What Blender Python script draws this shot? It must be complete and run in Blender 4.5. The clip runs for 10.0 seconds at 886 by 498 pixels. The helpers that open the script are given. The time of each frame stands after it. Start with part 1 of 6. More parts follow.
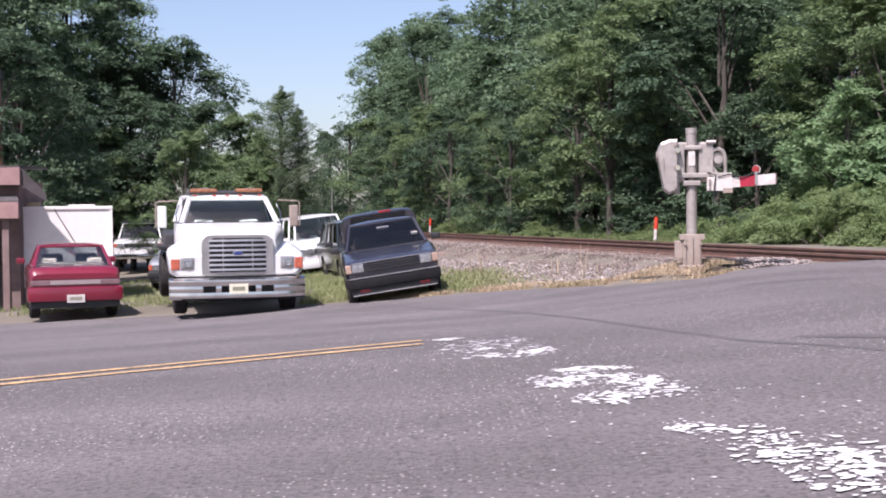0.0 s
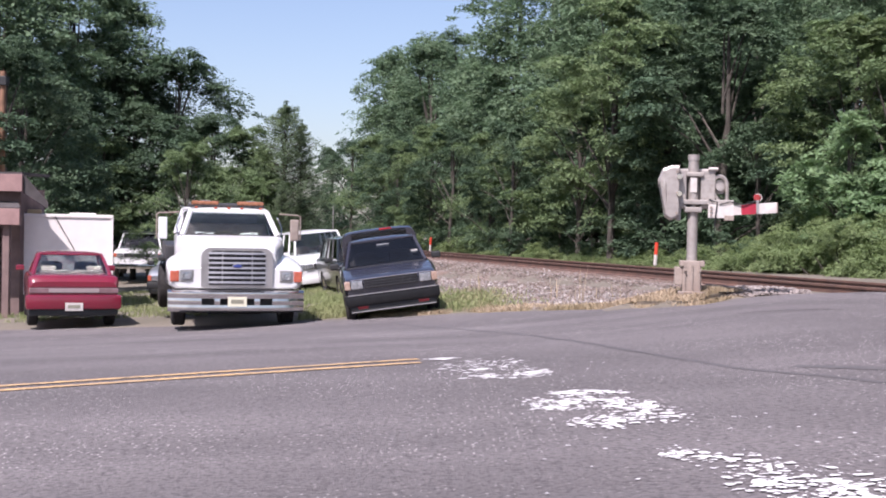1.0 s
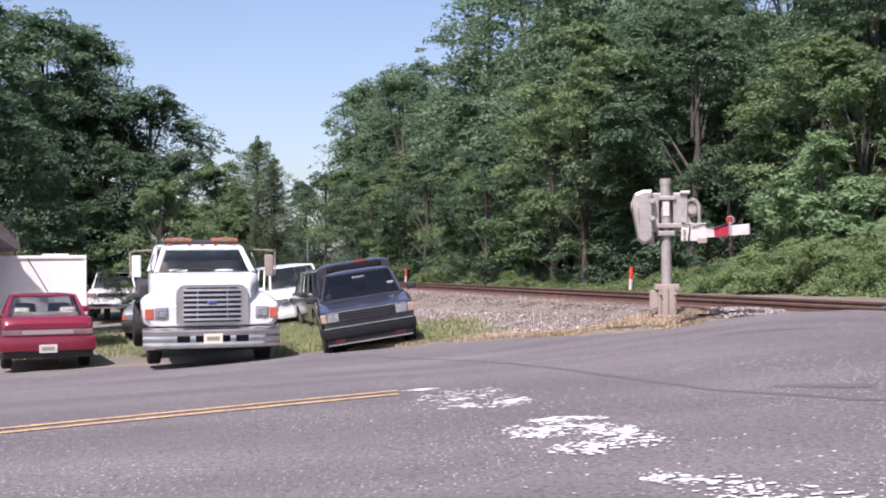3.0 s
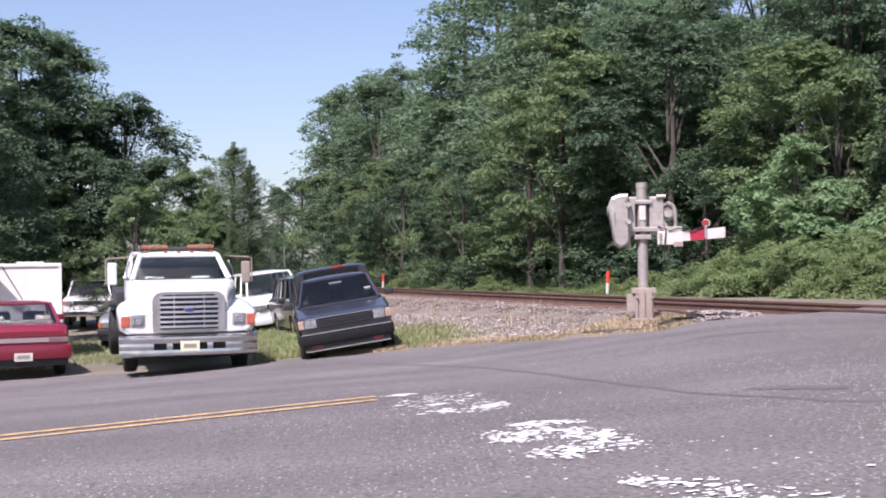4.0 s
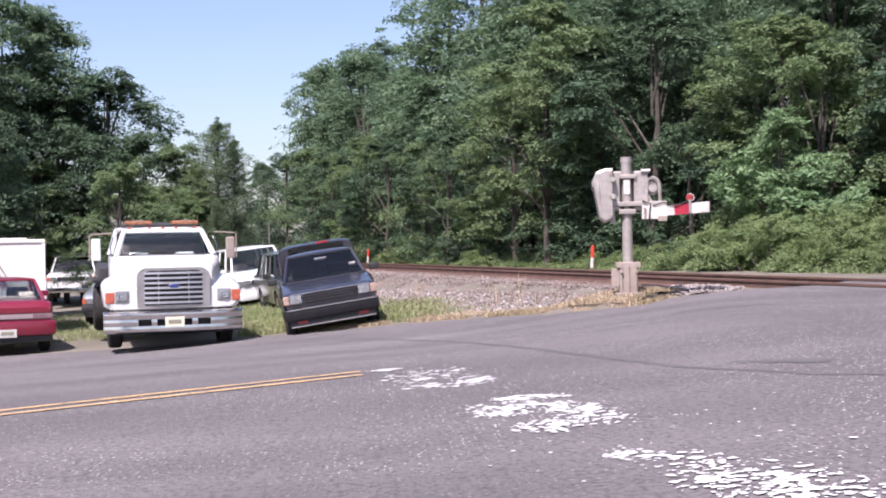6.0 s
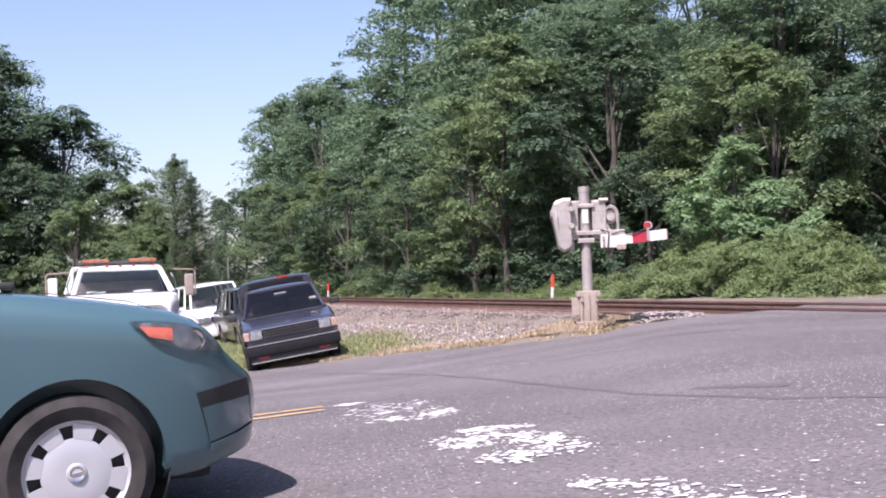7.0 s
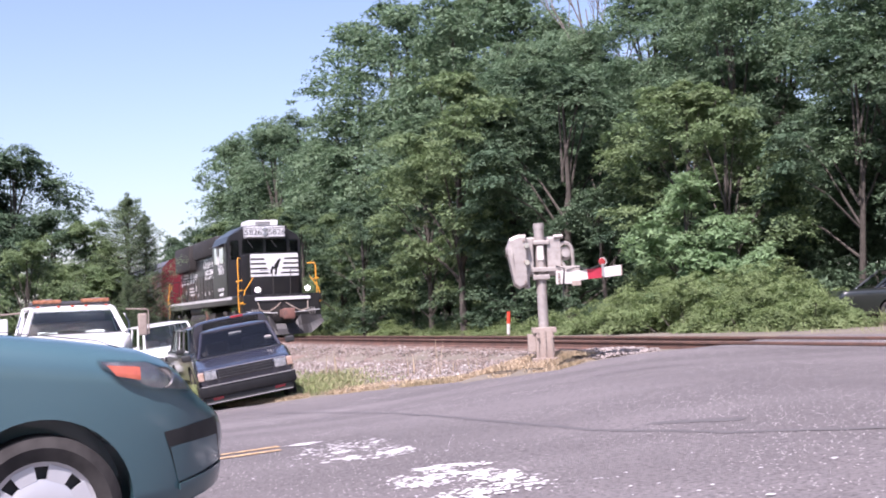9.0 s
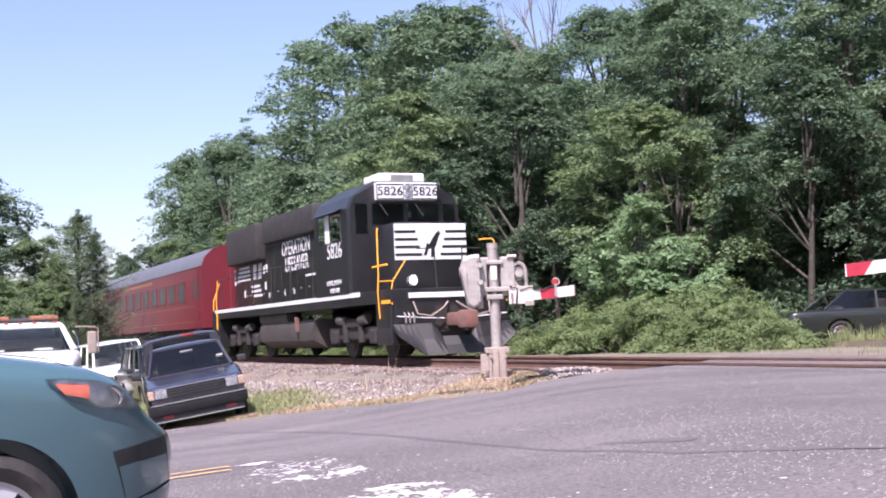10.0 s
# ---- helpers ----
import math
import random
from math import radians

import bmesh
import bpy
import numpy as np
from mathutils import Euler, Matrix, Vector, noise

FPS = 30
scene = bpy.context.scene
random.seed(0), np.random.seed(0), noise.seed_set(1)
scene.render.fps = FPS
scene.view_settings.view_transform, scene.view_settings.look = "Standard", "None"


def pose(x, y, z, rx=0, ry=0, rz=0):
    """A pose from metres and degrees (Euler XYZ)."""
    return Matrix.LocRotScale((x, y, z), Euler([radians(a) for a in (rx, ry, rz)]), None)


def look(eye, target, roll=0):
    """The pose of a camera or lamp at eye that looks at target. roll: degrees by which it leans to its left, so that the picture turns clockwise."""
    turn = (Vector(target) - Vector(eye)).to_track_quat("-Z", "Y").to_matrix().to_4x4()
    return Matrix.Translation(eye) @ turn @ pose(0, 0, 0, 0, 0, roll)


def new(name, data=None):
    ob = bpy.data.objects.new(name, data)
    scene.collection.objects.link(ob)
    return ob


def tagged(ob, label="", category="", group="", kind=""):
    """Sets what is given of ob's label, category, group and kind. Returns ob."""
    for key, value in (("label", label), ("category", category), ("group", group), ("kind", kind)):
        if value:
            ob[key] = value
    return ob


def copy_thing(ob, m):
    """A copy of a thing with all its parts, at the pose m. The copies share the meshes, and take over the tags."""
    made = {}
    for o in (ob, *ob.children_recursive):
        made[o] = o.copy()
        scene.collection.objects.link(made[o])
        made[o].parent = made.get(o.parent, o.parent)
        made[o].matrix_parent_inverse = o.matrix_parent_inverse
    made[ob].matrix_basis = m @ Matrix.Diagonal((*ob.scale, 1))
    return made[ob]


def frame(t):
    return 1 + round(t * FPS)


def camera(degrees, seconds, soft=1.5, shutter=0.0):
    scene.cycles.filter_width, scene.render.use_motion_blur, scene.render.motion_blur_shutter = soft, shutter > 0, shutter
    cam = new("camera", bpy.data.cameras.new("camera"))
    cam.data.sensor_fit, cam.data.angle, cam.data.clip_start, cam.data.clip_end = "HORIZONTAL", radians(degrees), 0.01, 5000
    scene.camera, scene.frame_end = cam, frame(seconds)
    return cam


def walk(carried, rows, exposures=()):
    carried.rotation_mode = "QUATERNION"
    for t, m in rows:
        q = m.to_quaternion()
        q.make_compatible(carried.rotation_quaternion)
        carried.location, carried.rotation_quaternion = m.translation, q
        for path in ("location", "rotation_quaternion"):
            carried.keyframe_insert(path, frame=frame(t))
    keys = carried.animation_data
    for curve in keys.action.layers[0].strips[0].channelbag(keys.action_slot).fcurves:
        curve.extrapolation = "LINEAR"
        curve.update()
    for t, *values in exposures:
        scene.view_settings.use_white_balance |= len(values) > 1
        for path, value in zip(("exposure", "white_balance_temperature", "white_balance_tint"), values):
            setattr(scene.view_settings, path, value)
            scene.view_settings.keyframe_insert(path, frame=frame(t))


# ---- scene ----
cam = camera(40.0, 10.0, soft=1.9)
PATH = [
    (0.0, pose(0, 0, 1.1, 88.42, 0.60, 0.00)),
    (0.5, pose(0, 0, 1.1, 89.22, -3.43, -0.40)),
    (1.0, pose(0, 0, 1.1, 89.32, -1.10, 0.03)),
    (1.5, pose(0, 0, 1.1, 90.30, -0.72, 0.51)),
    (2.0, pose(0, 0, 1.1, 90.67, 0.10, -0.12)),
    (2.2, pose(0, 0, 1.1, 90.61, 0.30, -0.81)),
    (3.3, pose(0, 0, 1.1, 90.82, 0.71, -1.38)),
    (3.5, pose(0, 0, 1.1, 90.86, 0.82, -1.82)),
    (4.0, pose(0, 0, 1.1, 90.98, 0.95, -2.21)),
    (4.5, pose(0, 0, 1.1, 90.83, 0.44, -1.72)),
    (5.0, pose(0, 0, 1.1, 90.69, 0.22, -2.21)),
    (5.5, pose(0, 0, 1.1, 90.11, 0.22, -3.30)),
    (5.7, pose(0, 0, 1.1, 89.62, 0.97, -2.77)),
    (6.8, pose(0, 0, 1.1, 91.00, 2.09, -4.03)),
    (7.0, pose(0, 0, 1.1, 91.25, 2.28, -4.79)),
    (7.5, pose(0, 0, 1.1, 91.98, 2.49, -5.73)),
    (8.0, pose(0, 0, 1.1, 92.41, 2.76, -5.81)),
    (8.5, pose(0, 0, 1.1, 92.54, 2.60, -5.98)),
    (9.0, pose(0, 0, 1.1, 92.92, 2.77, -6.86)),
    (9.5, pose(0, 0, 1.1, 93.37, 2.64, -8.30)),
    (10.0, pose(0, 0, 1.1, 93.73, 2.49, -9.06)),
]
walk(cam, PATH, exposures=[(0.0, 0.83, 6180, 24), (5.5, 0.96, 6170, 24), (7.5, 1.11, 6150, 28), (10.0, 1.24, 6140, 29)])

# ---- light ----
SUN = Vector((-0.27, -0.47, 0.80)).normalized()
world = bpy.data.worlds.new("sky")
scene.world = world
world.use_nodes = True
wn = world.node_tree.nodes
sky = wn.new("ShaderNodeTexSky")
sky.sky_type = "NISHITA"
sky.sun_disc = False
sky.sun_elevation = math.asin(SUN.z)
sky.sun_rotation = math.atan2(SUN.x, SUN.y)
sky.air_density, sky.dust_density, sky.ozone_density = 1.0, 1.5, 0.4
world.node_tree.links.new(sky.outputs[0], wn["Background"].inputs[0])
wn["Background"].inputs[1].default_value = 0.0925
sun = new("sun", bpy.data.lights.new("sun", "SUN"))
sun.data.energy, sun.data.angle, sun.data.color = 4.75, radians(0.53), (1.0, 0.95, 0.88)
sun.matrix_world = look(SUN * 50, (0, 0, 0))

# ---- materials ----
def mat(name, color, rough=0.6, metal=0.0, coat=0.0, var=0.15, scale=4.0, fine=0.0, fine_scale=60.0, bump=0.0, bump_scale=40.0,
        color2=None, trans=0.0, emit=0.0, island=0.0, obrand=0.0, spec=0.5, sss=0.0):
    m = bpy.data.materials.new(name)
    m.use_nodes = True
    n, l = m.node_tree.nodes, m.node_tree.links
    b = n["Principled BSDF"]
    b.inputs["Roughness"].default_value = rough
    b.inputs["Metallic"].default_value = metal
    b.inputs["Coat Weight"].default_value = coat
    b.inputs["Coat Roughness"].default_value = 0.06
    b.inputs["Specular IOR Level"].default_value = spec
    b.inputs["Transmission Weight"].default_value = trans
    c1 = (*color, 1)
    c2 = (*(color2 or [c * (1 - var) for c in color]), 1)
    co = n.new("ShaderNodeTexCoord")

    def mix(a, c, fac):
        x = n.new("ShaderNodeMix")
        x.data_type = "RGBA"
        for i, v in ((6, a), (7, c)):
            if isinstance(v, tuple):
                x.inputs[i].default_value = v
            else:
                l.new(v, x.inputs[i])
        if isinstance(fac, float):
            x.inputs[0].default_value = fac
        else:
            l.new(fac, x.inputs[0])
        return x.outputs[2]

    def noise_fac(s, lo, hi, detail=4.0):
        t = n.new("ShaderNodeTexNoise")
        t.inputs["Scale"].default_value = s
        t.inputs["Detail"].default_value = detail
        l.new(co.outputs["Object"], t.inputs["Vector"])
        r = n.new("ShaderNodeMapRange")
        r.inputs[1].default_value, r.inputs[2].default_value = lo, hi
        l.new(t.outputs[0], r.inputs[0])
        return r.outputs[0]

    col = mix(c1, c2, noise_fac(scale, 0.35, 0.65))
    if fine:
        dark = tuple(c * (1 - fine) for c in c2[:3]) + (1,)
        col = mix(col, dark, noise_fac(fine_scale, 0.45, 0.7))
    if island or obrand:
        g = n.new("ShaderNodeNewGeometry" if island else "ShaderNodeObjectInfo")
        h = n.new("ShaderNodeHueSaturation")
        r = n.new("ShaderNodeMapRange")
        k = island or obrand
        r.inputs[3].default_value, r.inputs[4].default_value = 1 - k, 1 + k
        l.new(g.outputs["Random Per Island" if island else "Random"], r.inputs[0])
        l.new(r.outputs[0], h.inputs["Value"])
        l.new(col, h.inputs["Color"])
        col = h.outputs[0]
    l.new(col, b.inputs["Base Color"])
    if emit:
        b.inputs["Emission Color"].default_value = c1
        b.inputs["Emission Strength"].default_value = emit
    if bump:
        t = n.new("ShaderNodeTexNoise")
        t.inputs["Scale"].default_value = bump_scale
        t.inputs["Detail"].default_value = 6
        l.new(co.outputs["Object"], t.inputs["Vector"])
        u = n.new("ShaderNodeBump")
        u.inputs["Strength"].default_value = bump
        u.inputs["Distance"].default_value = 0.02
        l.new(t.outputs[0], u.inputs["Height"])
        l.new(u.outputs[0], b.inputs["Normal"])
    return m


def leaf_mat(name, color, color2, trans=0.35):
    m = mat(name, color, 0.68, color2=color2, scale=0.6, island=0.30, spec=0.18)
    n, l = m.node_tree.nodes, m.node_tree.links
    b = n["Principled BSDF"]
    t = n.new("ShaderNodeBsdfTranslucent")
    src = b.inputs["Base Color"].links[0].from_socket
    h = n.new("ShaderNodeHueSaturation")
    h.inputs["Saturation"].default_value = 1.15
    h.inputs["Value"].default_value = 1.3
    l.new(src, h.inputs["Color"])
    l.new(h.outputs[0], t.inputs[0])
    x = n.new("ShaderNodeMixShader")
    x.inputs[0].default_value = trans
    l.new(b.outputs[0], x.inputs[1])
    l.new(t.outputs[0], x.inputs[2])
    l.new(x.outputs[0], n["Material Output"].inputs[0])
    return m


def asphalt_mat():
    m = mat("asphalt", (0.162, 0.146, 0.146), 0.85, color2=(0.124, 0.111, 0.112), scale=0.35, fine=0.45, fine_scale=38, bump=0.7, bump_scale=70, spec=0.35)
    n, l = m.node_tree.nodes, m.node_tree.links
    b = n["Principled BSDF"]
    src = b.inputs["Base Color"].links[0].from_socket
    co = n.new("ShaderNodeTexCoord")
    # broad worn streaks along the way of the traffic
    mp = n.new("ShaderNodeMapping")
    mp.inputs["Rotation"].default_value = (0, 0, radians(-14))
    mp.inputs["Scale"].default_value = (0.10, 0.85, 1)
    l.new(co.outputs["Object"], mp.inputs["Vector"])
    st = n.new("ShaderNodeTexNoise")
    st.inputs["Scale"].default_value, st.inputs["Detail"].default_value = 1.0, 5.0
    l.new(mp.outputs[0], st.inputs["Vector"])
    sr = n.new("ShaderNodeMapRange")
    sr.inputs[1].default_value, sr.inputs[2].default_value, sr.inputs[3].default_value, sr.inputs[4].default_value = 0.35, 0.65, 0.86, 1.13
    l.new(st.outputs[0], sr.inputs[0])
    hs = n.new("ShaderNodeHueSaturation")
    l.new(sr.outputs[0], hs.inputs["Value"])
    l.new(src, hs.inputs["Color"])
    src = hs.outputs[0]
    # pale stones in the worn binder
    v = n.new("ShaderNodeTexVoronoi")
    v.inputs["Scale"].default_value = 32
    l.new(co.outputs["Object"], v.inputs["Vector"])
    r = n.new("ShaderNodeMapRange")
    r.inputs[1].default_value, r.inputs[2].default_value, r.inputs[3].default_value, r.inputs[4].default_value = 0.16, 0.26, 1, 0
    l.new(v.outputs["Distance"], r.inputs[0])
    sp = n.new("ShaderNodeSeparateColor")
    l.new(v.outputs["Color"], sp.inputs[0])
    th = n.new("ShaderNodeMath")
    th.operation = "GREATER_THAN"
    th.inputs[1].default_value = 0.58
    l.new(sp.outputs[0], th.inputs[0])
    # stones lie bare in some stretches only
    w = n.new("ShaderNodeTexNoise")
    w.inputs["Scale"].default_value = 0.45
    l.new(co.outputs["Object"], w.inputs["Vector"])
    wr = n.new("ShaderNodeMapRange")
    wr.inputs[1].default_value, wr.inputs[2].default_value = 0.38, 0.6
    l.new(w.outputs[0], wr.inputs[0])
    m1 = n.new("ShaderNodeMath")
    m1.operation = "MULTIPLY"
    l.new(r.outputs[0], m1.inputs[0])
    l.new(th.outputs[0], m1.inputs[1])
    m2 = n.new("ShaderNodeMath")
    m2.operation = "MULTIPLY"
    l.new(m1.outputs[0], m2.inputs[0])
    l.new(wr.outputs[0], m2.inputs[1])
    x = n.new("ShaderNodeMix")
    x.data_type = "RGBA"
    l.new(m2.outputs[0], x.inputs[0])
    l.new(src, x.inputs[6])
    x.inputs[7].default_value = (0.62, 0.59, 0.56, 1)
    l.new(x.outputs[2], b.inputs["Base Color"])
    return m


ASPHALT = asphalt_mat()
EARTH = mat("earth", (0.125, 0.112, 0.085), 0.95, color2=(0.185, 0.158, 0.125), scale=0.5, fine=0.4, fine_scale=12, bump=0.6, bump_scale=8)
BALLAST = mat("ballast_bed", (0.17, 0.115, 0.092), 0.95, color2=(0.21, 0.155, 0.13), scale=0.7, fine=0.5, fine_scale=18, bump=0.8, bump_scale=14)
STONE = mat("stone", (0.195, 0.158, 0.140), 0.9, color2=(0.140, 0.106, 0.090), scale=1.2, island=0.45)
PALE_STONE = mat("pale_stone", (0.34, 0.312, 0.296), 0.9, color2=(0.21, 0.185, 0.172), scale=1.2, island=0.45)
RUST = mat("rusty_rail", (0.135, 0.070, 0.050), 0.85, color2=(0.085, 0.048, 0.038), scale=3, fine=0.3)
RAILHEAD = mat("rail_head", (0.33, 0.22, 0.17), 0.42, metal=0.7, color2=(0.26, 0.15, 0.11), scale=2)
TIE = mat("tie_wood", (0.11, 0.075, 0.06), 0.95, color2=(0.16, 0.10, 0.08), scale=5, obrand=0.3)
PAINT_WHITE = mat("road_paint", (0.72, 0.71, 0.70), 0.7, color2=(0.58, 0.56, 0.55), scale=9)
PAINT_YELLOW = mat("yellow_paint", (0.58, 0.37, 0.17), 0.75, color2=(0.36, 0.25, 0.15), scale=5, fine=0.55, fine_scale=24)
CRACK = mat("crack_filler", (0.095, 0.087, 0.088), 0.8, scale=6)
GRASS = leaf_mat("grass", (0.215, 0.262, 0.115), (0.285, 0.300, 0.160), 0.35)
DRY = leaf_mat("dry_grass", (0.44, 0.35, 0.25), (0.33, 0.27, 0.17), 0.2)
LEAF = leaf_mat("leaf", (0.112, 0.170, 0.104), (0.138, 0.196, 0.114), 0.34)
LEAF_MID = leaf_mat("mid_leaf", (0.098, 0.152, 0.092), (0.122, 0.176, 0.102), 0.34)
DEAD_WOOD = mat("dead_wood", (0.21, 0.185, 0.165), 0.9, color2=(0.14, 0.12, 0.11), scale=5)
LITTER = mat("leaf_litter", (0.060, 0.048, 0.032), 0.95, color2=(0.085, 0.066, 0.042), scale=1.5, fine=0.4, fine_scale=20, bump=0.5, bump_scale=12)
LEAF_LIGHT = leaf_mat("light_leaf", (0.118, 0.172, 0.084), (0.146, 0.196, 0.094), 0.35)
LEAF_BRIGHT = leaf_mat("bright_leaf", (0.165, 0.250, 0.130), (0.200, 0.285, 0.150), 0.40)
# leaf colour darkened to stand for the shade low in the wood
LEAF_SHADED = leaf_mat("shaded_leaf", (0.062, 0.102, 0.062), (0.082, 0.122, 0.070), 0.28)
LEAF_CEDAR = leaf_mat("cedar_leaf", (0.125, 0.172, 0.105), (0.150, 0.195, 0.115), 0.5)
LEAF_SHRUB = leaf_mat("shrub_leaf", (0.150, 0.205, 0.090), (0.182, 0.232, 0.108))
BARK = mat("bark", (0.046, 0.040, 0.033), 0.95, color2=(0.076, 0.065, 0.054), scale=6, bump=0.6, bump_scale=20)
WHITE_CAR = mat("white_car_paint", (0.66, 0.66, 0.66), 0.35, coat=0.5, color2=(0.60, 0.60, 0.59), scale=2)
NAVY = mat("navy_car_paint", (0.022, 0.021, 0.032), 0.27, coat=0.7, color2=(0.028, 0.027, 0.034), scale=3)
RED_CAR = mat("red_car_paint", (0.175, 0.007, 0.024), 0.3, coat=0.8, var=0.15, scale=2)
TEAL = mat("teal_car_paint", (0.048, 0.104, 0.121), 0.36, coat=0.8, var=0.05, scale=1.5)
BLACK_CAR = mat("black_car_paint", (0.014, 0.018, 0.018), 0.3, coat=0.8, scale=2)
SILVER_CAR = mat("silver_car_paint", (0.33, 0.35, 0.37), 0.35, metal=0.5, coat=0.5)
CHROME = mat("chrome", (0.74, 0.72, 0.71), 0.14, metal=1.0, color2=(0.58, 0.56, 0.55), scale=3)
GRILLE = mat("grey_grille", (0.46, 0.44, 0.43), 0.35, metal=0.7, var=0.2)
RUBBER = mat("tyre_rubber", (0.026, 0.024, 0.024), 0.9, color2=(0.042, 0.039, 0.038), scale=12, spec=0.15)
BLACK = mat("black_plastic", (0.022, 0.022, 0.023), 0.6, var=0.3, scale=8)
DARK_TRIM = mat("dark_trim", (0.026, 0.026, 0.030), 0.5, color2=(0.045, 0.043, 0.045), scale=6)
SEAT = mat("seat_fabric", (0.16, 0.13, 0.12), 0.95, scale=9)
GLASS = mat("tinted_glass", (0.55, 0.62, 0.62), 0.03, trans=1.0, var=0.02)
GLASS_DARK = mat("dark_glass", (0.19, 0.22, 0.23), 0.03, trans=1.0, var=0.02, spec=0.4)
LENS = mat("clear_lens", (0.50, 0.52, 0.53), 0.08, metal=0.6, color2=(0.28, 0.29, 0.30), scale=18)
AMBER = mat("amber_lens", (0.50, 0.125, 0.07), 0.2, coat=0.7, color2=(0.38, 0.085, 0.05), scale=20)
AMBER_BAR = mat("amber_light_bar", (0.34, 0.15, 0.08), 0.25, coat=0.6, color2=(0.22, 0.085, 0.04), scale=14)
RED_LENS = mat("red_lens", (0.35, 0.02, 0.025), 0.2, coat=0.7, var=0.3)
TAIL_GREY = mat("smoked_tail_lens", (0.22, 0.13, 0.14), 0.25, coat=0.6, var=0.3)
PLATE = mat("number_plate", (0.68, 0.65, 0.50), 0.5, var=0.1)
PLATE_INK = mat("plate_ink", (0.25, 0.24, 0.18), 0.6)
ALU = mat("silver_paint", (0.40, 0.365, 0.335), 0.45, metal=0.35, color2=(0.33, 0.295, 0.27), scale=3, fine=0.10, fine_scale=14)
STEEL_BASE = mat("weathered_steel", (0.32, 0.265, 0.225), 0.7, color2=(0.25, 0.195, 0.165), scale=3, fine=0.12)
ARM_WHITE = mat("arm_white", (0.56, 0.53, 0.50), 0.5, color2=(0.46, 0.42, 0.39), scale=8)
ARM_RED = mat("arm_red", (0.36, 0.018, 0.040), 0.45, var=0.2, scale=8)
ORANGE = mat("orange_marker", (0.60, 0.055, 0.025), 0.5, var=0.1)
LOCO_BLACK = mat("locomotive_black", (0.009, 0.009, 0.011), 0.40, coat=0.25, color2=(0.018, 0.017, 0.018), scale=1.8, fine=0.2)
LOCO_GRIME = mat("grimy_black", (0.016, 0.0145, 0.0145), 0.7, color2=(0.032, 0.027, 0.025), scale=3, fine=0.3)
LOCO_TANK = mat("tank_grey", (0.036, 0.033, 0.032), 0.6, color2=(0.062, 0.053, 0.047), scale=2)
LOCO_WHITE = mat("locomotive_white", (0.66, 0.66, 0.67), 0.4, coat=0.3, var=0.08)
LOCO_YELLOW = mat("yellow_rail_paint", (0.80, 0.36, 0.03), 0.45, var=0.1)
PLOW = mat("plow_steel", (0.010, 0.010, 0.012), 0.55, color2=(0.024, 0.021, 0.020), scale=2)
COUPLER = mat("coupler_rust", (0.20, 0.09, 0.07), 0.8, color2=(0.12, 0.07, 0.06), scale=8)
COACH_RED = mat("coach_red", (0.135, 0.012, 0.020), 0.52, coat=0.12, var=0.15, scale=1.5)
COACH_ROOF = mat("coach_roof", (0.10, 0.105, 0.125), 0.6, var=0.25)
GOLD = mat("gold_lettering", (0.32, 0.17, 0.07), 0.5)
BEIGE = mat("beige_board", (0.74, 0.69, 0.66), 0.6, var=0.06, scale=5)
PINK = mat("pink_fascia", (0.30, 0.185, 0.17), 0.75, color2=(0.23, 0.14, 0.13), scale=4, fine=0.1)
SHED_WALL = mat("shed_wall", (0.19, 0.13, 0.12), 0.85, var=0.3, scale=3)
ROOF_DARK = mat("roof_felt", (0.08, 0.07, 0.07), 0.9, var=0.3, scale=5)
POLE_WOOD = mat("pole_wood", (0.24, 0.13, 0.08), 0.9, var=0.3, scale=6)
HUB = mat("wheel_cover", (0.47, 0.47, 0.49), 0.40, metal=0.4, coat=0.3, var=0.06)
LAMP_GLOW = mat("lamp_glow", (1.0, 0.95, 0.85), 0.3, emit=6.0)

# ---- mesh helpers ----
def part(name, bm, material, parent=None, label="", smooth=False, m=None):
    me = bpy.data.meshes.new(name)
    bmesh.ops.recalc_face_normals(bm, faces=bm.faces)
    if smooth:
        for f in bm.faces:
            f.smooth = True
    bm.to_mesh(me)
    bm.free()
    me.materials.append(material)
    if smooth:
        me.set_sharp_from_angle(angle=radians(38))
    ob = new(name, me)
    if parent:
        ob.parent = parent
    if m is not None:
        ob.matrix_basis = m
    if label:
        ob["label"] = label
    return ob


def thing(name, label, category, m=None, group="", kind=""):
    e = new(name)
    if m is not None:
        e.matrix_basis = m
    return tagged(e, label, category, group, kind)


def add_box(bm, x0, x1, y0, y1, z0, z1, bev=0.0, m=None):
    r = bmesh.ops.create_cube(bm, size=1.0)
    vs = r["verts"]
    mm = Matrix.Translation(((x0 + x1) / 2, (y0 + y1) / 2, (z0 + z1) / 2)) @ Matrix.Diagonal((abs(x1 - x0), abs(y1 - y0), abs(z1 - z0), 1))
    bmesh.ops.transform(bm, matrix=mm, verts=vs)
    if bev:
        es = list({e for v in vs for e in v.link_edges})
        o = bmesh.ops.bevel(bm, geom=es, offset=bev, segments=2, affect="EDGES", profile=0.6)
        vs = list({v for f in o["faces"] for v in f.verts} | {v for v in vs if v.is_valid})
    if m is not None:
        bmesh.ops.transform(bm, matrix=m, verts=vs)
    return bm


def box(x0, x1, y0, y1, z0, z1, bev=0.0, m=None):
    return add_box(bmesh.new(), x0, x1, y0, y1, z0, z1, bev, m)


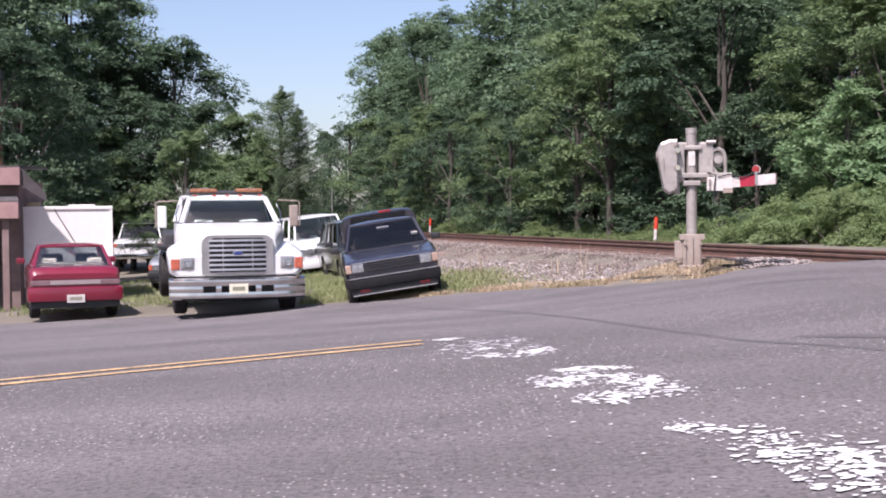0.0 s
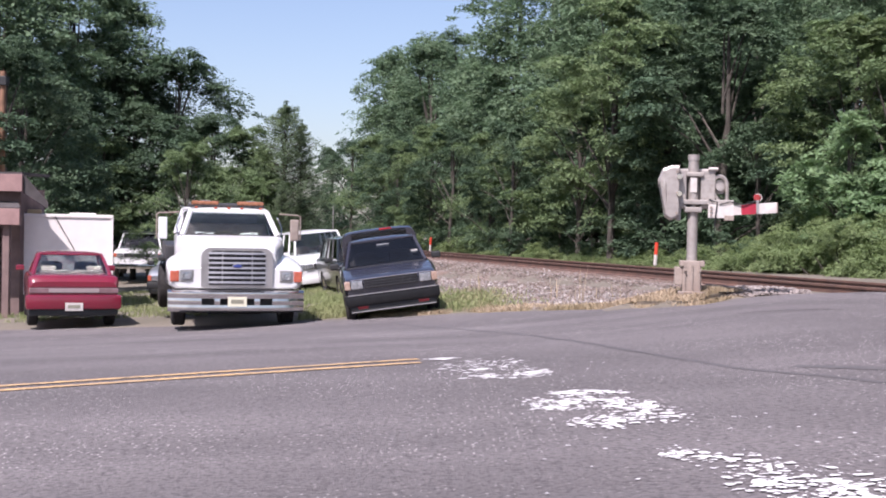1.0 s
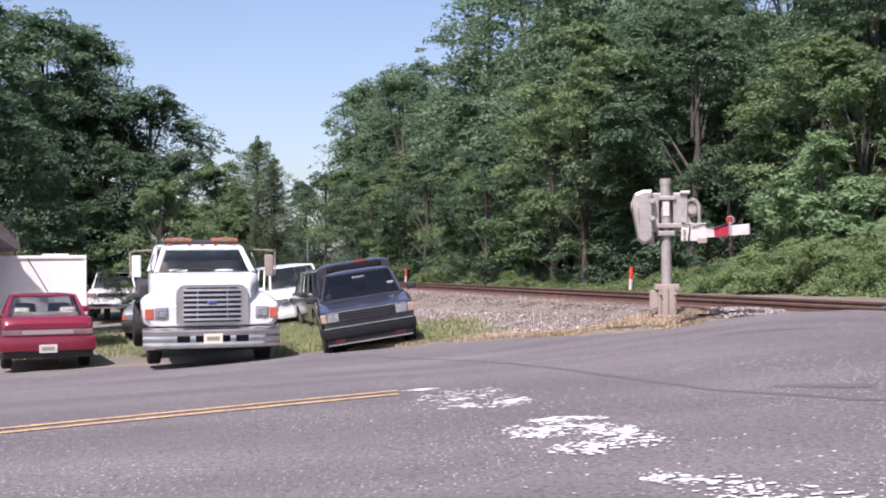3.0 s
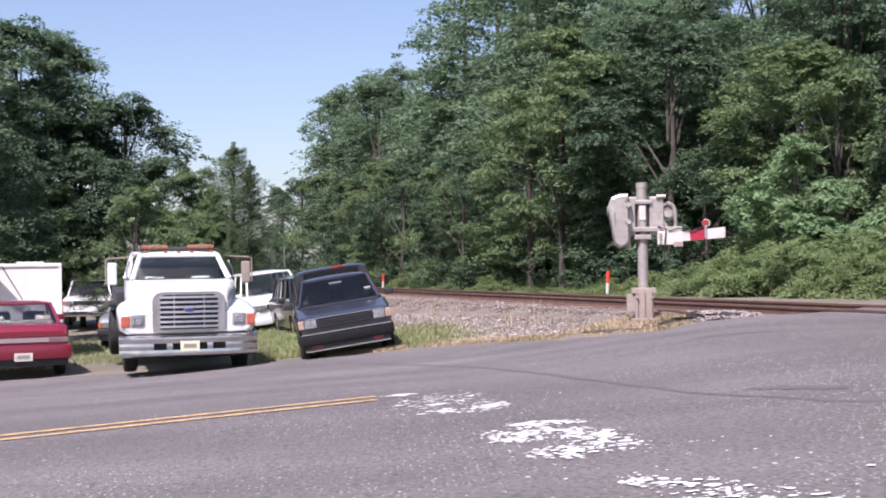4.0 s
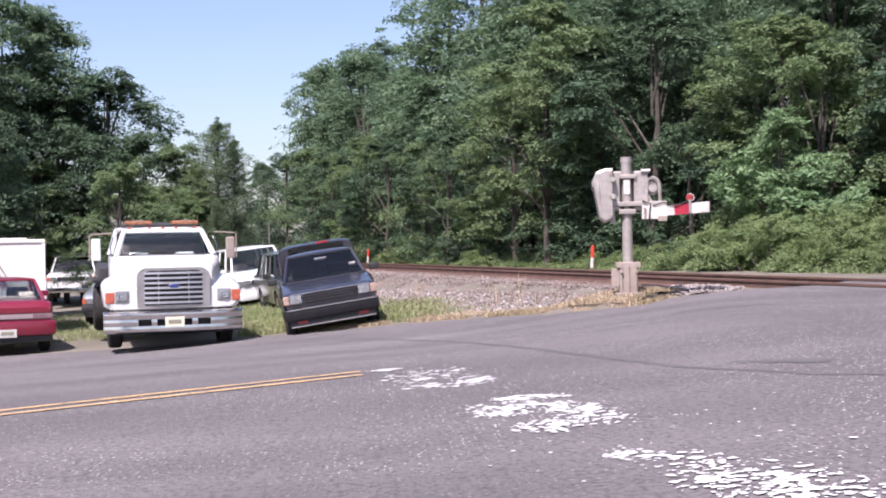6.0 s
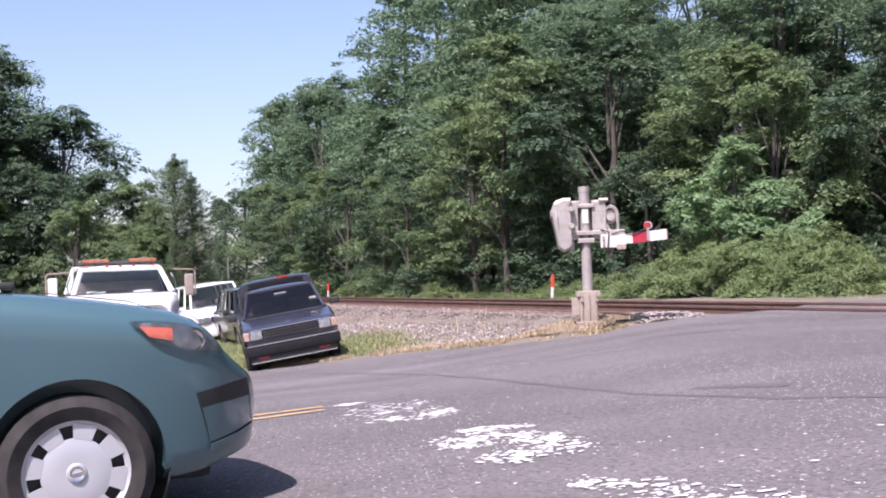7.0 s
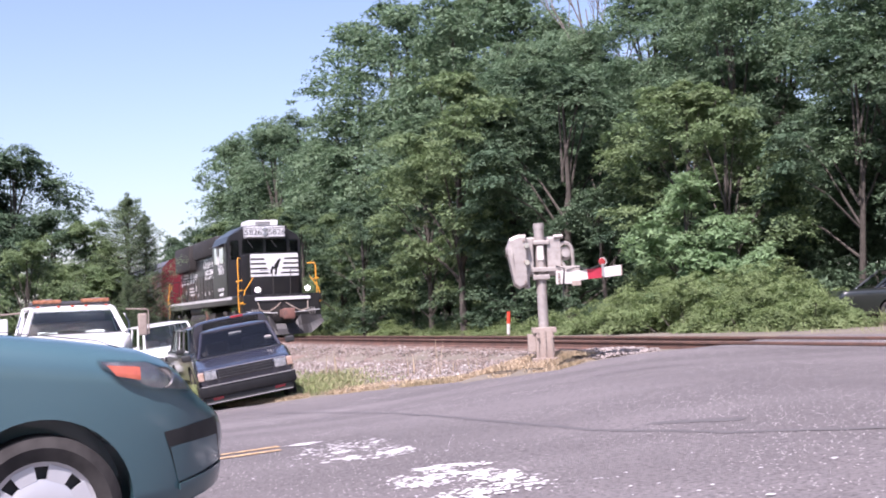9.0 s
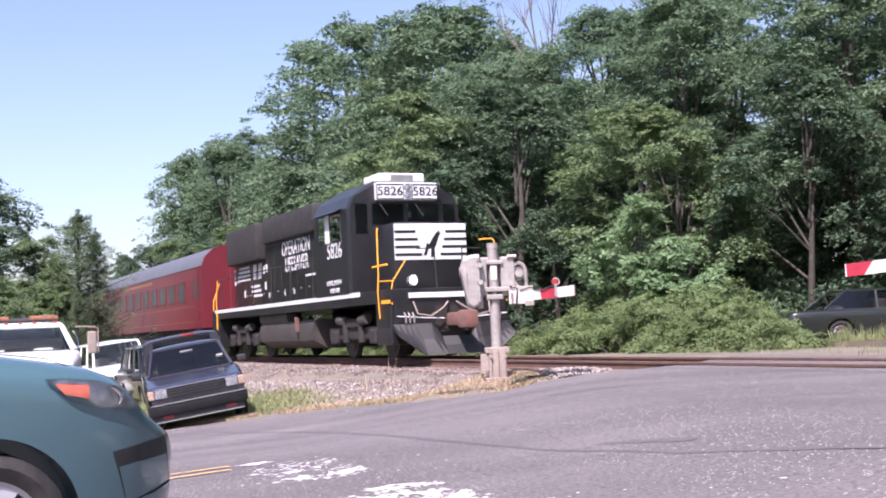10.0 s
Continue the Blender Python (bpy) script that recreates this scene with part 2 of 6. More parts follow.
def add_rod(bm, a, b, r, r2=None, seg=10):
    a, b = Vector(a), Vector(b)
    d = b - a
    q = d.to_track_quat("Z", "Y").to_matrix().to_4x4()
    bmesh.ops.create_cone(bm, cap_ends=True, segments=seg, radius1=r, radius2=r if r2 is None else r2, depth=d.length,
                          matrix=Matrix.Translation((a + b) / 2) @ q)
    return bm


def rod(a, b, r, r2=None, seg=10):
    return add_rod(bmesh.new(), a, b, r, r2, seg)


def pipe(points, r, seg=8):
    bm = bmesh.new()
    rings = []
    pts = [Vector(p) for p in points]
    for i, p in enumerate(pts):
        d = (pts[min(i + 1, len(pts) - 1)] - pts[max(i - 1, 0)]).normalized()
        u = d.orthogonal().normalized() if i == 0 else (u - d * u.dot(d)).normalized()
        w = d.cross(u)
        rings.append([bm.verts.new(p + (u * math.cos(k * 2 * math.pi / seg) + w * math.sin(k * 2 * math.pi / seg)) * r) for k in range(seg)])
    for a, b in zip(rings, rings[1:]):
        for k in range(seg):
            bm.faces.new((a[k], a[(k + 1) % seg], b[(k + 1) % seg], b[k]))
    bm.faces.new(rings[0]), bm.faces.new(rings[-1])
    return bm


def skin(rings, closed=True, caps=True):
    bm = bmesh.new()
    vs = [[bm.verts.new(p) for p in r] for r in rings]
    n = len(rings[0])
    for a, b in zip(vs, vs[1:]):
        for k in range(n if closed else n - 1):
            q = (a[k], a[(k + 1) % n], b[(k + 1) % n], b[k])
            if len(set(q)) == 4:
                bm.faces.new(q)
    if caps and closed:
        bm.faces.new(vs[0]), bm.faces.new(vs[-1])
    return bm


def curve_through(keys, t):
    """Smooth values through rows (t, v, v, ...)."""
    if t <= keys[0][0]:
        return keys[0][1:]
    if t >= keys[-1][0]:
        return keys[-1][1:]
    i = max(k for k in range(len(keys) - 1) if keys[k][0] <= t)
    a, b = keys[i], keys[i + 1]
    p, q = keys[max(i - 1, 0)], keys[min(i + 2, len(keys) - 1)]
    h = b[0] - a[0]
    u = (t - a[0]) / h
    out = []
    for k in range(1, len(a)):
        ma = (b[k] - p[k]) / (b[0] - p[0]) * h
        mb = (q[k] - a[k]) / (q[0] - a[0]) * h
        if (b[k] - a[k]) == 0:
            ma = mb = 0
        out.append((2 * u**3 - 3 * u**2 + 1) * a[k] + (u**3 - 2 * u**2 + u) * ma + (-2 * u**3 + 3 * u**2) * b[k] + (u**3 - u**2) * mb)
    return out


def hull(keys, n=24, side=7, power=0.35):
    """A body lofted along x. Rows: x, z of the underside, z of the top, half width low, half width at the shoulder, half width on top, z of the shoulder."""
    rings = []
    x0, x1 = keys[0][0], keys[-1][0]
    for i in range(n + 1):
        x = x0 + (x1 - x0) * (0.5 - 0.5 * math.cos(math.pi * i / n)) if n > 8 else x0 + (x1 - x0) * i / n
        zb, zt, wl, ws, wt, zs = curve_through(keys, x)
        half = [(wl * 0.6, zb), (wl * 0.93, zb + 0.015), (wl, zb + 0.07)]
        for k in range(1, side):
            u = k / side
            half.append((wl + (ws - wl) * math.sin(u * math.pi / 2), zb + 0.07 + (zs - zb - 0.07) * u))
        half.append((ws, zs))
        for k in range(1, 5):
            u = k / 5 * math.pi / 2
            half.append((wt + (ws - wt) * math.cos(u), zs + (zt - zs) * (math.sin(u) * 0.92)))
        half += [(wt * 0.82, zs + (zt - zs) * 0.965), (wt * 0.45, zs + (zt - zs) * 0.995), (0, zt)]
        ring = [(x, y, z) for y, z in half] + [(x, -y, z) for y, z in reversed(half[:-1])]
        rings.append(ring)
    return skin(rings)


def cut(ob, cutters):
    """Cut the cutter meshes out of ob's mesh and remove them."""
    cs = []
    for bm in cutters:
        bmesh.ops.recalc_face_normals(bm, faces=bm.faces)
        me = bpy.data.meshes.new("cutter")
        bm.to_mesh(me)
        bm.free()
        c = new("cutter", me)
        c.matrix_basis = ob.matrix_world if not ob.parent else Matrix.Identity(4)
        cs.append(c)
    keep, ob.parent = ob.parent, None
    for c in cs:
        md = ob.modifiers.new("cut", "BOOLEAN")
        md.operation, md.object, md.solver = "DIFFERENCE", c, "EXACT"
    bpy.context.view_layer.update()
    me = bpy.data.meshes.new_from_object(ob.evaluated_get(bpy.context.evaluated_depsgraph_get()))
    ob.modifiers.clear()
    old = ob.data
    ob.data = me
    bpy.data.meshes.remove(old)
    me.set_sharp_from_angle(angle=radians(38))
    ob.parent = keep
    for c in cs:
        d = c.data
        bpy.data.objects.remove(c)
        bpy.data.meshes.remove(d)
    return ob


def panel(pts, thick=0.006, inset=0.0):
    """A flat plate on four or more corners, thickened along its normal."""
    p = [Vector(q) for q in pts]
    nrm = (p[1] - p[0]).cross(p[-1] - p[0]).normalized()
    bm = bmesh.new()
    a = [bm.verts.new(q + nrm * thick / 2) for q in p]
    b = [bm.verts.new(q - nrm * thick / 2) for q in p]
    bm.faces.new(a), bm.faces.new(b[::-1])
    for i in range(len(p)):
        j = (i + 1) % len(p)
        bm.faces.new((a[i], b[i], b[j], a[j]))
    return bm


def disc_ring(profile, seg=32):
    """A solid turned about the y axis. profile: (radius, y) pairs, closed."""
    rings = []
    for k in range(seg):
        a = 2 * math.pi * k / seg
        rings.append([(r * math.cos(a), y, r * math.sin(a)) for r, y in profile])
    rings.append(rings[0])
    bm = bmesh.new()
    n = len(profile)
    vs = [[bm.verts.new(p) for p in r] for r in rings[:-1]]
    vs.append(vs[0])
    for a, b in zip(vs, vs[1:]):
        for k in range(n):
            bm.faces.new((a[k], a[(k + 1) % n], b[(k + 1) % n], b[k]))
    return bm


def tyre_bm(r, w, rim):
    return disc_ring([(rim, -w * 0.40), (rim + (r - rim) * 0.55, -w * 0.5), (r - 0.025, -w * 0.44), (r, -w * 0.32), (r, w * 0.32), (r - 0.025, w * 0.44),
                      (rim + (r - rim) * 0.55, w * 0.5), (rim, w * 0.40)], 40)


def rim_bm(rim, w, dish=0.05):
    return disc_ring([(0.001, w * 0.30), (0.05, w * 0.30), (0.06, w * 0.22), (rim * 0.55, w * 0.20), (rim * 0.8, w * 0.26), (rim * 0.97, w * 0.42), (rim * 1.02, w * 0.40),
                      (rim * 1.02, -w * 0.40), (0.001, -w * 0.40)], 32)


def wheel(parent, x, y, z, r, w, rim, out, rim_mat=CHROME):
    """out: +1 when the outer face looks to +y."""
    h = part("wheel", rim_bm(rim, w), rim_mat, parent, smooth=True, m=pose(x, y, z, 0, 0, 0 if out > 0 else 180))
    part("tyre", tyre_bm(r, w, rim), RUBBER, h, "black rubber tyre", smooth=True)
    return h


def lerp(a, b, u):
    return tuple(p + (q - p) * u for p, q in zip(a, b))


def greenhouse(parent, base, top, pillar, paint, glass, roof_bulge=0.05, roof_name="roof", inset=0.02, mid=None, trim=None):
    """Pillars, panes and roof over four base corners and four top corners: front left, front right, rear right, rear left."""
    names = ("windscreen", "side_window", "rear_window", "side_window")
    for i in range(4):
        add = rod(base[i], top[i], pillar, pillar * 0.9, 8)
        part("pillar", add, paint, parent, smooth=True)
    for i in range(4):
        j = (i + 1) % 4
        a, b, c, d = base[i], base[j], top[j], top[i]
        p = part(names[i], panel([a, b, c, d], 0.005), glass, parent)
        p.visible_shadow = False
        if mid and names[i] == "side_window":
            for u in mid:
                part("door_pillar", rod(lerp(a, b, u), lerp(d, c, u), pillar * 0.9, None, 8), trim or paint, parent)
        part("window_sill", rod(a, b, pillar * 0.5, None, 6), trim or paint, parent)
        part("header_rail", rod(d, c, pillar * 0.7, None, 6), paint, parent)
    fl, fr, rr, rl = [Vector(t) for t in top]
    rings = []
    for i in range(9):
        u = i / 8
        a, b = fl.lerp(rl, u), fr.lerp(rr, u)
        lift = roof_bulge * (1 - (2 * u - 1) ** 4)
        ring = [(a.lerp(b, k / 8) + Vector((0, 0, 0.01 + lift * (0.25 + 0.75 * (1 - (2 * k / 8 - 1) ** 4))))) for k in range(9)]
        ring += [(b.lerp(a, k / 8) - Vector((0, 0, 0.02))) for k in range(9)]
        rings.append(ring)
    part(roof_name, skin(rings), paint, parent, smooth=True)


def text_mesh(body, size, parent, m, material, name="lettering", depth=0.004, sx=1.0):
    c = bpy.data.curves.new(name, "FONT")
    c.body, c.size, c.extrude, c.align_x, c.align_y = body, size, depth, "CENTER", "CENTER"
    tmp = bpy.data.objects.new("tmp", c)
    scene.collection.objects.link(tmp)
    me = bpy.data.meshes.new_from_object(tmp.evaluated_get(bpy.context.evaluated_depsgraph_get()))
    bpy.data.objects.remove(tmp)
    me.transform(Matrix.Diagonal((sx, 1, 1, 1)))
    me.materials.clear()
    me.materials.append(material)
    ob = new(name, me)
    ob.parent = parent
    ob.matrix_basis = m
    return ob


def scatter_mesh(name, verts, faces, material):
    me = bpy.data.meshes.new(name)
    me.from_pydata(verts, [], faces)
    me.materials.append(material)
    return new(name, me)


# ---- ground ----
TDX, TDY = math.sin(radians(15.5)), -math.cos(radians(15.5))  # along the track, towards the crossing
TNX, TNY = -TDY, TDX
C0, RAIL = 11.75, 0.43


def track(s, c=C0, z=0.0):
    return (TDX * s + TNX * c, TDY * s + TNY * c, z)


def sstep(a, b, x):
    t = min(1, max(0, (x - a) / (b - a)))
    return t * t * (3 - 2 * t)


def z_road(x, y):
    x = max(-14, min(14, x))
    z = 0.057 * x + 0.15 - 0.48 * sstep(8, 21, y)
    d = abs(C0 - (x * TNX + y * TNY))
    z += 0.30 * (1 - sstep(2, 8, d)) - 0.06 * sstep(-1, -4, x) * sstep(17, 21, y)
    h = min(1, max(0, 0.5 + 0.5 * (0.385 - z) / 0.06))
    return 0.385 * (1 - h) + z * h - 0.06 * h * (1 - h)


def edge_y(x):
    """Far edge of the asphalt."""
    pts = [(-40, 27), (-8.6, 23.6), (-5.7, 22.9), (-1.9, 22.1), (0, 21.2), (1.1, 20.3), (1.9, 19.2), (2.6, 17.8), (3.0, 17.0), (3.45, 16.6), (4.15, 17.55), (5.2, 18.1), (6.4, 18.3), (8, 20.5), (40, 70)]
    for (xa, ya), (xb, yb) in zip(pts, pts[1:]):
        if x <= xb:
            return ya + (yb - ya) * (x - xa) / (xb - xa)
    return 70


def z_ground(x, y):
    z = z_road(x, y) - 0.02
    mound = 0.19 * math.exp(-((x - 3.5) ** 2 + (y - 17.6) ** 2) / 0.8) if y > edge_y(x) else 0.0
    c = x * TNX + y * TNY
    d = abs(c - C0)
    s = x * TDX + y * TDY
    bed = 0.24 - max(0, d - 1.9) * 0.32
    if c > C0:
        bed = max(bed, 0.12)
    if s > -17.5 and c > 5:  # the roadway crosses here
        bed = min(bed, 0.30)
        z = min(z, 0.30 if d < 3 else 0.36)
    return max(z + mound, bed)


def ground_sheet():
    xs = [-1500, -600, -250, -120, -70] + [-45 + 1.5 * i for i in range(17)] + [-20 + 0.6 * i for i in range(67)] + [20.5 + 2 * i for i in range(14)] + [60, 90, 160, 400, 1500]
    ys = [-1500, -400, -120, -40] + [-15 + 2 * i for i in range(8)] + [1 + 0.6 * i for i in range(84)] + [52 + 4 * i for i in range(18)] + [135, 180, 300, 700, 2500]
    verts = [(x, y, z_ground(x, y) if abs(x) < 100 and -30 < y < 140 else -0.6) for y in ys for x in xs]
    n = len(xs)
    faces = [(j * n + i, j * n + i + 1, (j + 1) * n + i + 1, (j + 1) * n + i) for j in range(len(ys) - 1) for i in range(n - 1)]
    g = scatter_mesh("ground", verts, faces, EARTH)
    for p in g.data.polygons:
        p.use_smooth = True
    tagged(g, "dry earth ground with thin grass", "ground", kind="structure")


def road_top(x):
    y = edge_y(x)
    if x > 6.4:
        y = min(y, (14.2 - x * TNX) / TNY)
    return y


def road_sheet():
    verts, faces, n = [], [], 60
    xs = [-60, -45, -34] + [-26 + 0.5 * i for i in range(86)] + [17.5 + i for i in range(10)]
    wob = lambda x: 0.10 * noise.noise((x * 1.3, 0, 3)) + 0.06 * noise.noise((x * 4.1, 5, 3))
    for x in xs:
        top = max(-9, road_top(x) + wob(x))
        for k in range(n + 1):
            y = -10 + (top + 10) * k / n
            verts.append((x, y, z_road(x, y) + (0.0 if k < n else -0.05)))
    m = n + 1
    for i in range(len(xs) - 1):
        for k in range(n):
            faces.append((i * m + k, (i + 1) * m + k, (i + 1) * m + k + 1, i * m + k + 1))
    r = scatter_mesh("road", verts, faces, ASPHALT)
    for p in r.data.polygons:
        p.use_smooth = True
    tagged(r, "worn grey asphalt road with pale bare aggregate", "road", kind="structure")


def ribbon(path, w, lift):
    """A strip on the road along points (x, y)."""
    pts = [Vector((x, y)) for x, y in path]
    verts, faces = [], []
    for i, p in enumerate(pts):
        d = (pts[min(i + 1, len(pts) - 1)] - pts[max(0, i - 1)]).normalized()
        q = Vector((-d.y, d.x)) * w / 2
        for s in (-1, 1):
            a = p + q * s
            verts.append((a.x, a.y, z_road(a.x, a.y) + lift))
    faces = [(2 * i, 2 * i + 2, 2 * i + 3, 2 * i + 1) for i in range(len(pts) - 1)]
    return verts, faces


def dense(path, step=0.25):
    out = []
    for (xa, ya), (xb, yb) in zip(path, path[1:]):
        k = max(1, int(math.hypot(xb - xa, yb - ya) / step))
        out += [(xa + (xb - xa) * i / k, ya + (yb - ya) * i / k) for i in range(k)]
    return out + [path[-1]]


def road_markings():
    for dy, end in ((-0.23, -0.18), (-0.54, -0.16)):
        path = dense([(-30, 2.2 + dy), (-12, 6.5 + dy), (-3.15, 8.76 + dy), (-1.65, 9.23 + dy), (end, 9.70 + dy)])
        v, f = ribbon(path, 0.115, 0.006)
        tagged(scatter_mesh("yellow_line", v, f, PAINT_YELLOW), "faded yellow centre line painted on asphalt", "road marking", kind="structure")
    rnd = random.Random(5)

    def flakes(spots, n, size):
        verts, faces = [], []
        for _ in range(n):
            cx, cy, rx, ry, ang = spots[rnd.randrange(len(spots))]
            a, r = rnd.random() * 6.283, math.sqrt(rnd.random()) * (1 + 0.12 * rnd.gauss(0, 1))
            u, w = rx * r * math.cos(a), ry * r * math.sin(a)
            x = cx + u * math.cos(ang) - w * math.sin(ang)
            y = cy + u * math.sin(ang) + w * math.cos(ang)
            s = size * math.exp(rnd.gauss(-0.1, 0.45)) * (1.15 - 0.6 * r)
            k = rnd.randrange(6, 9)
            base = len(verts)
            ph = rnd.random() * 6
            for j in range(k):
                t = ph + 6.283 * j / k
                q = s * (0.6 + 0.6 * rnd.random())
                px, py = x + q * math.cos(t) * 1.15, y + q * math.sin(t) * 0.95
                verts.append((px, py, z_road(px, py) + 0.006 + 0.0003 * (len(faces) % 7)))
            faces.append(tuple(range(base, base + k)))
        return verts, faces

    sets = [
        ([(0.02, 9.40, 0.13, 0.10, 0.1), (0.30, 8.95, 0.34, 0.34, -0.2), (0.28, 8.45, 0.34, 0.42, -0.2), (0.42, 8.0, 0.32, 0.22, 0.2), (0.62, 8.15, 0.16, 0.30, 0.1)], 400, 0.018),
        ([(0.72, 6.75, 0.30, 0.17, -0.2), (0.85, 7.02, 0.22, 0.13, -0.2), (0.62, 6.55, 0.16, 0.22, 0.2), (0.80, 5.95, 0.18, 0.20, 0.2), (1.05, 6.15, 0.18, 0.34, 0.1), (1.0, 6.5, 0.2, 0.2, 0.0)], 560, 0.020),
        ([(1.02, 5.0, 0.10, 0.2, 0.2), (1.30, 4.42, 0.19, 0.34, 0.1), (1.42, 4.25, 0.17, 0.30, 0.1), (1.18, 4.35, 0.14, 0.3, 0.1), (1.28, 3.95, 0.16, 0.28, 0.3), (1.18, 4.78, 0.20, 0.22, 0.1), (1.55, 4.1, 0.16, 0.3, 0.1), (1.42, 3.98, 0.22, 0.30, 0.1), (1.40, 4.45, 0.26, 0.32, 0.1)], 560, 0.0155),
        ([(1.0, 5.4, 1.0, 1.0, 0.0), (1.2, 4.2, 0.9, 0.8, 0.0), (0.5, 8.2, 0.9, 1.2, 0.0), (1.8, 5.5, 1.0, 1.6, 0.0)], 170, 0.009),
    ]
    for spots, n, size in sets:
        v, f = flakes(spots, n, size)
        tagged(scatter_mesh("stop_line_patch", v, f, PAINT_WHITE), "worn flaking white stop line paint on asphalt", "road marking", kind="structure")
    # sealed cracks and a dark patch
    for path, w in (([(-0.75, 19.6), (0.2, 16.2), (0.73, 13.8), (1.1, 11.6), (1.43, 9.76), (1.91, 7.99), (2.54, 6.97), (3.6, 5.9)], 0.07),
                    ([(2.3, 7.9), (2.55, 7.65), (2.8, 7.5)], 0.12), ([(3.2, 13.2), (3.7, 13.0), (4.3, 12.9)], 0.045), ([(4.6, 10.2), (5.2, 9.9)], 0.03),
                    ([(-5.9, 21.0), (-5.2, 21.15), (-4.2, 21.1)], 0.05), ([(-8.6, 22.0), (-7.9, 22.2)], 0.08), ([track(s, C0 - 1.45)[:2] for s in (-15.5, -12, -8, -4)], 0.10)):
        p = [(x + 0.05 * noise.noise((x * 5, y * 5, 1)), y + 0.12 * noise.noise((x * 3, y * 3, 7))) for x, y in dense(path, 0.2)]
        v, f = ribbon(p, w, 0.003)
        tagged(scatter_mesh("sealed_crack", v, f, CRACK), "dark sealed crack line across the asphalt", "road crack", kind="structure")


def railway():
    t = thing("railway_track", "rusty railway track on wooden ties and ballast", "railway track", kind="structure")
    prof = [(-0.07, -0.17), (0.07, -0.17), (0.07, -0.155), (0.02, -0.13), (0.012, -0.045), (0.036, -0.035), (0.036, -0.006), (0.025, 0), (-0.025, 0), (-0.036, -0.006), (-0.036, -0.035),
            (-0.012, -0.045), (-0.02, -0.13), (-0.07, -0.155)]
    for c in (C0 - 0.7175, C0 + 0.7175):
        rings = [[track(s, c + a, RAIL + b) for a, b in prof] for s in (-420, -120, -60, -30, -17, 10, 60)]
        rail = part("rail", skin(rings), RUST, t, "rusty steel rail")
        top = [[track(s, c + a, RAIL + b) for a, b in ((-0.024, 0.0), (0.024, 0.0), (0.024, 0.002), (-0.024, 0.002))] for s in (-420, -30, 10, 60)]
        part("rail_head", skin(top), RAILHEAD, rail, "worn rail head")
    me = None
    rnd = random.Random(3)
    for k in range(150):
        s = -17.8 - 0.56 * k
        ob = part("tie", box(-0.115, 0.115, -1.3, 1.3, -0.18, 0, 0.01), TIE, t) if me is None else new("tie", me)
        me = ob.data
        ob.parent = t
        x, y, z = track(s, C0 + rnd.uniform(-0.04, 0.04), RAIL - 0.165)
        ob.matrix_basis = pose(x, y, z, 0, 0, -74.5 + rnd.uniform(-1, 1))
    # ballast bed
    cs = [-3.4, -2.6, -2.0, -1.2, 0, 1.2, 2.0, 2.6, 3.4]
    zs = [-0.30, 0.02, 0.16, 0.20, 0.19, 0.20, 0.16, 0.05, -0.1]
    ss = [-260, -150, -110] + [-100 + 1.0 * i for i in range(83)]
    verts = [track(s, C0 + c + 0.15 * noise.noise((s * 0.6, c, 2)), z + 0.05 * noise.noise((s * 0.9, c * 2, 0))) for s in ss for c, z in zip(cs, zs)]
    n = len(cs)
    faces = [(j * n + i, j * n + i + 1, (j + 1) * n + i + 1, (j + 1) * n + i) for j in range(len(ss) - 1) for i in range(n - 1)]
    tagged(scatter_mesh("ballast_bed", verts, faces, BALLAST), "brown ballast bed under the rails", "ballast", kind="structure")


HEAP_STONE = mat("heap_stone", (0.31, 0.27, 0.25), 0.9, color2=(0.24, 0.205, 0.19), scale=2, island=0.25)
OCT = [(1, 0, 0), (-1, 0, 0), (0, 1, 0), (0, -1, 0), (0, 0, 1), (0, 0, -1)]
OCTF = [(0, 2, 4), (2, 1, 4), (1, 3, 4), (3, 0, 4), (2, 0, 5), (1, 2, 5), (3, 1, 5), (0, 3, 5)]


def stones(name, spots, material, label, seed=1):
    rnd = random.Random(seed)
    verts, faces = [], []
    for x, y, z, r in spots:
        b = len(verts)
        q = Euler((rnd.random() * 6, rnd.random() * 6, rnd.random() * 6)).to_matrix()
        for v in OCT:
            w = q @ Vector(v) * r * rnd.uniform(0.65, 1.3)
            verts.append((x + w.x, y + w.y, z + w.z * 0.75))
        faces += [tuple(b + i for i in f) for f in OCTF]
    tagged(scatter_mesh(name, verts, faces, material), label, "gravel", kind="stuff")


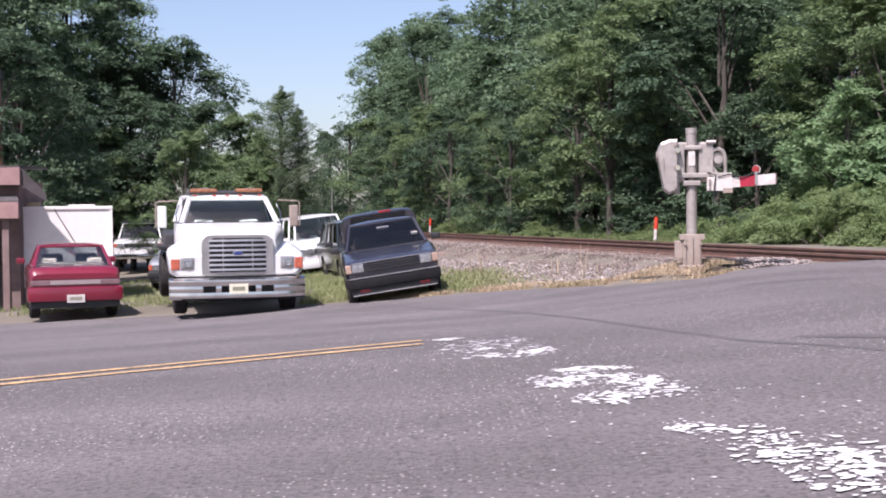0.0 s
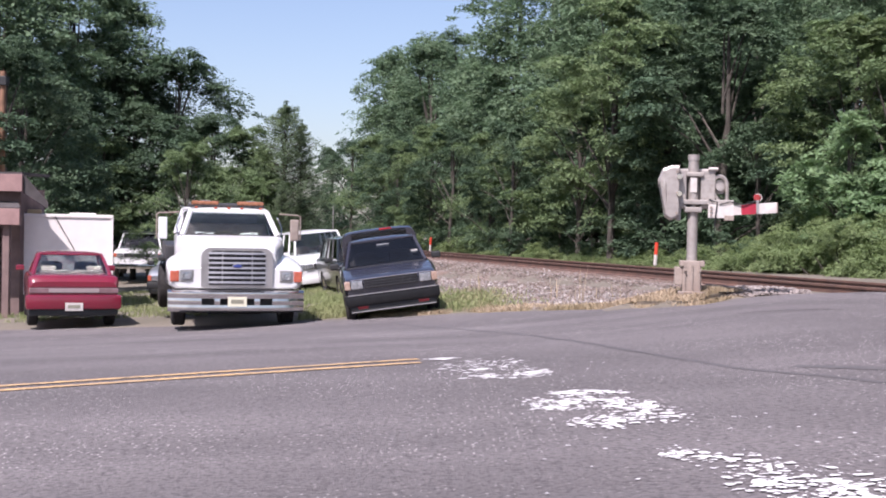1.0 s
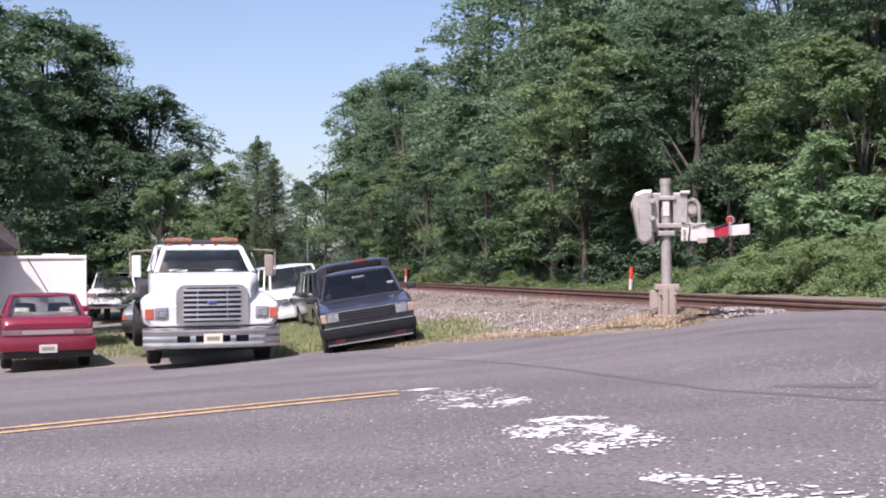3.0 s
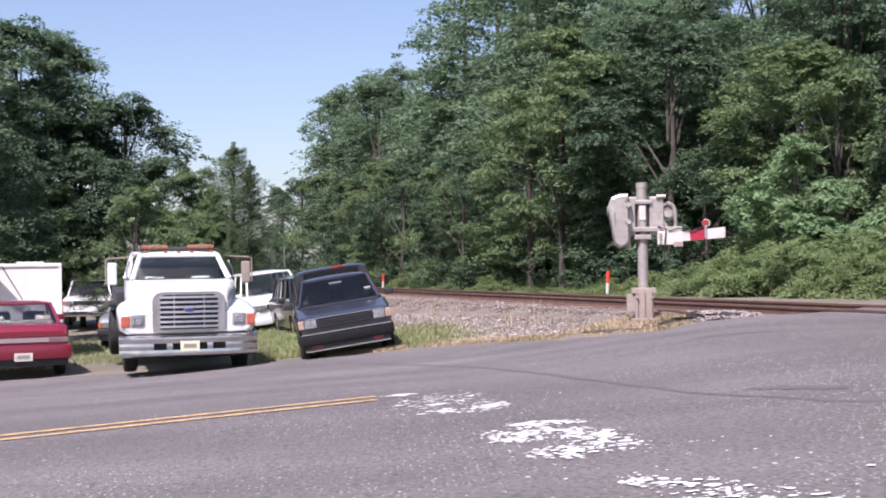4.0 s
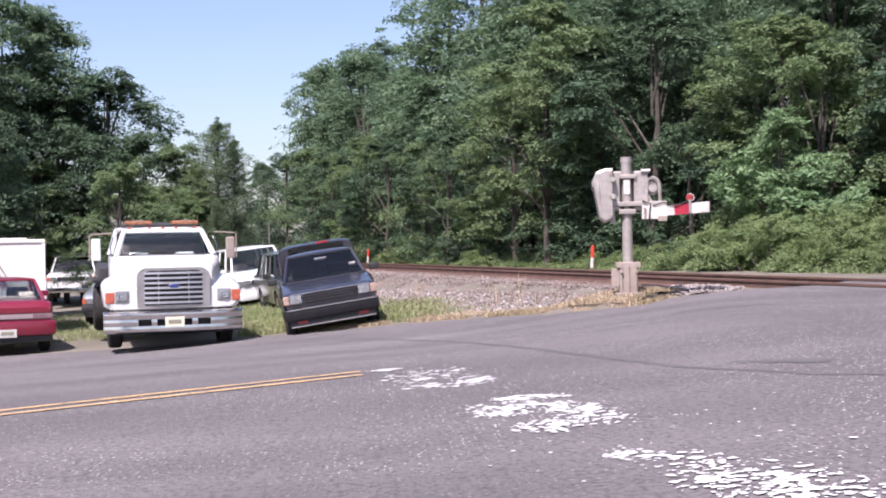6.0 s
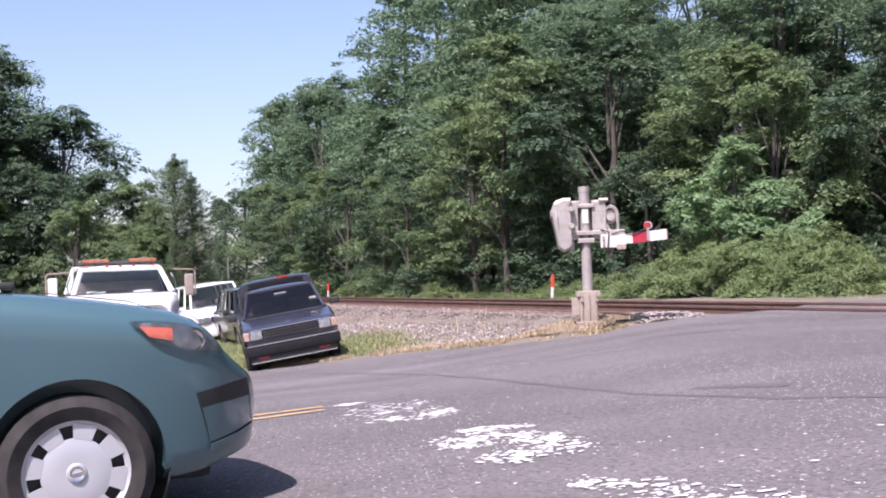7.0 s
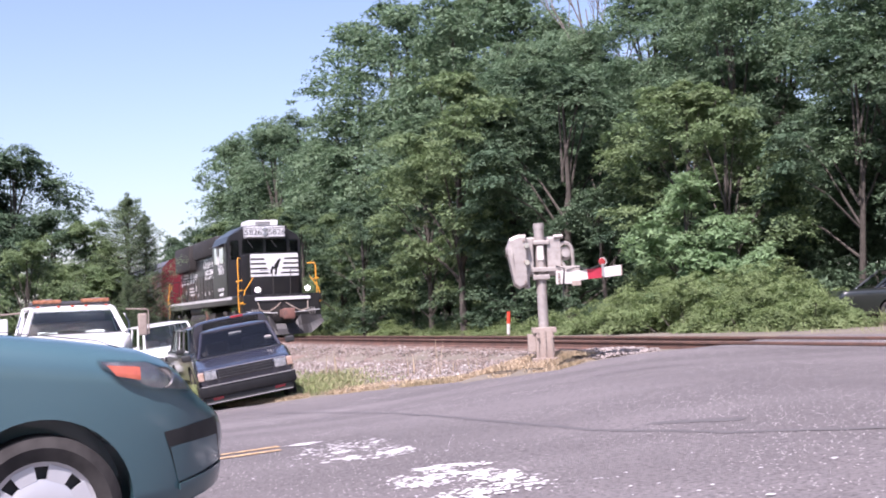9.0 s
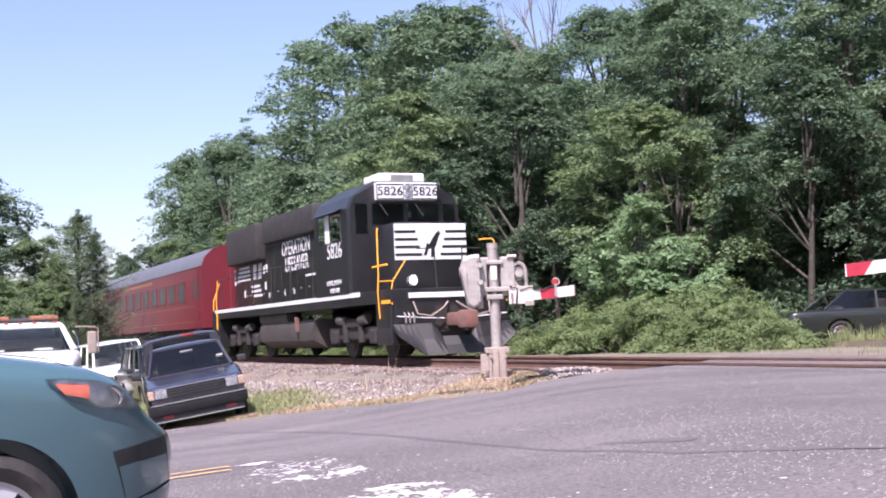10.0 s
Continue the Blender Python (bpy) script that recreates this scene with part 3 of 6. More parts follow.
def gravel():
    rnd = random.Random(11)
    brown, pale = [], []
    while len(brown) + len(pale) < 46000:
        s = -17.4 - 36 * rnd.random() ** 1.4
        c = C0 - 7.6 * rnd.random()
        x, y, _ = track(s, c)
        if y < edge_y(x) + 0.25 or x > 6.3:
            continue
        d = C0 - c
        if d > 5.0 and rnd.random() < (d - 5.0) / 2.0:
            continue
        z = max(z_ground(x, y), 0.24 - max(0, d - 1.9) * 0.32 if d > 1.3 else 0.20)
        far = -s / 30
        r = rnd.uniform(0.012, 0.029) * (0.85 + 0.4 * far) * (1.6 if rnd.random() < 0.04 else 1.0)
        (pale if rnd.random() < (0.10 if d < 2.9 else 0.36) else brown).append((x, y, z + r * 0.2, r))
    stones("ballast_stones", brown, STONE, "brown crushed ballast stones beside the track", 1)
    stones("pale_gravel", pale, PALE_STONE, "pale grey gravel beside the track", 2)
    heap = []
    for _ in range(2600):  # broken stone by the foot of the signal
        a, q = rnd.random() * 6.283, math.sqrt(rnd.random())
        x, y = 4.45 + 0.95 * q * math.cos(a), 18.05 + 0.65 * q * math.sin(a) - 0.15 * math.cos(a)
        heap.append((x, y, z_road(x, y) + 0.13 * (1 - q) ** 0.8 + rnd.uniform(-0.02, 0.03), rnd.uniform(0.012, 0.032)))
    stones("stone_heap", heap, HEAP_STONE, "low heap of broken grey stone beside the signal foot", 4)
    scrap = thing("asphalt_lump", "dark broken asphalt slab lying on the stone heap", "debris", pose(4.05, 17.78, z_ground(4.05, 17.78) + 0.05, 8, 5, 25))
    part("slab", box(-0.20, 0.20, -0.09, 0.09, -0.03, 0.03, 0.02), CRACK, scrap)


def blades(name, spots, material, label, seed, lean=0.35, width=0.012):
    rnd = random.Random(seed)
    verts, faces = [], []
    for x, y, z, h in spots:
        for _ in range(3):
            a = rnd.random() * 6.283
            dx, dy = math.cos(a), math.sin(a)
            l = h * rnd.uniform(0.6, 1.2)
            o = lean * l * rnd.uniform(0.2, 1.3)
            bx, by = x + rnd.gauss(0, 0.04), y + rnd.gauss(0, 0.04)
            w = width * rnd.uniform(0.7, 1.5)
            b = len(verts)
            verts += [(bx - dy * w, by + dx * w, z - 0.02), (bx + dy * w, by - dx * w, z - 0.02), (bx + dx * o * 0.4 + dy * w * 0.7, by + dy * o * 0.4 - dx * w * 0.7, z + l * 0.6),
                      (bx + dx * o, by + dy * o, z + l), (bx + dx * o * 0.4 - dy * w * 0.7, by + dy * o * 0.4 + dx * w * 0.7, z + l * 0.6)]
            faces += [(b, b + 1, b + 2, b + 4), (b + 4, b + 2, b + 3)]
    tagged(scatter_mesh(name, verts, faces, material), label, "grass", kind="stuff")


def verge():
    rnd = random.Random(21)
    green, dry = [], []
    while len(green) < 12500:
        x, y = rnd.uniform(-13, 2.2), rnd.uniform(21, 40)
        if y < edge_y(x) + 0.15:
            continue
        d = C0 - (x * TNX + y * TNY)
        if d < 4.2 or (d < 6 and rnd.random() < (6 - d) / 1.8 * 0.9):
            continue
        if x < -2.2 and y < 25.4:
            continue
        if x < -4 and y > 24.5 and rnd.random() < 0.45:
            continue
        if noise.noise((x * 0.7, y * 0.5, 4)) < -0.25:
            continue
        green.append((x, y, z_ground(x, y), rnd.uniform(0.04, 0.14)))
    while len(dry) < 7000:
        x = rnd.uniform(-1.2, 4.6)
        y = edge_y(x) + abs(rnd.gauss(0.05, 0.55)) - 0.1
        if noise.noise((x * 1.5, y * 1.5, 9)) < -0.15 and x < 2.5:
            continue
        dry.append((x, y, z_ground(x, y) + 0.02, rnd.uniform(0.02, 0.06)))
    for _ in range(1500):
        x, y = rnd.gauss(0.35, 0.45), rnd.gauss(23.2, 1.3)
        if y > edge_y(x) + 0.2:
            green.append((x, y, z_ground(x, y), rnd.uniform(0.05, 0.15)))
            if rnd.random() < 0.5:
                dry.append((x + 0.05, y - 0.1, z_ground(x, y), rnd.uniform(0.04, 0.13)))
    for _ in range(3200):
        x, y = rnd.uniform(-2.7, -0.6), rnd.uniform(22.3, 29.5)
        green.append((x, y, z_ground(x, y), rnd.uniform(0.05, 0.16)))
    blades("green_grass", green, GRASS, "rough green grass round the parked vehicles", 7, 0.7, 0.0065)
    blades("dry_grass", dry, DRY, "straw-coloured dry grass along the road edge", 8, 1.0, 0.0045)
    tall = [(x + rnd.gauss(0, 0.1), y + rnd.gauss(0, 0.1), z_ground(x, y), rnd.uniform(0.25, 0.6)) for x, y in ((1.9, 21.6), (2.75, 20.6), (0.6, 25.5), (2.2, 20.9)) for _ in range(2)]
    blades("tall_weeds", tall, DRY, "tall dry weeds on the gravel", 9, 0.3, 0.008)
    w = [(track(s, c)[0], track(s, c)[1], 0.10, rnd.uniform(0.10, 0.40)) for s, c in ((rnd.uniform(-40, -12), rnd.uniform(14.9, 18)) for _ in range(3200))]
    for _ in range(420):
        x, y = polar(rnd.uniform(26.6, 30.0), rnd.gauss(28.2, 0.4))
        w.append((x, y, z_ground(x, y), rnd.uniform(0.2, 0.55) * (0.45 + 0.55 * abs(noise.noise((x * 2, y, 3))) * 2)))
    blades("trackside_weeds", w, GRASS, "green weeds beyond the rails", 10, 0.6, 0.008)


# ---- trees ----
def leaf_cloud(clumps, per, size, rnd, flat=0.55, narrow=0.5, sprays=9):
    """Small leaf blades on drooping sprays round clump centres (x, y, z, radius)."""
    npr = np.random.RandomState(rnd.randrange(10**6))
    cl = np.array(clumps)
    m = len(cl) * sprays
    k = np.repeat(np.arange(len(cl)), sprays)
    out = npr.normal(size=(m, 3))
    out[:, 2] = out[:, 2] * 0.8 + 0.35
    out /= np.linalg.norm(out, axis=1)[:, None]
    centre = cl[k, :3] + out * (cl[k, 3] * npr.uniform(0.35, 1.05, m))[:, None] * np.array([1, 1, flat + 0.15])
    if sprays == 1:
        centre = cl[:, :3].copy()
    reach = cl[k, 3] * (npr.uniform(0.26, 0.52, m) if sprays > 1 else 1.0)
    n = len(cl) * per
    j = np.arange(n) % m
    ang, q = npr.uniform(0, 2 * np.pi, n), npr.uniform(0, 1, n) ** 0.5
    rim = np.stack([np.cos(ang), np.sin(ang), np.zeros(n)], 1)
    p = centre[j] + rim * (q * reach[j])[:, None]
    p[:, 2] -= reach[j] * q * (0.30 * q + 0.45 * (rim * out[j]).sum(1))
    p += npr.normal(size=(n, 3)) * (reach[j] * 0.13 * (1 if sprays > 1 else 3))[:, None]
    nrm = out[j] * 0.35 + npr.normal(size=(n, 3)) * 0.42 + np.array([0, 0, 0.8])
    nrm /= np.linalg.norm(nrm, axis=1)[:, None]
    u = rim + npr.normal(size=(n, 3)) * 0.7
    u -= nrm * (u * nrm).sum(1)[:, None]
    u /= np.linalg.norm(u, axis=1)[:, None]
    v = np.cross(nrm, u)
    s = size * npr.uniform(0.6, 1.35, n)[:, None]
    verts = np.stack([p - v * s * narrow, p + v * s * narrow, p + u * s * 2 - nrm * s * 0.25], 1).reshape(-1, 3)
    return verts.tolist(), np.arange(n * 3).reshape(-1, 3).tolist()


def leaf_mesh(name, clumps, per, size, material, parent, rnd, **kw):
    v, f = leaf_cloud(clumps, per, size, rnd, **kw)
    ob = scatter_mesh(name, v, f, material)
    ob.parent = parent
    return ob


def make_tree(seed, h, r, low, material, label, nclump=95, per=150, size=0.19, clump=1.25, trunk_r=0.22, name="tree"):
    """A tapered trunk with limbs and a ragged crown; low: height of the crown's foot."""
    rnd = random.Random(seed)
    t = thing(name, label, "tree")
    clumps = []
    for _ in range(nclump):
        u = rnd.random() ** 0.85
        z = low + (h - low) * u
        prof = r * (0.55 + 0.75 * math.sin(math.pi * min(1, 0.15 + 0.85 * u)) ** 0.8) * (1.0 if u < 0.85 else 0.65)
        a = rnd.random() * 6.283
        q = prof * (0.45 + 0.55 * rnd.random() ** 0.5) * (0.8 + 0.35 * noise.noise((math.cos(a) * 1.5 + seed, math.sin(a) * 1.5, z * 0.35)))
        clumps.append((q * math.cos(a), q * math.sin(a), z, clump * rnd.uniform(0.6, 1.25) * (1 if u < 0.85 else 0.75)))
    clumps.append((0, 0, h - 0.5, clump * 0.6))
    bm = pipe([(0, 0, -0.6), (0.05, 0.02, h * 0.2), (rnd.uniform(-0.3, 0.3), rnd.uniform(-0.3, 0.3), h * 0.55), (rnd.uniform(-0.4, 0.4), rnd.uniform(-0.4, 0.4), h * 0.9)], trunk_r, 8)
    for v in bm.verts:
        k = 1 - 0.75 * max(0, v.co.z) / h
        v.co.x *= k
        v.co.y *= k
    for c in rnd.sample(clumps, min(16, len(clumps))):
        z0 = max(low * 0.6, c[2] * rnd.uniform(0.45, 0.7))
        m = (c[0] * 0.5, c[1] * 0.5, (z0 + c[2]) / 2 + 0.2)
        add_rod(bm, (0, 0, z0), m, trunk_r * 0.38, trunk_r * 0.24, 6)
        add_rod(bm, m, c[:3], trunk_r * 0.24, 0.015, 6)
    part("trunk", bm, BARK, t, "brown trunk with bare limbs", smooth=True)
    leaf_mesh("crown", clumps, per, size, material, t, rnd)
    return t


def make_dead_tree(seed, h):
    """A bare tree: a leaning stem that forks into thin pale twigs."""
    rnd = random.Random(seed)
    t = thing("dead_tree", "bare grey dead tree with thin pale twigs", "tree", group="wood beyond the rails")
    bm = bmesh.new()

    def grow(p, d, length, r, depth):
        q = p + d * length
        add_rod(bm, p, q, r, r * 0.62, 6)
        if depth == 0:
            return
        for _ in range(3 if depth > 1 else 4):
            e = (d + Vector((rnd.gauss(0, 0.38), rnd.gauss(0, 0.38), rnd.uniform(0.0, 0.35)))).normalized()
            grow(p.lerp(q, rnd.uniform(0.55, 1.0)), e, length * rnd.uniform(0.5, 0.75), r * 0.55, depth - 1)

    grow(Vector((0, 0, -0.3)), Vector((0.03, 0.02, 1)).normalized(), h * 0.52, 0.13, 4)
    part("stem", bm, DEAD_WOOD, t, "pale bare stem and boughs")
    return t


def make_cedar(seed, h, r):
    rnd = random.Random(seed)
    t = thing("cedar", "pointed green cedar with feathery boughs", "tree", group="cedars")
    clumps = []
    bm = rod((0, 0, -0.5), (0, 0, h * 0.97), 0.16, 0.02, 8)
    for i in range(92):
        u = (i + rnd.random()) / 92
        z = 0.3 + (h - 0.5) * u
        q = (r * (1 - u) ** 0.62 + 0.12) * rnd.uniform(0.45, 1.22)
        a = i * 2.4 + rnd.uniform(-0.5, 0.5)
        rise = rnd.uniform(0.15, 0.5)
        tip = (q * math.cos(a), q * math.sin(a), z + q * rise)
        add_rod(bm, (0, 0, z), tip, 0.03, 0.008, 5)
        for k in range(5):
            f = 0.28 + 0.18 * k
            clumps.append((tip[0] * f, tip[1] * f, z + q * rise * f * f, (0.13 + 0.36 * (1 - u) ** 0.6) * (1.2 - 0.16 * k)))
    for i in range(8):
        clumps.append((0, 0, h + 0.1 - 0.12 * i, 0.05 + 0.02 * i))
    part("trunk", bm, BARK, t)
    leaf_mesh("crown", clumps, 64, 0.055, LEAF_CEDAR, t, rnd, flat=0.7, narrow=0.30, sprays=1)
    return t


def make_shrub(seed, h, r, material=None):
    rnd = random.Random(seed)
    t = thing("shrub", "dense light green shrub beyond the rails", "shrub", group="trackside shrubs")
    clumps = []
    for _ in range(40):
        a, q = rnd.random() * 6.283, r * math.sqrt(rnd.random())
        top = h * (1 - (q / r) ** 2 * 0.6)
        clumps.append((q * math.cos(a), q * math.sin(a), top * rnd.uniform(0.25, 0.95), 0.45 * rnd.uniform(0.6, 1.2)))
    bm = bmesh.new()
    for c in clumps[:14]:
        add_rod(bm, (c[0] * 0.2, c[1] * 0.2, -0.3), c[:3], 0.03, 0.01, 5)
    part("stem", bm, BARK, t)
    leaf_mesh("foliage", clumps, 560, 0.040, material or LEAF_SHRUB, t, rnd, narrow=0.30, sprays=7)
    return t


def polar(az, r):
    return r * math.sin(radians(az)), r * math.cos(radians(az))


def forest_floor():
    ss = [-150, -120, -95] + [-80 + 2.0 * i for i in range(36)]
    cs = [5.6, 6.4, 9, 13, 20, 34]
    verts = []
    for s in ss:
        for i, c in enumerate(cs):
            x, y, _ = track(s, C0 + c + (0.5 * noise.noise((s * 0.4, c, 6)) if i < 2 else 0))
            verts.append((x, y, z_ground(x, y) + (0.02 if i else -0.03) + 0.05 * i))
    n = len(cs)
    faces = [(j * n + i, j * n + i + 1, (j + 1) * n + i + 1, (j + 1) * n + i) for j in range(len(ss) - 1) for i in range(n - 1)]
    tagged(scatter_mesh("forest_floor", verts, faces, LITTER), "dark leaf litter under the trees", "ground", kind="structure")


def woods():
    rnd = random.Random(42)
    protos = [
        make_tree(1, 16, 3.1, 2.0, LEAF, "tall green tree in the wood beyond the rails", 112, 520, 0.078, 1.30),
        make_tree(2, 15, 3.3, 2.5, LEAF_MID, "tall dark green tree in the wood beyond the rails", 112, 520, 0.078, 1.30),
        make_tree(3, 14, 2.9, 1.5, LEAF, "leafy green tree in the wood beyond the rails", 112, 520, 0.078, 1.30),
        make_tree(4, 9, 2.5, 1.6, LEAF_LIGHT, "lighter green young tree at the edge of the wood", 52, 560, 0.070, 0.95, 0.13),
        make_tree(5, 7, 2.3, 0.8, LEAF_LIGHT, "low light green tree at the edge of the wood", 44, 560, 0.066, 0.9, 0.1),
        make_tree(6, 8, 2.6, 0.5, LEAF_SHADED, "bushy green tree at the edge of the wood", 52, 560, 0.072, 0.95, 0.12),
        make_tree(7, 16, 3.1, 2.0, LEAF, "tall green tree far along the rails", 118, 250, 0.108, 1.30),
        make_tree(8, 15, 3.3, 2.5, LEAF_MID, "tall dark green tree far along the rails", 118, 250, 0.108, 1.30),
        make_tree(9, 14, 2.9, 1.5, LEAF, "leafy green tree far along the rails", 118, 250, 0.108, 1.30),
        make_tree(10, 8, 3.4, 0.2, LEAF_SHADED, "dense undergrowth deep in the wood, shade put into its leaf colour", 46, 220, 0.20, 1.3, 0.12),
    ]
    used = set()

    def put(k, x, y, sc, group, z=None, label=""):
        m = pose(x, y, (z_ground(x, y) if z is None else z) - 0.1, 0, 0, rnd.uniform(0, 360))
        if k not in used:
            used.add(k)
            o = protos[k]
            o.matrix_basis = m
        else:
            o = copy_thing(protos[k], m)
        o.scale = (sc * rnd.uniform(0.92, 1.1), sc * rnd.uniform(0.92, 1.1), sc)
        tagged(o, label, group=group)
        return o

    G = "wood beyond the rails"
    # along the track: s, distance from its centre, kind, height factor
    for s, c, k, h in ((-102, 22, 2, 1.05), (-97, 20.0, 2, 1.14), (-93, 22.5, 2, 1.2), (-66, 20.5, 0, 1.12), (-88, 23, 0, 1.02), (-84.5, 20, 1, 1.0), (-79, 22, 2, .90), (-74, 20, 2, .86), (-70, 24, 1, .78), (-62.5, 21, 0, 1.12), (-60, 25, 1, 1.22), (-57, 20, 0, 1.04), (-54, 23.5, 1, 1.16), (-51, 20, 0, .98), (-48.5, 24, 2, 1.02),
                       (-46, 20.5, 2, .86), (-45.5, 22.2, 1, .80), (-43.5, 24, 1, .72), (-40.5, 21, 0, .72), (-38.5, 25, 2, .96), (-36, 21, 1, .80), (-33, 24, 2, .92), (-30.5, 20.5, 1, .76), (-28.5, 25, 1, .80), (-26, 22, 2, .80), (-24, 26, 0, .72), (-20, 26, 1, .78), (-16.5, 24.5, 0, .98), (-13, 25, 1, 1.0),
                       (-9, 22, 2, .95), (-5, 24, 0, 1.0), (-1, 21, 1, .95), (4, 23, 2, 1.0), (9, 21, 0, 1),
                       (-66, 30, 2, 1.1), (-45, 31, 1, .82), (-34, 31, 1, .80), (-28, 32, 0, .72), (-22, 32, 2, .85), (-12, 31, 1, 1.1), (0, 31, 0, 1.05)):
        x, y, _ = track(s + rnd.uniform(-.6, .6), C0 + c - 9.5)
        put(k + 6 if s < -50 or c > 28 else k, x, y, h, G, 0.0)
    for s, c, k, h in ((-88, 15.4, 5, .9), (-80, 15.2, 5, .9), (-73, 15.6, 4, 1.0), (-67, 15.3, 5, .8), (-61, 15.6, 3, .75), (-56, 15.3, 5, .75), (-51.5, 15.8, 4, .8), (-47.5, 15.5, 5, .7), (-44, 16.6, 3, .85),
                       (-36.5, 16.6, 5, .95), (-34, 17.3, 5, 1.05), (-31, 16.9, 5, .55), (-29, 18.6, 3, .8), (-26.3, 18.0, 4, .85), (-24.3, 20.5, 5, .9), (-20.5, 22.5, 5, .8)):
        x, y, _ = track(s, C0 + c - 11.2 if s < -44 else c + 1.0)
        put(k, x, y, h, G, 0.05)
    for k in range(21):  # bushes under the front trees, the shade there painted by their darker leaves
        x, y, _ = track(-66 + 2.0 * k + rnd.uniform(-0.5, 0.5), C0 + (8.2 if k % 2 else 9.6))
        put(5, x, y, rnd.uniform(0.36, 0.52), G, 0.0, "low bush under the trees, shade put into its leaf colour")
    # undergrowth filling the gaps; its dark leaves paint the shade deep inside
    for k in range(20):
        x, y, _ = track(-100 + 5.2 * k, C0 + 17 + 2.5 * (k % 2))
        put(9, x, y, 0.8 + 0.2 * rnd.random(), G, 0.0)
    G = "trees behind the yard"
    for az, r, k, h in ((-25, 54, 1, 1.0), (-20.2, 54, 2, 1.0), (-18.8, 58, 0, .84), (-17.0, 58, 1, .90), (-14.9, 60, 2, .94), (-20, 38, 5, .9), (-19.0, 42, 5, .95), (-17.2, 58, 5, 1.0), (-12.5, 57, 5, 1.22), (-13.6, 60, 5, 1.0), (-10.7, 54, 5, .86), (-9.4, 53, 4, .90),
                        (-22.6, 36, 5, .7), (-11.9, 45, 4, .72), (-15.6, 55, 3, .66), (-10.2, 47, 4, .62), (-8.5, 51, 4, .62), (-14.3, 57, 5, 1.15), (-4.9, 150, 5, .8), (-5.6, 140, 5, .8), (-6.4, 130, 4, .8)):
        x, y = polar(az, r)
        put(k + 6 if k < 3 else k, x, y, h, G, -0.8, "dark green tree behind the parked vehicles")
    ced = make_cedar(9, 7.3, 2.9)
    x, y = polar(-7.5, 52)
    ced.matrix_basis = pose(x, y, -0.8)
    for az, r, sc in ((-6.75, 52.5, .90), (-8.5, 55, .80), (-7.6, 50, .55)):
        x, y = polar(az, r)
        o = copy_thing(ced, pose(x, y, -0.8, 0, 0, rnd.uniform(0, 360)))
        o.scale = (sc * 0.62, sc * 0.62, sc)
    sh = [make_shrub(31, 1.15, 1.3), make_shrub(32, 1.5, 1.6), make_shrub(33, 0.9, 1.3)]
    first = set()
    for s, c, k, sc in ((-40, 16.2, 2, .7), (-37.6, 16.0, 2, .75), (-35.4, 16.1, 0, .65), (-33.4, 15.9, 2, .75), (-31.6, 16.3, 0, .68), (-29.8, 16.0, 0, .8), (-28.2, 16.4, 1, .72), (-26.6, 16.0, 1, .9), (-25.2, 16.5, 1, 1.08), (-23.8, 16.1, 1, 1.1), (-22.6, 16.7, 1, 1.1),
                        (-21.5, 16.2, 1, .92), (-20.7, 16.8, 0, 1.0), (-44, 16.0, 0, .7), (-49, 16.0, 0, .7), (-54, 15.8, 0, .8), (-60, 15.8, 1, .8), (-68, 15.6, 1, .8), (-26.8, 17.4, 1, 1.1), (-24.0, 17.8, 1, 1.2)):
        x, y, _ = track(s, c)
        m = pose(x, y, 0.08, 0, 0, rnd.uniform(0, 360))
        if k in first:
            o = copy_thing(sh[k], m)
        else:
            first.add(k)
            o = sh[k]
            o.matrix_basis = m
        o.scale = (sc, sc, sc)
    bare = make_dead_tree(5, 14.0)
    bare.matrix_basis = pose(*polar(15.2, 50), 0.0)
    for az, r, turn in ((16.8, 49, 120),):
        copy_thing(bare, pose(*polar(az, r), 0.0, 0, 0, turn))
    fork = make_tree(57, 8.7, 1.75, 2.7, LEAF_LIGHT, "light green forked tree standing free at the edge of the wood", 34, 620, 0.066, 0.82, 0.13)
    fork.matrix_basis = pose(*polar(7.8, 40), 0.1, 0, 0, 40)
    tagged(fork, group="wood beyond the rails")
    sumac = make_tree(63, 3.9, 1.25, 0.9, LEAF_BRIGHT, "bright green young tree with broad drooping leaves", 26, 420, 0.072, 0.62, 0.06)
    sumac.matrix_basis = pose(*polar(18.3, 31.0), 0.1, 0, 0, 20)
    tagged(sumac, group="wood beyond the rails")
    o = copy_thing(sumac, pose(*polar(20.6, 30.2), 0.1, 0, 0, 150))
    o.scale = (0.8, 0.8, 0.72)


# ---- signal ----
def gate_arm(parent, length, h0, h1, stripes):
    """An arm along x with red and white bands, tapering."""
    x = 0.0
    for w, m in stripes:
        a, b = h0 + (h1 - h0) * x / length, h0 + (h1 - h0) * (x + w) / length
        rings = [[(x, -0.03, -a / 2), (x, 0.03, -a / 2), (x, 0.03, a / 2), (x, -0.03, a / 2)], [(x + w, -0.03, -b / 2), (x + w, 0.03, -b / 2), (x + w, 0.03, b / 2), (x + w, -0.03, b / 2)]]
        part("arm_band", skin(rings), m, parent)
        x += w


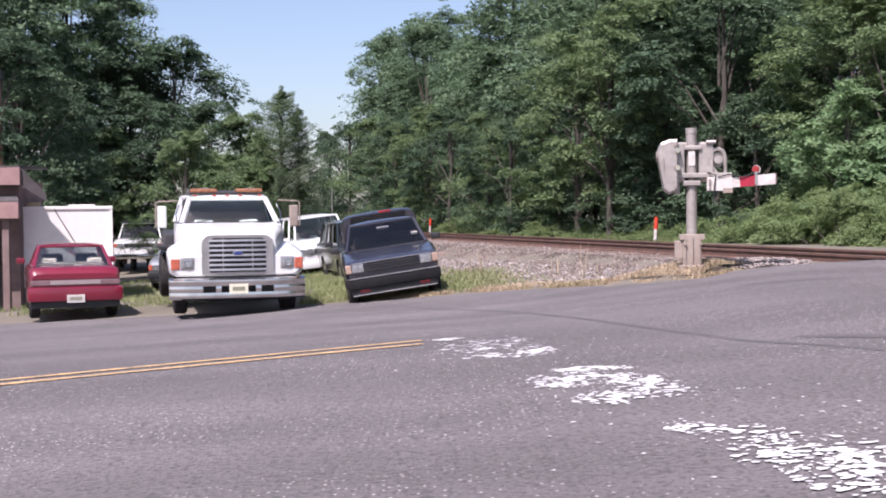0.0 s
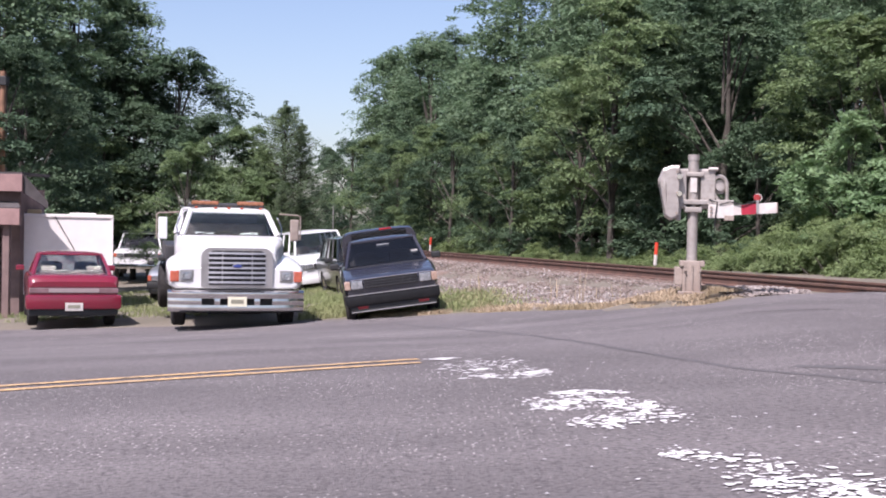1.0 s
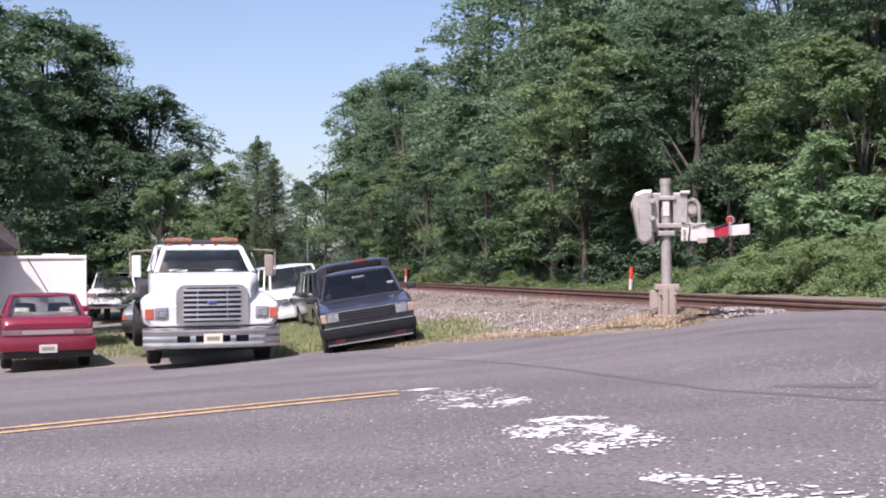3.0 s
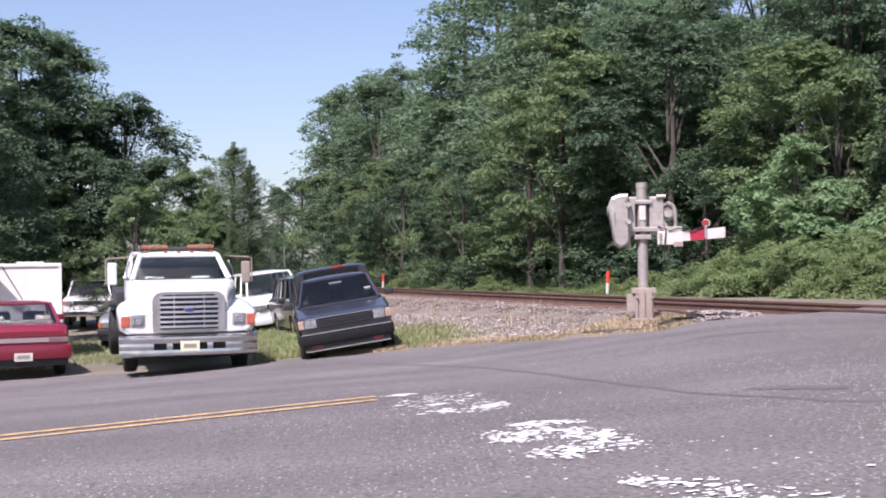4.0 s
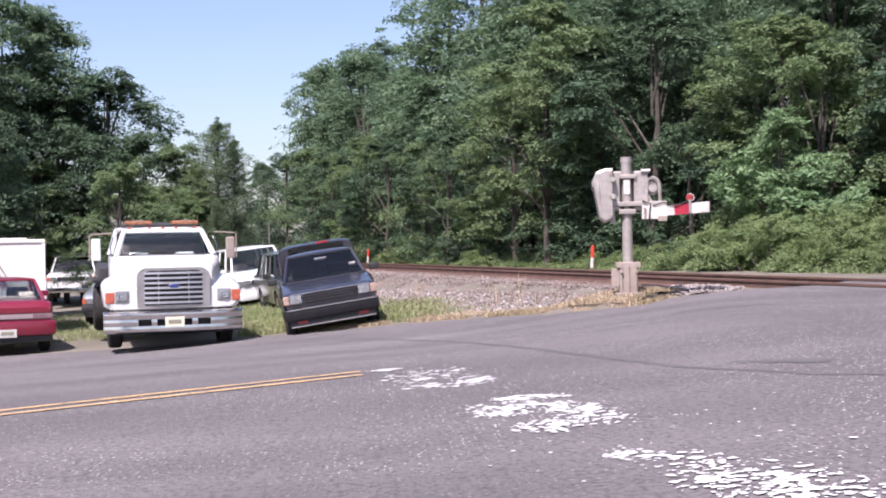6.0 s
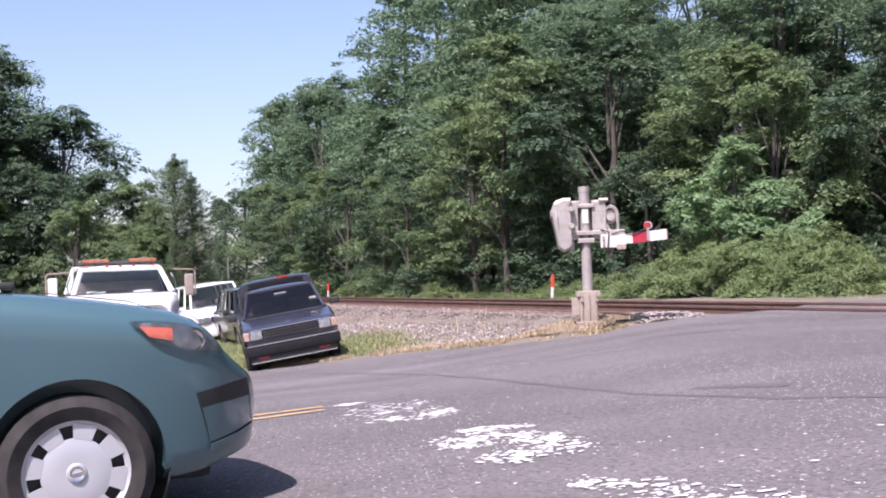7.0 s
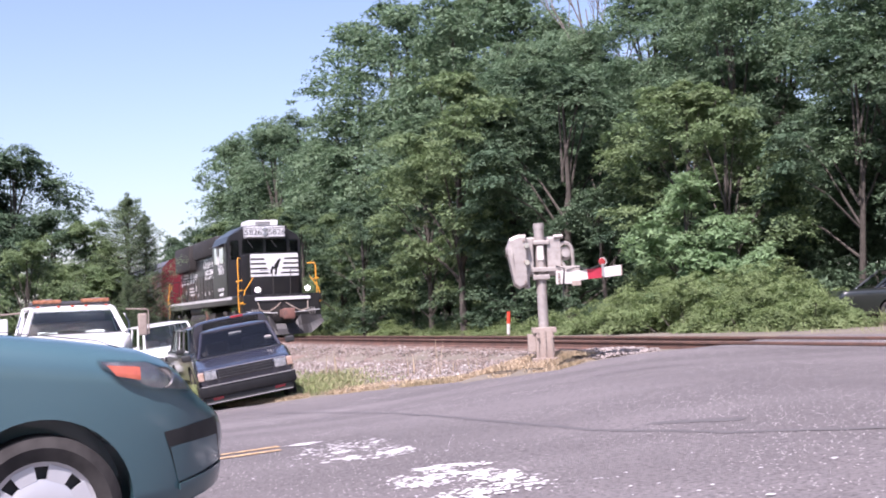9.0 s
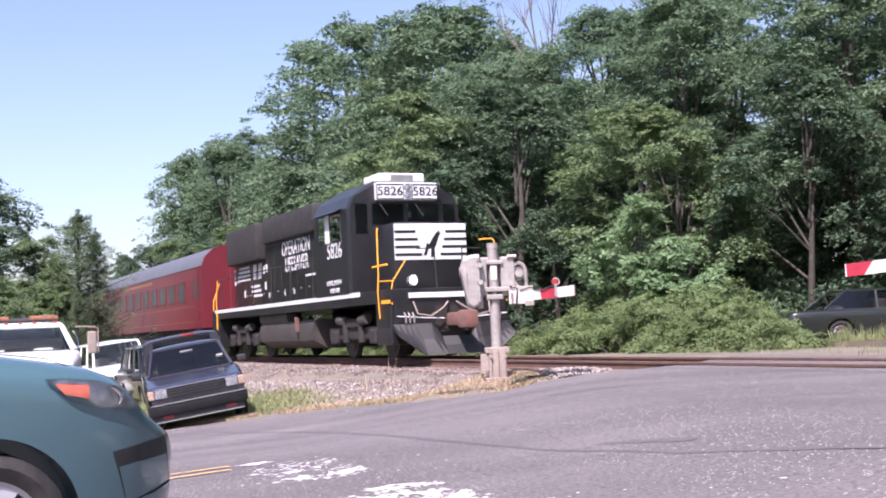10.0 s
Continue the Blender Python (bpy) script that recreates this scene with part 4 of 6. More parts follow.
def crossing_gate(x, y, z):
    g = thing("crossing_gate", "silver crossing gate mechanism with a broken red and white arm", "crossing gate", pose(x, y, z, 0, 0, -8))
    base = part("base", box(-0.13, 0.13, -0.13, 0.13, -0.05, 0.46, 0.012), STEEL_BASE, g, "weathered steel foot of the mast")
    bm = bmesh.new()
    for sx in (-0.14, 0.14):
        add_box(bm, sx - 0.03, sx + 0.03, -0.15, 0.15, 0.38, 0.46, 0.01)
    for sx in (-0.10, 0.0, 0.10):
        add_box(bm, sx - 0.010, sx + 0.010, -0.16, -0.13, -0.05, 0.42)
    add_box(bm, -0.19, 0.19, -0.18, 0.18, -0.05, 0.03, 0.01)
    part("rib", bm, STEEL_BASE, base)
    part("junction_box", box(-0.24, -0.13, -0.12, 0.08, 0.12, 0.37, 0.012), STEEL_BASE, base)
    for sx in (-0.10, 0.11):
        part("bolt", rod((sx, -0.14, 0.33), (sx, -0.18, 0.33), 0.022, None, 6), STEEL_BASE, base)
    part("mast", rod((0, 0, 0.40), (0, 0, 1.89), 0.073, None, 20), ALU, g, "silver painted mast pipe", smooth=True)
    part("mast_cap", rod((0, 0, 1.87), (0, 0, 1.95), 0.080, None, 20), ALU, g, smooth=True)
    part("label_plate", box(-0.045, 0.045, -0.081, -0.075, 1.42, 1.62), ARM_WHITE, g, "white label plate on the mast")
    # gear housing behind the mast, its cover hanging low
    side = [(-0.43, 1.745), (-0.31, 1.79), (-0.20, 1.79), (-0.20, 1.07), (-0.31, 1.02), (-0.39, 1.08), (-0.485, 1.60)]
    rings = [[(-0.33 + (x + 0.33) * k, yy, 1.38 + (z - 1.38) * k) for x, z in side] for yy, k in ((-0.215, 0.90), (-0.20, 0.98), (-0.18, 1.0), (0.22, 1.0), (0.26, 0.95))]
    part("gear_housing", skin(rings), ALU, g, "silver gear housing with rounded cover")
    for zz in (1.70, 1.40, 1.12):
        part("cover_bolt", rod((-0.235, -0.21, zz), (-0.235, -0.235, zz), 0.016, None, 8), STEEL_BASE, g)
    part("housing_body", box(-0.38, 0.28, 0.09, 0.38, 1.20, 1.76, 0.03), ALU, g)
    part("back_plate", box(-0.27, -0.10, -0.11, 0.09, 1.20, 1.74, 0.015), ALU, g)
    part("back_plate", box(0.10, 0.30, -0.06, 0.09, 1.20, 1.74, 0.015), ALU, g)
    for zz in (1.63, 1.39):
        part("bolt_head", rod((-0.20, -0.11, zz), (-0.20, -0.24, zz), 0.046, 0.036, 12), CHROME, g, smooth=True)
    part("clamp", box(-0.14, 0.14, -0.10, 0.10, 1.64, 1.70, 0.015), ALU, g)
    part("clamp", box(-0.30, 0.55, -0.13, -0.02, 1.25, 1.315, 0.01), ALU, g, "support rail of the arm")
    part("bracket", box(-0.24, -0.17, -0.12, 0.05, 1.02, 1.26, 0.01), ALU, g)
    part("clamp", box(-0.12, 0.12, -0.11, 0.11, 1.14, 1.21, 0.012), ALU, g)
    part("cap_screw", rod((0.20, -0.07, 1.745), (0.33, -0.07, 1.745), 0.03, None, 8), ALU, g)
    hub = part("crank_hub", rod((0.36, -0.12, 1.50), (0.36, 0.04, 1.50), 0.06, None, 14), ALU, g, smooth=True)
    pts = [(0.36 + 0.10 * math.cos(a), -0.02, 1.52 + 0.13 * math.sin(a)) for a in [math.pi * k / 10 for k in range(11)]]
    part("crank_arm", pipe([(0.46, -0.02, 1.22)] + pts + [(0.27, -0.02, 1.42), (0.40, -0.02, 1.24)], 0.028, 6), ALU, g, smooth=True)
    part("crank_disc", disc_ring([(0.03, -0.03), (0.10, -0.03), (0.10, 0.03), (0.03, 0.03)], 20), ALU, g, m=pose(0.36, 0.03, 1.50))
    part("cover_knob", rod((-0.49, -0.05, 1.55), (-0.44, -0.05, 1.55), 0.07, 0.05, 12), ALU, g, smooth=True)
    part("hinge_strip", pipe([(-0.42, -0.20, 1.62), (-0.40, -0.215, 1.52), (-0.38, -0.20, 1.24), (-0.20, -0.19, 1.20)], 0.018, 6), ALU, g)
    arm = part("arm", box(0.20, 0.55, -0.17, -0.10, 1.06, 1.25, 0.01), ARM_WHITE, g, "white butt of the broken gate arm")
    part("arm_bracket", box(0.42, 0.55, -0.18, -0.165, 1.03, 1.10, 0.005), STEEL_BASE, g)
    for zz in (1.10, 1.16, 1.21):
        part("arm_bolt", rod((0.24, -0.17, zz), (0.24, -0.195, zz), 0.016, None, 8), STEEL_BASE, g)
    gate_arm(new_empty("arm_board", g, pose(0.43, -0.135, 1.165, 0, -4.5, 0)), 0.70, 0.132, 0.148, ((0.22, ARM_WHITE), (0.21, ARM_RED), (0.27, ARM_WHITE)))
    part("end_cap", box(1.126, 1.140, -0.172, -0.098, 1.145, 1.295), STEEL_BASE, g)
    lamp = part("arm_lamp", disc_ring([(0.001, -0.03), (0.045, -0.03), (0.05, -0.01), (0.05, 0.02), (0.001, 0.03)], 20), RED_LENS, g, "red warning lamp on the arm", m=pose(0.865, -0.11, 1.355))
    part("lamp_rim", disc_ring([(0.047, -0.03), (0.056, -0.03), (0.056, 0.03), (0.047, 0.03)], 20), ARM_WHITE, lamp, m=pose(0.012, 0.008, 0))
    part("lamp_stem", box(0.85, 0.885, -0.178, -0.165, 1.14, 1.32, 0.004), GRILLE, g)
    part("cable", pipe([(0.18, -0.02, 1.26), (0.22, -0.14, 1.32), (0.32, -0.185, 1.28), (0.30, -0.19, 1.10), (0.29, -0.16, 0.88)], 0.010, 6), BLACK, g)
    part("cable", pipe([(0.35, -0.18, 1.25), (0.50, -0.185, 1.29), (0.68, -0.185, 1.25), (0.86, -0.17, 1.31)], 0.008, 6), BLACK, g)
    return g


def new_empty(name, parent, m):
    e = part(name, box(-0.02, 0.02, -0.02, 0.02, -0.05, 0.05), ARM_WHITE, parent, m=m)
    return e


def far_gate():
    x, y = polar(27.45, 22)
    g = thing("far_crossing_gate", "lowered red and white crossing gate arm beyond the rails", "crossing gate", pose(x, y, 0, 0, 0, -20))
    arm = part("arm", box(0.0, 0.02, -0.03, 0.03, 1.68, 1.90), ARM_WHITE, g)
    arm.matrix_basis = pose(0, 0, 0)
    board = part("arm_board", box(4.0, 4.2, -0.05, 0.05, -0.11, 0.11), STEEL_BASE, g, m=pose(0.02, 0, 1.79, 0, -4.5, 0))
    sl = 0.17
    for i in range(8):
        x0, x1 = (0.0 if i == 0 else 0.28 + 0.5 * (i - 1)), 0.28 + 0.5 * i
        rings = [[(x0, yy, -0.11), (x1, yy, -0.11), (x1 + sl, yy, 0.11), (x0 + (sl if i else 0), yy, 0.11)] for yy in (-0.03, 0.03)]
        part("arm_band", skin(rings), ARM_RED if i % 2 == 0 else ARM_WHITE, board)
    part("mast", rod((4.4, 0.1, 0.1), (4.4, 0.1, 2.6), 0.075, None, 16), ALU, g)
    part("gear_housing", box(4.1, 4.7, 0.15, 0.5, 1.6, 2.3, 0.04), ALU, g)


def marker(x, y, h, z=None):
    zz = z_ground(x, y) if z is None else z
    t = thing("marker_post", "orange and white plastic marker post beyond the rails", "marker post", pose(x, y, zz, 2, 3, 0), group="marker posts")
    part("stem", rod((0, 0, -0.1), (0, 0, h - 0.5), 0.02, None, 8), STEEL_BASE, t)
    part("white_sleeve", rod((0, 0, h - 0.62), (0, 0, h - 0.33), 0.048, None, 12), ARM_WHITE, t)
    part("orange_sleeve", rod((0, 0, h - 0.33), (0, 0, h), 0.050, 0.046, 12), ORANGE, t)



ground_sheet()
road_sheet()
road_markings()
railway()
gravel()
verge()
crossing_gate(3.50, 17.14, 0.34)
far_gate()
marker(*polar(9.85, 33.5), 0.90, 0.10)
marker(*polar(-0.64, 55), 0.88, 0.08)
stake = thing("white_stake", "short white plastic pipe standing in the weeds", "stake", pose(*polar(16.25, 31), 0.1))
part("pipe", rod((0, 0, -0.1), (0.03, 0, 0.72), 0.07, 0.06, 12), ARM_WHITE, stake)
forest_floor()
woods()


# ---- vehicles: x forward, y to the left, z up ----
def half_profile(keys, x, side=7):
    zb, zt, wl, ws, wt, zs = curve_through(keys, x)
    half = [(wl, zb + 0.07)]
    for k in range(1, side):
        u = k / side
        half.append((wl + (ws - wl) * math.sin(u * math.pi / 2), zb + 0.07 + (zs - zb - 0.07) * u))
    half.append((ws, zs))
    for k in range(1, 5):
        u = k / 5 * math.pi / 2
        half.append((wt + (ws - wt) * math.cos(u), zs + (zt - zs) * (math.sin(u) * 0.92)))
    half += [(wt * 0.82, zs + (zt - zs) * 0.965), (wt * 0.45, zs + (zt - zs) * 0.995), (0, zt)]
    return half


def side_y(keys, x, z):
    h = half_profile(keys, x)
    if z <= h[0][1]:
        return h[0][0]
    for (ya, za), (yb, zb) in zip(h, h[1:]):
        if za <= z <= zb:
            return ya + (yb - ya) * (z - za) / max(1e-6, zb - za)
    return 0.0


def patch(keys, top, bottom, side=-1, off=0.008, n=14, m=5):
    """A thin plate on the flank between two lines of (x, z); it follows the body."""
    def at(line, u):
        xs = [p[0] for p in line]
        x = xs[0] + (xs[-1] - xs[0]) * u
        for a, b in zip(line, line[1:]):
            lo, hi = min(a[0], b[0]), max(a[0], b[0])
            if lo - 1e-9 <= x <= hi + 1e-9:
                return x, a[1] + (b[1] - a[1]) * (x - a[0]) / (b[0] - a[0])
        return x, line[-1][1]
    rings = []
    for i in range(n + 1):
        (xa, za), (xb, zb) = at(top, i / n), at(bottom, i / n)
        outer = []
        for j in range(m + 1):
            u = j / m
            x, z = xa + (xb - xa) * u, za + (zb - za) * u
            outer.append((x, side * (side_y(keys, x, z) + off), z))
        inner = [(x, y - side * (off + 0.012), z) for x, y, z in reversed(outer)]
        rings.append(outer + inner)
    return skin(rings)


def arch_cutter(x, z, r, y0, y1):
    return rod((x, y0, z), (x, y1, z), r, None, 40)


def cover_wheel(parent, x, y, z, r, out):
    """A tyre with a pressed silver cover that has eight windows near its edge."""
    w = part("wheel", disc_ring([(0.001, 0.02), (0.21, 0.02), (0.215, 0.07), (0.222, 0.07), (0.222, -0.09), (0.001, -0.09)], 40), BLACK, parent, "wheel with silver cover", smooth=True,
             m=pose(x, y, z, 0, 0, 0 if out > 0 else 180))
    part("tyre", tyre_bm(r, 0.205, 0.215), RUBBER, w, "black rubber tyre", smooth=True)
    bm = disc_ring([(0.001, 0.080), (0.036, 0.079), (0.042, 0.070), (0.10, 0.073), (0.142, 0.064), (0.142, 0.045), (0.001, 0.045)], 48)
    part("cover_disc", bm, HUB, w, "silver wheel cover", smooth=True)
    part("cover_ring", disc_ring([(0.194, 0.060), (0.208, 0.068), (0.220, 0.078), (0.229, 0.076), (0.226, 0.05), (0.194, 0.045)], 48), HUB, w, smooth=True)
    for k in range(8):
        a = 2 * math.pi * (k + 0.5) / 8
        q = [(0.135, -0.036), (0.198, -0.050), (0.198, 0.050), (0.135, 0.036)]
        b = skin([[(x, yy, z) for x, z in q] for yy in (0.045, 0.066)])
        bmesh.ops.transform(b, matrix=Matrix.Rotation(a, 4, "Y"), verts=b.verts)
        part("cover_spoke", b, HUB, w)
    part("hub_badge", disc_ring([(0.022, 0.081), (0.030, 0.083), (0.030, 0.074), (0.022, 0.074)], 24), CHROME, w)
    part("hub_bar", box(-0.03, 0.03, 0.079, 0.083, -0.005, 0.005), CHROME, w)
    return w


CLEAR = mat("clear_glass", (0.92, 0.94, 0.94), 0.03, trans=1.0, var=0.02)
LAMP_BACK = mat("lamp_reflector", (0.34, 0.34, 0.35), 0.25, metal=0.5, color2=(0.13, 0.13, 0.14), scale=14)
XB = [(-3.42, 0.35, 0.98, 0.74, 0.80, 0.66, 0.88), (-3.30, 0.28, 1.06, 0.80, 0.85, 0.76, 0.96), (-2.0, 0.22, 1.07, 0.83, 0.88, 0.80, 0.98), (-0.9, 0.22, 1.07, 0.83, 0.88, 0.80, 0.96),
      (-0.30, 0.22, 1.065, 0.83, 0.885, 0.76, 0.93), (0.05, 0.22, 1.025, 0.825, 0.885, 0.72, 0.895), (0.30, 0.23, 0.985, 0.81, 0.87, 0.68, 0.86), (0.48, 0.24, 0.945, 0.78, 0.835, 0.64, 0.825), (0.60, 0.26, 0.865, 0.735, 0.785, 0.58, 0.765),
      (0.66, 0.28, 0.79, 0.70, 0.735, 0.54, 0.70), (0.74, 0.30, 0.715, 0.63, 0.66, 0.47, 0.64), (0.81, 0.33, 0.665, 0.53, 0.56, 0.40, 0.59), (0.86, 0.40, 0.60, 0.36, 0.40, 0.28, 0.53)]



def teal_hatchback():
    c = thing("hatchback", "boxy teal hatchback with silver wheel covers on the road", "car")
    b = part("body", hull(XB, 44, 9), TEAL, c, "glossy teal body", smooth=True)
    cut(b, [arch_cutter(0, 0.33, 0.368, s * 0.55, s * 1.1) for s in (-1, 1)] + [arch_cutter(-2.6, 0.33, 0.368, s * 0.55, s * 1.1) for s in (-1, 1)])
    wheels = []
    for x in (0, -2.6):
        for s in (-1, 1):
            wh = cover_wheel(c, x, s * 0.775, 0.316, 0.316, s)
            wheels.append(wh)
            part("arch_liner", disc_ring([(0.385, -0.13), (0.392, -0.13), (0.392, 0.10), (0.385, 0.10)], 32), BLACK, c, m=pose(x, s * 0.66, 0.33))
    part("underbody", box(-3.2, 0.62, -0.55, 0.55, 0.20, 0.45, 0.04), BLACK, c)
    for s in (-1, 1):
        part("headlight", patch(XB, [(0.225, 0.918), (0.30, 0.918), (0.44, 0.902), (0.56, 0.858), (0.635, 0.795)], [(0.235, 0.900), (0.33, 0.826), (0.44, 0.785), (0.55, 0.772), (0.635, 0.762)], s, 0.014, 18), CLEAR, c,
             "clear headlight housing", smooth=True)
        part("headlight_back", patch(XB, [(0.24, 0.911), (0.44, 0.896), (0.61, 0.812)], [(0.245, 0.900), (0.44, 0.796), (0.61, 0.772)], s, 0.004, 14), LAMP_BACK, c, "grey reflector behind the lens", smooth=True)
        part("lamp_bowl", disc_ring([(0.001, -0.01), (0.035, 0.0), (0.045, 0.012), (0.045, -0.012), (0.001, -0.02)], 20), CHROME, c, m=pose(0.50, s * (side_y(XB, 0.50, 0.825) - 0.004), 0.833, 0, 0, 0 if s > 0 else 180))
        part("turn_signal", patch(XB, [(0.262, 0.897), (0.40, 0.884)], [(0.30, 0.852), (0.40, 0.829)], s, 0.0175, 8, 3), AMBER, c, "amber turn signal")
        part("fog_recess", patch(XB, [(0.50, 0.602), (0.62, 0.620), (0.775, 0.640)], [(0.575, 0.36), (0.68, 0.40), (0.80, 0.43)], s, 0.004, 12, 8), BLACK, c, "dark fog lamp recess", smooth=True)
        part("recess_panel", patch(XB, [(0.528, 0.535), (0.62, 0.548), (0.775, 0.56)], [(0.565, 0.385), (0.68, 0.41), (0.79, 0.44)], s, 0.007, 12, 8), TEAL, c, smooth=True)
        part("bumper_lip", patch(XB, [(0.57, 0.375), (0.70, 0.405), (0.80, 0.435)], [(0.57, 0.350), (0.70, 0.385), (0.80, 0.415)], s, 0.022, 12, 2), TEAL, c, smooth=True)
        part("side_mirror", box(-0.95, -0.78, s * 0.90, s * 1.05, 1.10, 1.24, 0.03), TEAL, c)
    part("hood_gap", pipe([(0.60, 0.60, 0.872), (0.25, 0.715, 1.0), (-0.25, 0.80, 1.07)], 0.002, 5), BLACK, c)
    part("hood_gap", pipe([(0.60, -0.60, 0.872), (0.25, -0.715, 1.0), (-0.25, -0.80, 1.07)], 0.002, 5), BLACK, c)
    part("cowl", box(-0.42, -0.20, -0.66, 0.66, 1.07, 1.10, 0.01), BLACK, c)
    part("wiper", pipe([(-0.28, -0.55, 1.11), (-0.34, -0.1, 1.14), (-0.36, 0.25, 1.15)], 0.012, 6), BLACK, c)
    greenhouse(c, [(-0.38, 0.74, 1.08), (-0.38, -0.74, 1.08), (-3.30, -0.78, 1.06), (-3.30, 0.78, 1.06)], [(-1.05, 0.64, 1.58), (-1.05, -0.64, 1.58), (-3.15, -0.66, 1.60), (-3.15, 0.66, 1.60)], 0.035, TEAL, GLASS_DARK, 0.04,
               mid=(0.3, 0.62), trim=BLACK)
    for x in (-1.4, -2.3):
        for s in (-1, 1):
            part("seat", box(x - 0.5, x, s * 0.15, s * 0.62, 0.5, 1.15, 0.08), SEAT, c)
    part("grille", box(0.83, 0.872, -0.33, 0.33, 0.42, 0.52, 0.015), BLACK, c)
    return c, wheels


def rounded_front(x, y0, y1, z0, z1, low, high):
    """Outline in the plane of x with round corners, small below and large above."""
    pts = []
    for cy, cz, r, a0 in ((y1 - low, z0 + low, low, -90), (y1 - high, z1 - high, high, 0), (y0 + high, z1 - high, high, 90), (y0 + low, z0 + low, low, 180)):
        for k in range(6):
            a = radians(a0 + 18 * k)
            pts.append((x, cy + r * math.cos(a), cz + r * math.sin(a)))
    return pts


def curved_bar(z0, z1, w, a=None, b=None, low=0.058, high=0.058):
    """Bumper bar with a rounded front, its ends swept back."""
    a, b = (-w, w) if a is None else (a, b)
    h, loops = z1 - z0, []
    for k in range(15):
        y = a + (b - a) * k / 14
        x = -0.14 * (abs(y) / w) ** 4
        loops.append([(x - 0.10, y, z0), (x + low, y, z0), (x + 0.061, y, z0 + 0.25 * h), (x + 0.066, y, z0 + 0.5 * h), (x + 0.061, y, z0 + 0.75 * h), (x + high, y, z1), (x - 0.10, y, z1)])
    return skin(loops)


BUMPER_BLACK = mat("bumper_black", (0.009, 0.009, 0.010), 0.5, spec=0.25, color2=(0.014, 0.014, 0.015), scale=8)
PALE_SIGNAL = mat("pale_signal_lens", (0.42, 0.30, 0.24), 0.2, coat=0.6, color2=(0.30, 0.20, 0.15), scale=18)


def tow_truck(x, y, z, delta):
    t = thing("truck", "white medium-duty tow truck with chrome bumper, facing the road", "truck", pose(x, y, z, 0, 1.0, -90 + delta) @ Matrix.Diagonal((0.965, 0.965, 0.965, 1)))
    # hood: sloping nose between rounded fenders
    keys = [(-1.75, 0.75, 1.60, 0.98, 1.02, 0.86, 1.40), (-1.2, 0.75, 1.56, 0.92, 0.95, 0.80, 1.38), (-0.6, 0.74, 1.50, 0.80, 0.82, 0.70, 1.34), (-0.22, 0.72, 1.44, 0.70, 0.72, 0.62, 1.30), (-0.12, 0.72, 1.36, 0.66, 0.68, 0.58, 1.26)]
    part("hood", hull(keys, 18), WHITE_CAR, t, smooth=True)
    for s in (-1, 1):
        f = [(-1.75, 0.80, 1.28, 1.02, 1.10, 0.80, 1.10), (-1.2, 0.72, 1.27, 1.16, 1.20, 0.80, 1.10), (-0.5, 0.66, 1.20, 1.18, 1.21, 0.80, 1.04), (-0.18, 0.66, 1.12, 1.14, 1.18, 0.80, 1.0), (-0.10, 0.70, 1.04, 1.08, 1.10, 0.78, 0.98)]
    fender = part("fender", hull(f, 20), WHITE_CAR, t, "rounded white front fenders", smooth=True)
    cut(fender, [arch_cutter(-1.0, 0.47, 0.56, s * 0.74, s * 1.5) for s in (-1, 1)])
    # grille
    g = part("grille_frame", panel(rounded_front(-0.11, -0.63, 0.63, 0.70, 1.41, 0.05, 0.16), 0.10), GRILLE, t, "grey metal grille")
    part("grille_recess", panel(rounded_front(-0.062, -0.50, 0.50, 0.75, 1.36, 0.03, 0.10), 0.02), BLACK, g)
    for k in range(7):  # bowed slats
        zz = 0.80 + 0.086 * k
        bow = [(-0.045 + 0.035 * (1 - (yy / 0.505) ** 2), yy) for yy in (-0.505, -0.38, -0.2, 0.0, 0.2, 0.38, 0.505)]
        part("grille_bar", skin([[(x - 0.03, yy, zz - 0.02), (x + 0.004, yy, zz - 0.02), (x - 0.004, yy, zz + 0.016), (x - 0.03, yy, zz + 0.016)] for x, yy in bow]), GRILLE, g)
    for yy in (-0.26, 0.26):
        part("grille_post", box(-0.060, -0.030, yy - 0.008, yy + 0.008, 0.76, 1.35), GRILLE, g)
    part("badge", disc_ring([(0.001, 0.012), (0.05, 0.010), (0.058, 0.0), (0.001, -0.01)], 24), mat("blue_badge", (0.03, 0.05, 0.22), 0.3, coat=0.5), g, "plain blue oval badge", m=pose(-0.016, 0, 1.09, 0, 0, -90) @ Matrix.Diagonal((1.45, 1, 0.55, 1)))
    part("badge_rim", disc_ring([(0.056, 0.012), (0.066, 0.008), (0.066, -0.005), (0.056, -0.005)], 24), CHROME, g, m=pose(-0.016, 0, 1.09, 0, 0, -90) @ Matrix.Diagonal((1.45, 1, 0.58, 1)))
    for s in (-1, 1):
        h = part("headlight", box(-0.16, -0.085, s * 0.76, s * 1.00, 0.80, 1.02, 0.02), GRILLE, t, "headlight in a grey surround")
        part("lens", box(-0.10, -0.070, s * 0.785, s * 0.985, 0.84, 0.98, 0.02), LENS, h)
        part("bulb_bowl", disc_ring([(0.001, 0.004), (0.04, 0.0), (0.055, 0.012), (0.055, -0.01), (0.001, -0.01)], 16), LENS, h, m=pose(-0.068, s * 0.885, 0.91, 0, 0, -90))
        part("turn_signal", box(-0.20, -0.085, s * 1.01, s * 1.165, 0.80, 1.0, 0.02), AMBER, t, "amber corner turn signal")
    # bumper in pieces round its four openings
    bp = part("bumper", curved_bar(0.515, 0.655, 1.20, high=0.015), CHROME, t, "chrome front bumper with four openings", smooth=True)
